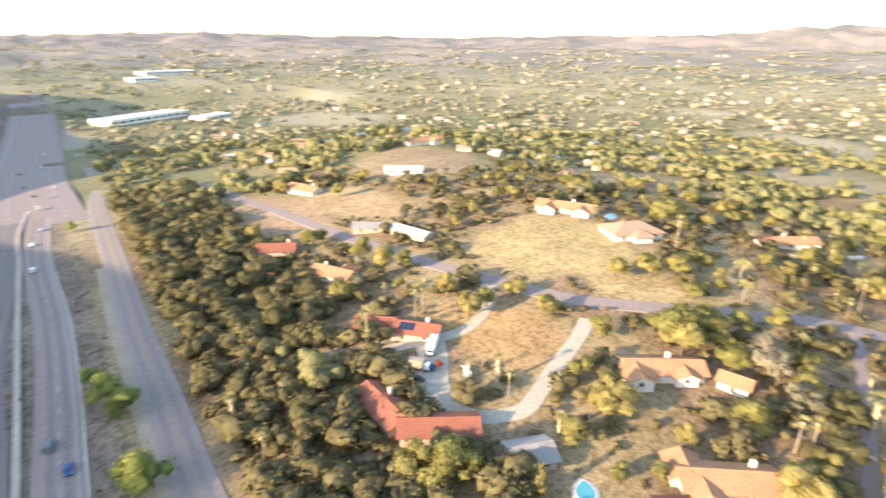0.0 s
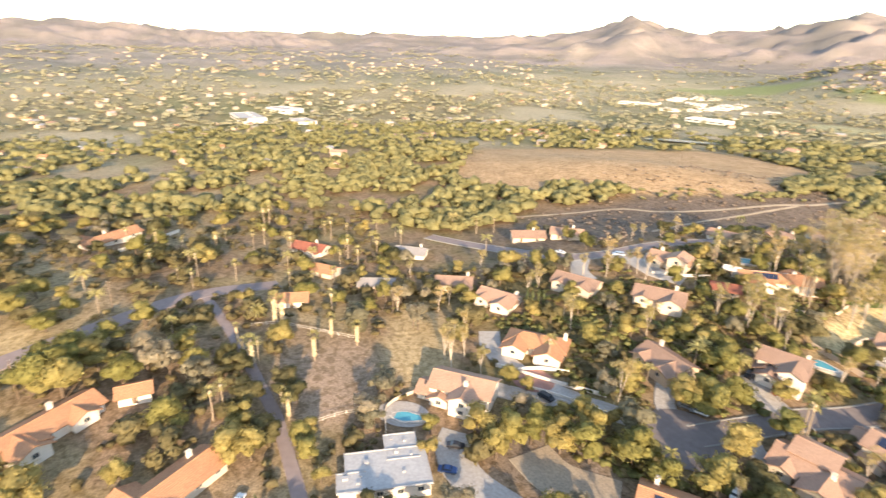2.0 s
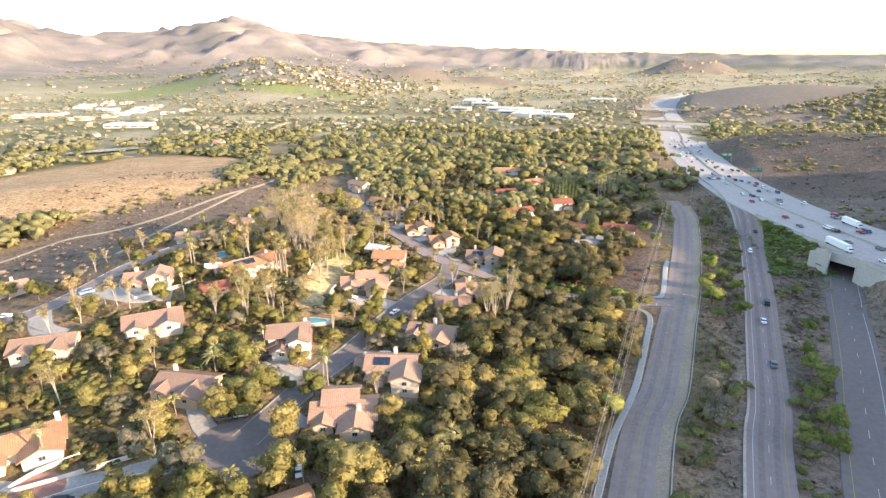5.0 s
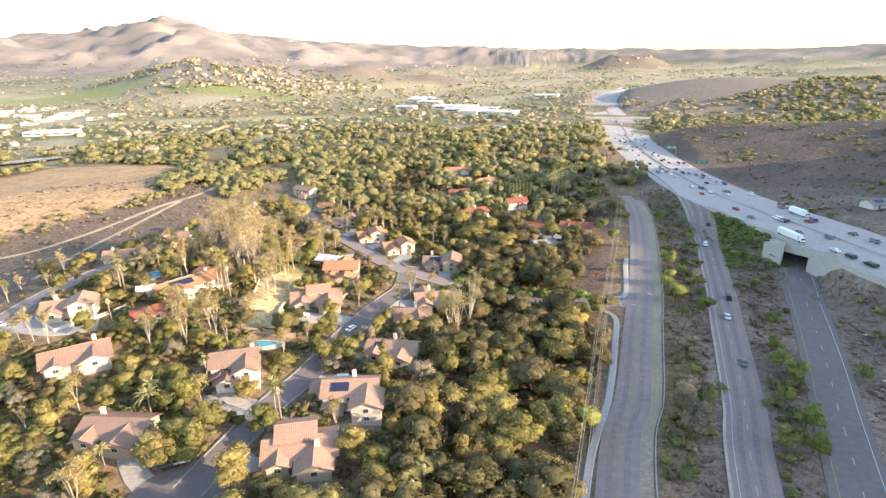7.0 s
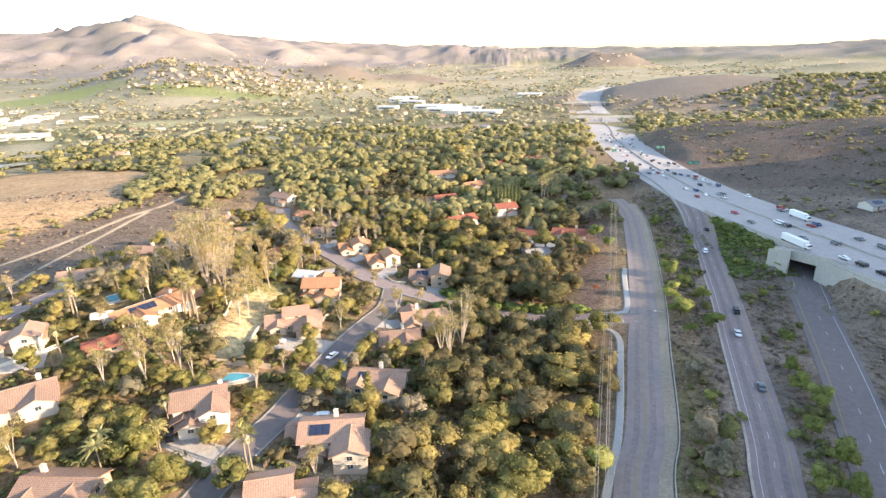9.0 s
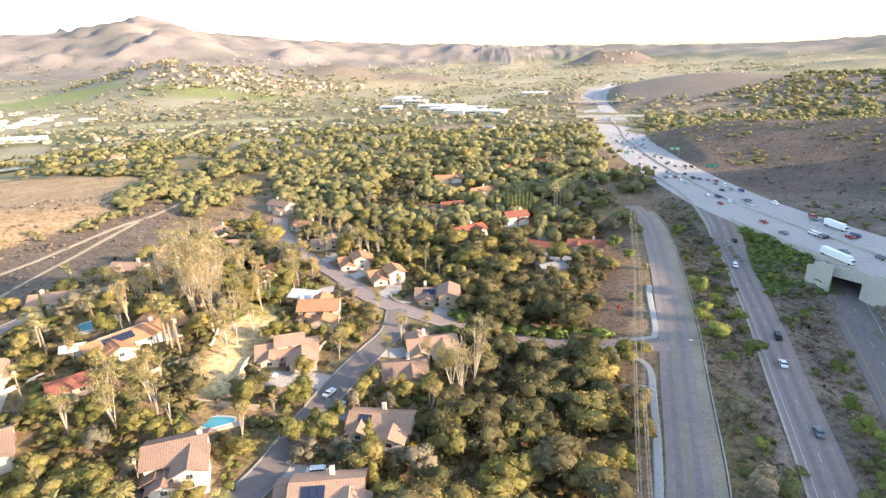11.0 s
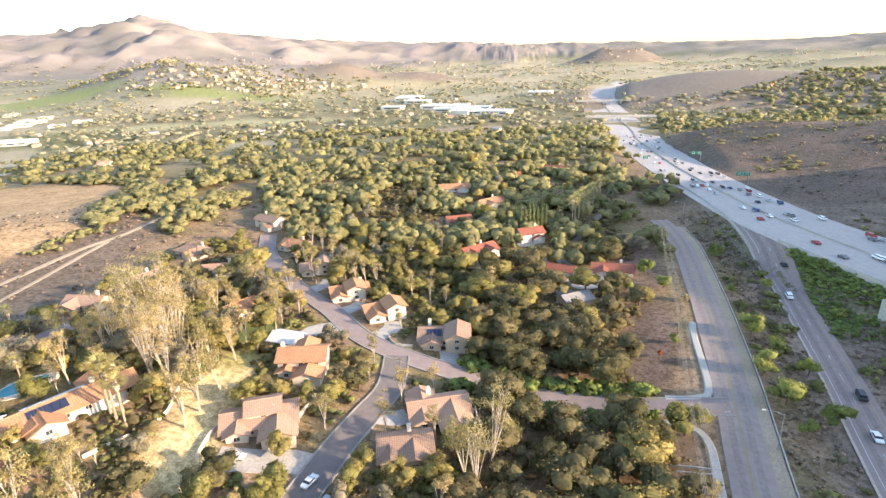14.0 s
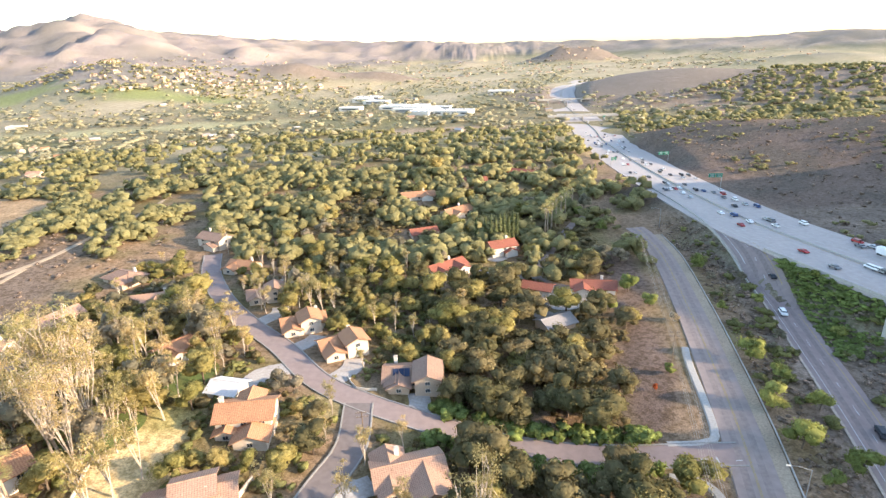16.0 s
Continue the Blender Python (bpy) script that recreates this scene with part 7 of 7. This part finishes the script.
rng = random.Random(90)
verts, faces, slots = [], [], []
made = 0
while made < 1400:
    if made < 700:
        d, a = rng.uniform(420, 2800), rng.uniform(radians(58), radians(165))
    elif made < 860:  # terraces on the hill
        k, v = rng.randrange(4), rng.uniform(-1, 1)
        x, y = ((-1090 + 400 * v, 1680 + 60 * v), (-960 + 430 * v, 1790 - 20 * v), (-820 + 400 * v, 1850 - 40 * v), (-1000 + 320 * v, 1610 + 20 * v))[k]
        x, y = x + rng.gauss(0, 16), y + rng.gauss(0, 18)
        d = 0
    elif made < 1250:
        d, a = rng.uniform(2400, 4000), rng.uniform(radians(-30), radians(35))
    else:
        d, a = rng.uniform(600, 2600), rng.uniform(radians(-28), radians(60))
    if d:
        x, y = -40 - d * math.sin(a), 110 + d * math.cos(a)
    if not free(x, y) or bare(x, y) > 0.15 or mountains(x, y) > 130:
        continue
    made += 1
    l, w, h, t = rng.uniform(9, 15), rng.uniform(6.5, 8.5), rng.uniform(2.8, 4.6), rng.uniform(0, math.pi)
    c, s, z = math.cos(t), math.sin(t), ground(x, y)
    at = lambda u, v, q: (x + u * c - v * s, y + u * s + v * c, z + q)
    j = len(verts)
    for q in (-3, h):
        verts += [at(-l / 2, -w / 2, q), at(l / 2, -w / 2, q), at(l / 2, w / 2, q), at(-l / 2, w / 2, q)]
    verts += [at(-l / 2, 0, h + w * 0.22), at(l / 2, 0, h + w * 0.22)]
    o = 0.6
    verts += [at(-l / 2 - o, -w / 2 - o, h - 0.1), at(l / 2 + o, -w / 2 - o, h - 0.1), at(l / 2 + o, w / 2 + o, h - 0.1), at(-l / 2 - o, w / 2 + o, h - 0.1), at(-l / 2 - o, 0, h + w * 0.22 + 0.25), at(l / 2 + o, 0, h + w * 0.22 + 0.25)]
    faces += [(j, j + 1, j + 5, j + 4), (j + 2, j + 3, j + 7, j + 6), (j + 1, j + 2, j + 6, j + 9, j + 5), (j + 3, j, j + 4, j + 8, j + 7), (j + 10, j + 11, j + 15, j + 14), (j + 12, j + 13, j + 14, j + 15)]
    k = rng.choice((1, 1, 2, 3, 3, 4))
    slots += [0, 0, 0, 0, k, k]
me = mesh_of("far_suburb", verts, faces, [M_stucco_tan, M_roof_pink, M_roof_orange, M_roof_pale, M_roof_grey])
me.polygons.foreach_set("material_index", slots)
tagged(new("far_suburb", me), "scattered pale houses of the far suburbs", "houses", kind="stuff")


# ---- trees that fill the gardens and woods ----
def scatter(seed, count, area, gap, choose):
    """Trees at random in a region: area(x, y) says how likely one is, choose(rng) gives kind and height."""
    rng, made, tries = random.Random(seed), 0, 0
    (x0, x1, y0, y1), dens = area
    while made < count and tries < count * 60:
        tries += 1
        x, y = rng.uniform(x0, x1), rng.uniform(y0, y1)
        if rng.random() > dens(x, y) or not free(x, y):
            continue
        if any(abs(x - a) < gap and abs(y - b) < gap and math.hypot(x - a, y - b) < gap for a, b in PLANTED):
            continue
        what, h = choose(rng)
        plant(what, x, y, h)
        made += 1


def front_x(y):
    return interp(y, [(b, a) for a, b in front])[0]


def creek(x, y):
    w = front_x(y)
    if any(bump(x, y, fx, fy, a, b, turn) > 0.45 for (fx, fy), a, b, turn, col in FIELDS[11:14]):
        return 0.0
    left = interp(y, [(-420, -60), (-120, -36), (-60, -52), (0, -60), (60, -48), (100, -50), (150, -42), (200, -36), (230, -40), (260, -42), (330, -60)])[0] if y > -60 else w - 42
    return 1.0 if left < x < w - 10.5 - 13 * bump(x, y, w, 262, 25, 40) - 5 * bump(x, y, w, 112, 20, 16) else 0.0


scatter(1, 205, ((-75, 30, -60, 340), creek), 4.4, lambda r: (r.choice(("oak", "oak", "oak", "oak", "bigwide")), r.uniform(7.5, 11.5)))
scatter(2, 20, ((-110, 0, -330, -60), creek), 5.4, lambda r: ("oak", r.uniform(6.5, 10)))


def gardens(x, y):
    if not (-215 < x < -36 and 40 < y < 345):
        return 0.0
    if any(bump(x, y, FIELDS[k][0][0], FIELDS[k][0][1], *FIELDS[k][1:4]) > 0.4 for k in (6, 7, 8)) or x < -195 + 0.1 * y - 20:
        return 0.0
    return 0.9


scatter(3, 350, ((-215, -36, 40, 345), gardens), 4.1, lambda r: (r.choice(("broad", "broad", "euc", "euc", "oak", "bigwide", "scrub", "broad")), r.uniform(5, 9)))
scatter(4, 80, ((-165, -100, 190, 330), lambda x, y: 1.0 if near_line(x, y, -140, 205, -118, 300) < 22 else 0.0), 4.0, lambda r: (r.choice(("euc", "euc", "scrub", "broad")), r.uniform(7, 13)))
scatter(5, 90, ((-215, -36, 40, 345), gardens), 2.6, lambda r: ("shrub", r.uniform(1.2, 3.0)))


def old_gardens(x, y):
    for (fx, fy), a, b, turn, col in FIELDS:
        if bump(x, y, fx, fy, a, b, turn) > 0.3:
            return 0.0
    return 1.0 if x < front_x(y) - 40 else 0.0


scatter(6, 140, ((-330, -70, -330, 70), old_gardens), 6.2, lambda r: (r.choice(("broad", "oak", "bigwide", "scrub", "broad", "bigwide")), r.uniform(5.5, 9.5)))
scatter(7, 36, ((-280, -150, -60, 130), old_gardens), 7, lambda r: (r.choice(("fan", "fan", "queen")), r.uniform(6, 11)))
scatter(9, 52, ((-135, 45, 335, 480), lambda x, y: 1.0 if x < front_x(y) - 8 else 0.0), 6, lambda r: (r.choice(("bigwide", "broad", "oak", "bigwide", "scrub")), r.uniform(6, 10)))
scatter(8, 40, ((35, 120, 100, 330), lambda x, y: 0.6), 7, lambda r: (r.choice(("pepper", "scrub")), r.uniform(2.5, 5)))


def clumps(name, seed, places, n_leaf, mat, label, category, leaf=0.17, lobes=4, level=1):
    """Far trees and brush as one body of foliage masses; places are (x, y, height, spread)."""
    rng = np.random.default_rng(seed)
    sets = [crown_arrays(rng, lobes_for(rng, lobes, 0.5, 0.35, 0.74, 0.36), n_leaf, leaf, 0.24, level, 0.3) for _ in range(9)]
    pts, tris, outs, at = [], [], [], 0
    for x, y, h, w in places:
        v, f, o = sets[rng.integers(9)]
        a = rng.uniform(0, math.tau)
        c, s = math.cos(a), math.sin(a)
        pts.append(np.stack([(v[:, 0] * c - v[:, 1] * s) * w + x, (v[:, 0] * s + v[:, 1] * c) * w + y, v[:, 2] * h + ground(x, y) - 0.2], 1))
        outs.append(np.stack([o[:, 0] * c - o[:, 1] * s, o[:, 0] * s + o[:, 1] * c, o[:, 2]], 1))
        tris.append(f + at)
        at += len(v)
    me = soft_mesh(name, np.concatenate(pts), np.concatenate(tris), np.concatenate(outs), mat)
    return tagged(new(name, me), label, category, kind="stuff")


def ring(rng, count, near, far, power, high, wide, test):
    """Random places between two distances on the open side of the suburb."""
    out = []
    while len(out) < count:
        d, a = near + (far - near) * rng.random() ** power, rng.uniform(radians(-26), radians(174))
        x, y = -40 - d * math.sin(a), 110 + d * math.cos(a)
        if not free(x, y) or rng.random() < bare(x, y) or test(x, y):
            continue
        h = rng.uniform(*high)
        out.append((x, y, h, h * rng.uniform(*wide)))
    return out


rng = random.Random(77)
by_road = lambda x, y: (x > front_x(y) - 6 and -1000 < y < 430) or (-330 < x < -70 and -330 < y < 70) or (-215 < x < -36 and 40 < y < 345)
thinned = lambda x, y: by_road(x, y) or hash_noise(x, y, 42, 2.9) > 0.14
clumps("near_woods", 5, ring(rng, 2100, 225, 480, 1.0, (4, 11.5), (0.75, 1.3), thinned), 52, M_woods, "woods and garden trees of the river plain", "trees", 0.1)
clumps("valley_woods", 4, ring(rng, 3700, 470, 850, 1.0, (4, 13), (0.65, 1.15), thinned), 20, M_woods, "tall woods of the valley floor", "trees", 0.13, 3)
clumps("distant_woods", 8, ring(rng, 6200, 800, 2000, 1.1, (5, 12), (1.1, 2.1), by_road), 8, M_woods_hazy, "woods across the far river plain", "trees", 0.16, 2)
clumps("far_tree_belt", 6, ring(rng, 3300, 1900, 3800, 1.0, (6, 11), (1.6, 3.2), lambda x, y: mountains(x, y) > 125 or hash_noise(x, y, 240, 6.6) < -0.05), 6, M_woods_hazy, "belts of trees far out on the plain", "trees", 0.18, 2)
places = []
while len(places) < 7200:
    k = rng.random()
    if k < 0.8:
        y = rng.uniform(60, 400) if k < 0.6 else rng.uniform(-330, 60)
        x = rng.uniform(front_x(y) + 10, 175 if y < 150 else 125)
    elif k < 0.86:
        x, y = rng.uniform(-330, -190), rng.uniform(150, 420)
    else:
        x, y = rng.uniform(150, 420), rng.uniform(240, 800)
    if not free(x, y):
        continue
    h = rng.uniform(0.5, 1.5) * (1 if k < 0.8 else 1.6)
    places.append((x, y, h, h * rng.uniform(1.2, 2.2)))
clumps("roadside_brush", 7, places, 10, M_brush, "dry brown brush on verges and hillsides", "brush", 0.2, 1)
places = []
while len(places) < 4300:
    x, y = rng.uniform(-320, 30), rng.uniform(-330, 480)
    here = creek(x, y) or (y > 335 and -135 < x < front_x(y) - 8) or gardens(x, y) * 0.8 or (old_gardens(x, y) * 0.35 if -330 < x < -70 and y < 70 else 0)
    if not free(x, y) or rng.random() > here:
        continue
    h = rng.uniform(1.4, 3.8)
    places.append((x, y, h, h * rng.uniform(1.1, 1.9)))
clumps("undergrowth", 9, places, 24, M_under, "tangled undergrowth and hedges between the trees", "undergrowth", 0.14, 2)
places = []
while len(places) < 420:
    y = rng.uniform(-420, -50)
    x = front_x(y) - rng.uniform(9, 62)
    if free(x, y):
        h = rng.uniform(5.5, 9)
        places.append((x, y, h, h * rng.uniform(0.9, 1.3)))
while len(places) < 600:
    x, y = rng.uniform(-330, -75), rng.uniform(-330, 60)
    if free(x, y) and old_gardens(x, y):
        h = rng.uniform(4.5, 8)
        places.append((x, y, h, h * rng.uniform(0.9, 1.3)))
clumps("oak_thicket", 11, places, 150, M_oak, "dense oak thicket beside the frontage road", "trees", 0.1, 5)
places = []
while len(places) < 420:
    y = rng.uniform(262, 400)
    a, b = interp(y, SLIP_X)[0] + 6.5, fw_edge(y)[0] - 1
    if b - a < 1:
        continue
    x = rng.uniform(a, b)
    h = rng.uniform(0.7, 1.9)
    places.append((x, y, h, h * rng.uniform(1.6, 2.6)))
clumps("ivy_bank", 12, places, 46, M_ivy, "green ivy covering the bank below the freeway", "ivy", 0.13, 3)
places = []
while len(places) < 900:
    x, y = rng.uniform(200, 900), rng.uniform(850, 1600)
    if free(x, y) and bump(x, y, 560, 1150, 420, 420) > 0.25 and (rng.random() > bare(x, y)) and (y < 1120 - 0.15 * x or x > 420):
        h = rng.uniform(7, 12)
        places.append((x, y, h, h * rng.uniform(0.9, 1.5)))
places += [(x, y, h, h * rng.uniform(1.0, 1.6)) for x, y, h in [(rng.uniform(-1500, -480), rng.uniform(1560, 1960), rng.uniform(5, 9)) for _ in range(620)] if rng.random() > bare(x, y)]
clumps("hillside_woods", 13, places, 12, M_woods, "dark trees on the shaded hillside", "trees", 0.13)

places = []
for k in range(150):
    x = rng.uniform(-42, 14)
    y = interp(x, [(b, c) for b, c in side[::-1]])[0] + rng.choice((rng.uniform(5.6, 7.6), rng.uniform(-8.0, -5.6)))
    h = rng.uniform(2.4, 4.2)
    places.append((x, y, h, h * rng.uniform(1.0, 1.5)))
clumps("street_hedge", 15, places, 70, M_ivy, "dense green hedge beside the residential street", "hedge", 0.11)

places = []
for ax, ay, bx, by, count in ((-372, 156, -345, 180, 8), (-330, 205, -290, 250, 8), (-284, 256, -258, 306, 12), (-254, 306, -246, 345, 24), (-252, 350, -282, 405, 50), (-284, 405, -312, 480, 70), (-312, 486, -420, 512, 60)):
    for k in range(count):
        u = rng.random()
        h = rng.uniform(3, 6.5) * (1.35 if ay > 310 else 0.7)
        places.append((ax + (bx - ax) * u + rng.gauss(0, 4), ay + (by - ay) * u + rng.gauss(0, 4), h, h * rng.uniform(1.0, 1.5)))
clumps("field_edge_scrub", 16, places, 44, M_woods, "scrubby trees along the edge of the brown field", "trees", 0.1)

places = []
while len(places) < 2300:
    x, y = rng.uniform(-175, -36), rng.uniform(70, 330)
    if free(x, y) and gardens(x, y):
        h = rng.uniform(0.8, 2.6)
        places.append((x, y, h, h * rng.uniform(1.2, 2.2)))
clumps("garden_shrubs", 17, places, 22, M_garden, "mixed green garden shrubs and hedges", "shrubs", 0.15, 2)
places = []
while len(places) < 110:
    y = rng.uniform(110, 390)
    a, b = front_x(y) + 11, interp(y, SLIP_X)[0] - 7
    if rng.random() < 0.35:
        a, b = interp(y, SLIP_X)[0] + 7, min(interp(y, UNDERPASS)[0] - 9, fw_edge(y)[0] - 3)
    if b - a < 2 or hash_noise(a * 3, y, 26, 4.4) < -0.1:
        continue
    h = rng.uniform(1.2, 3.6)
    places.append((rng.uniform(a, b), y, h, h * rng.uniform(1.1, 1.6)))
clumps("verge_bushes", 18, places, 50, M_garden, "rounded green bushes on the verges", "bushes", 0.12)
places = []
while len(places) < 700:
    x, y = rng.uniform(150, 460), rng.uniform(300, 820)
    if free(x, y) and hash_noise(x, y, 60, 6.1) > 0.0:
        h = rng.uniform(1.5, 4.5)
        places.append((x, y, h, h * rng.uniform(1.3, 2.4)))
clumps("hill_scrub", 19, places, 14, M_woods, "olive scrub on the brown hill beyond the freeway", "scrub", 0.14, 2)
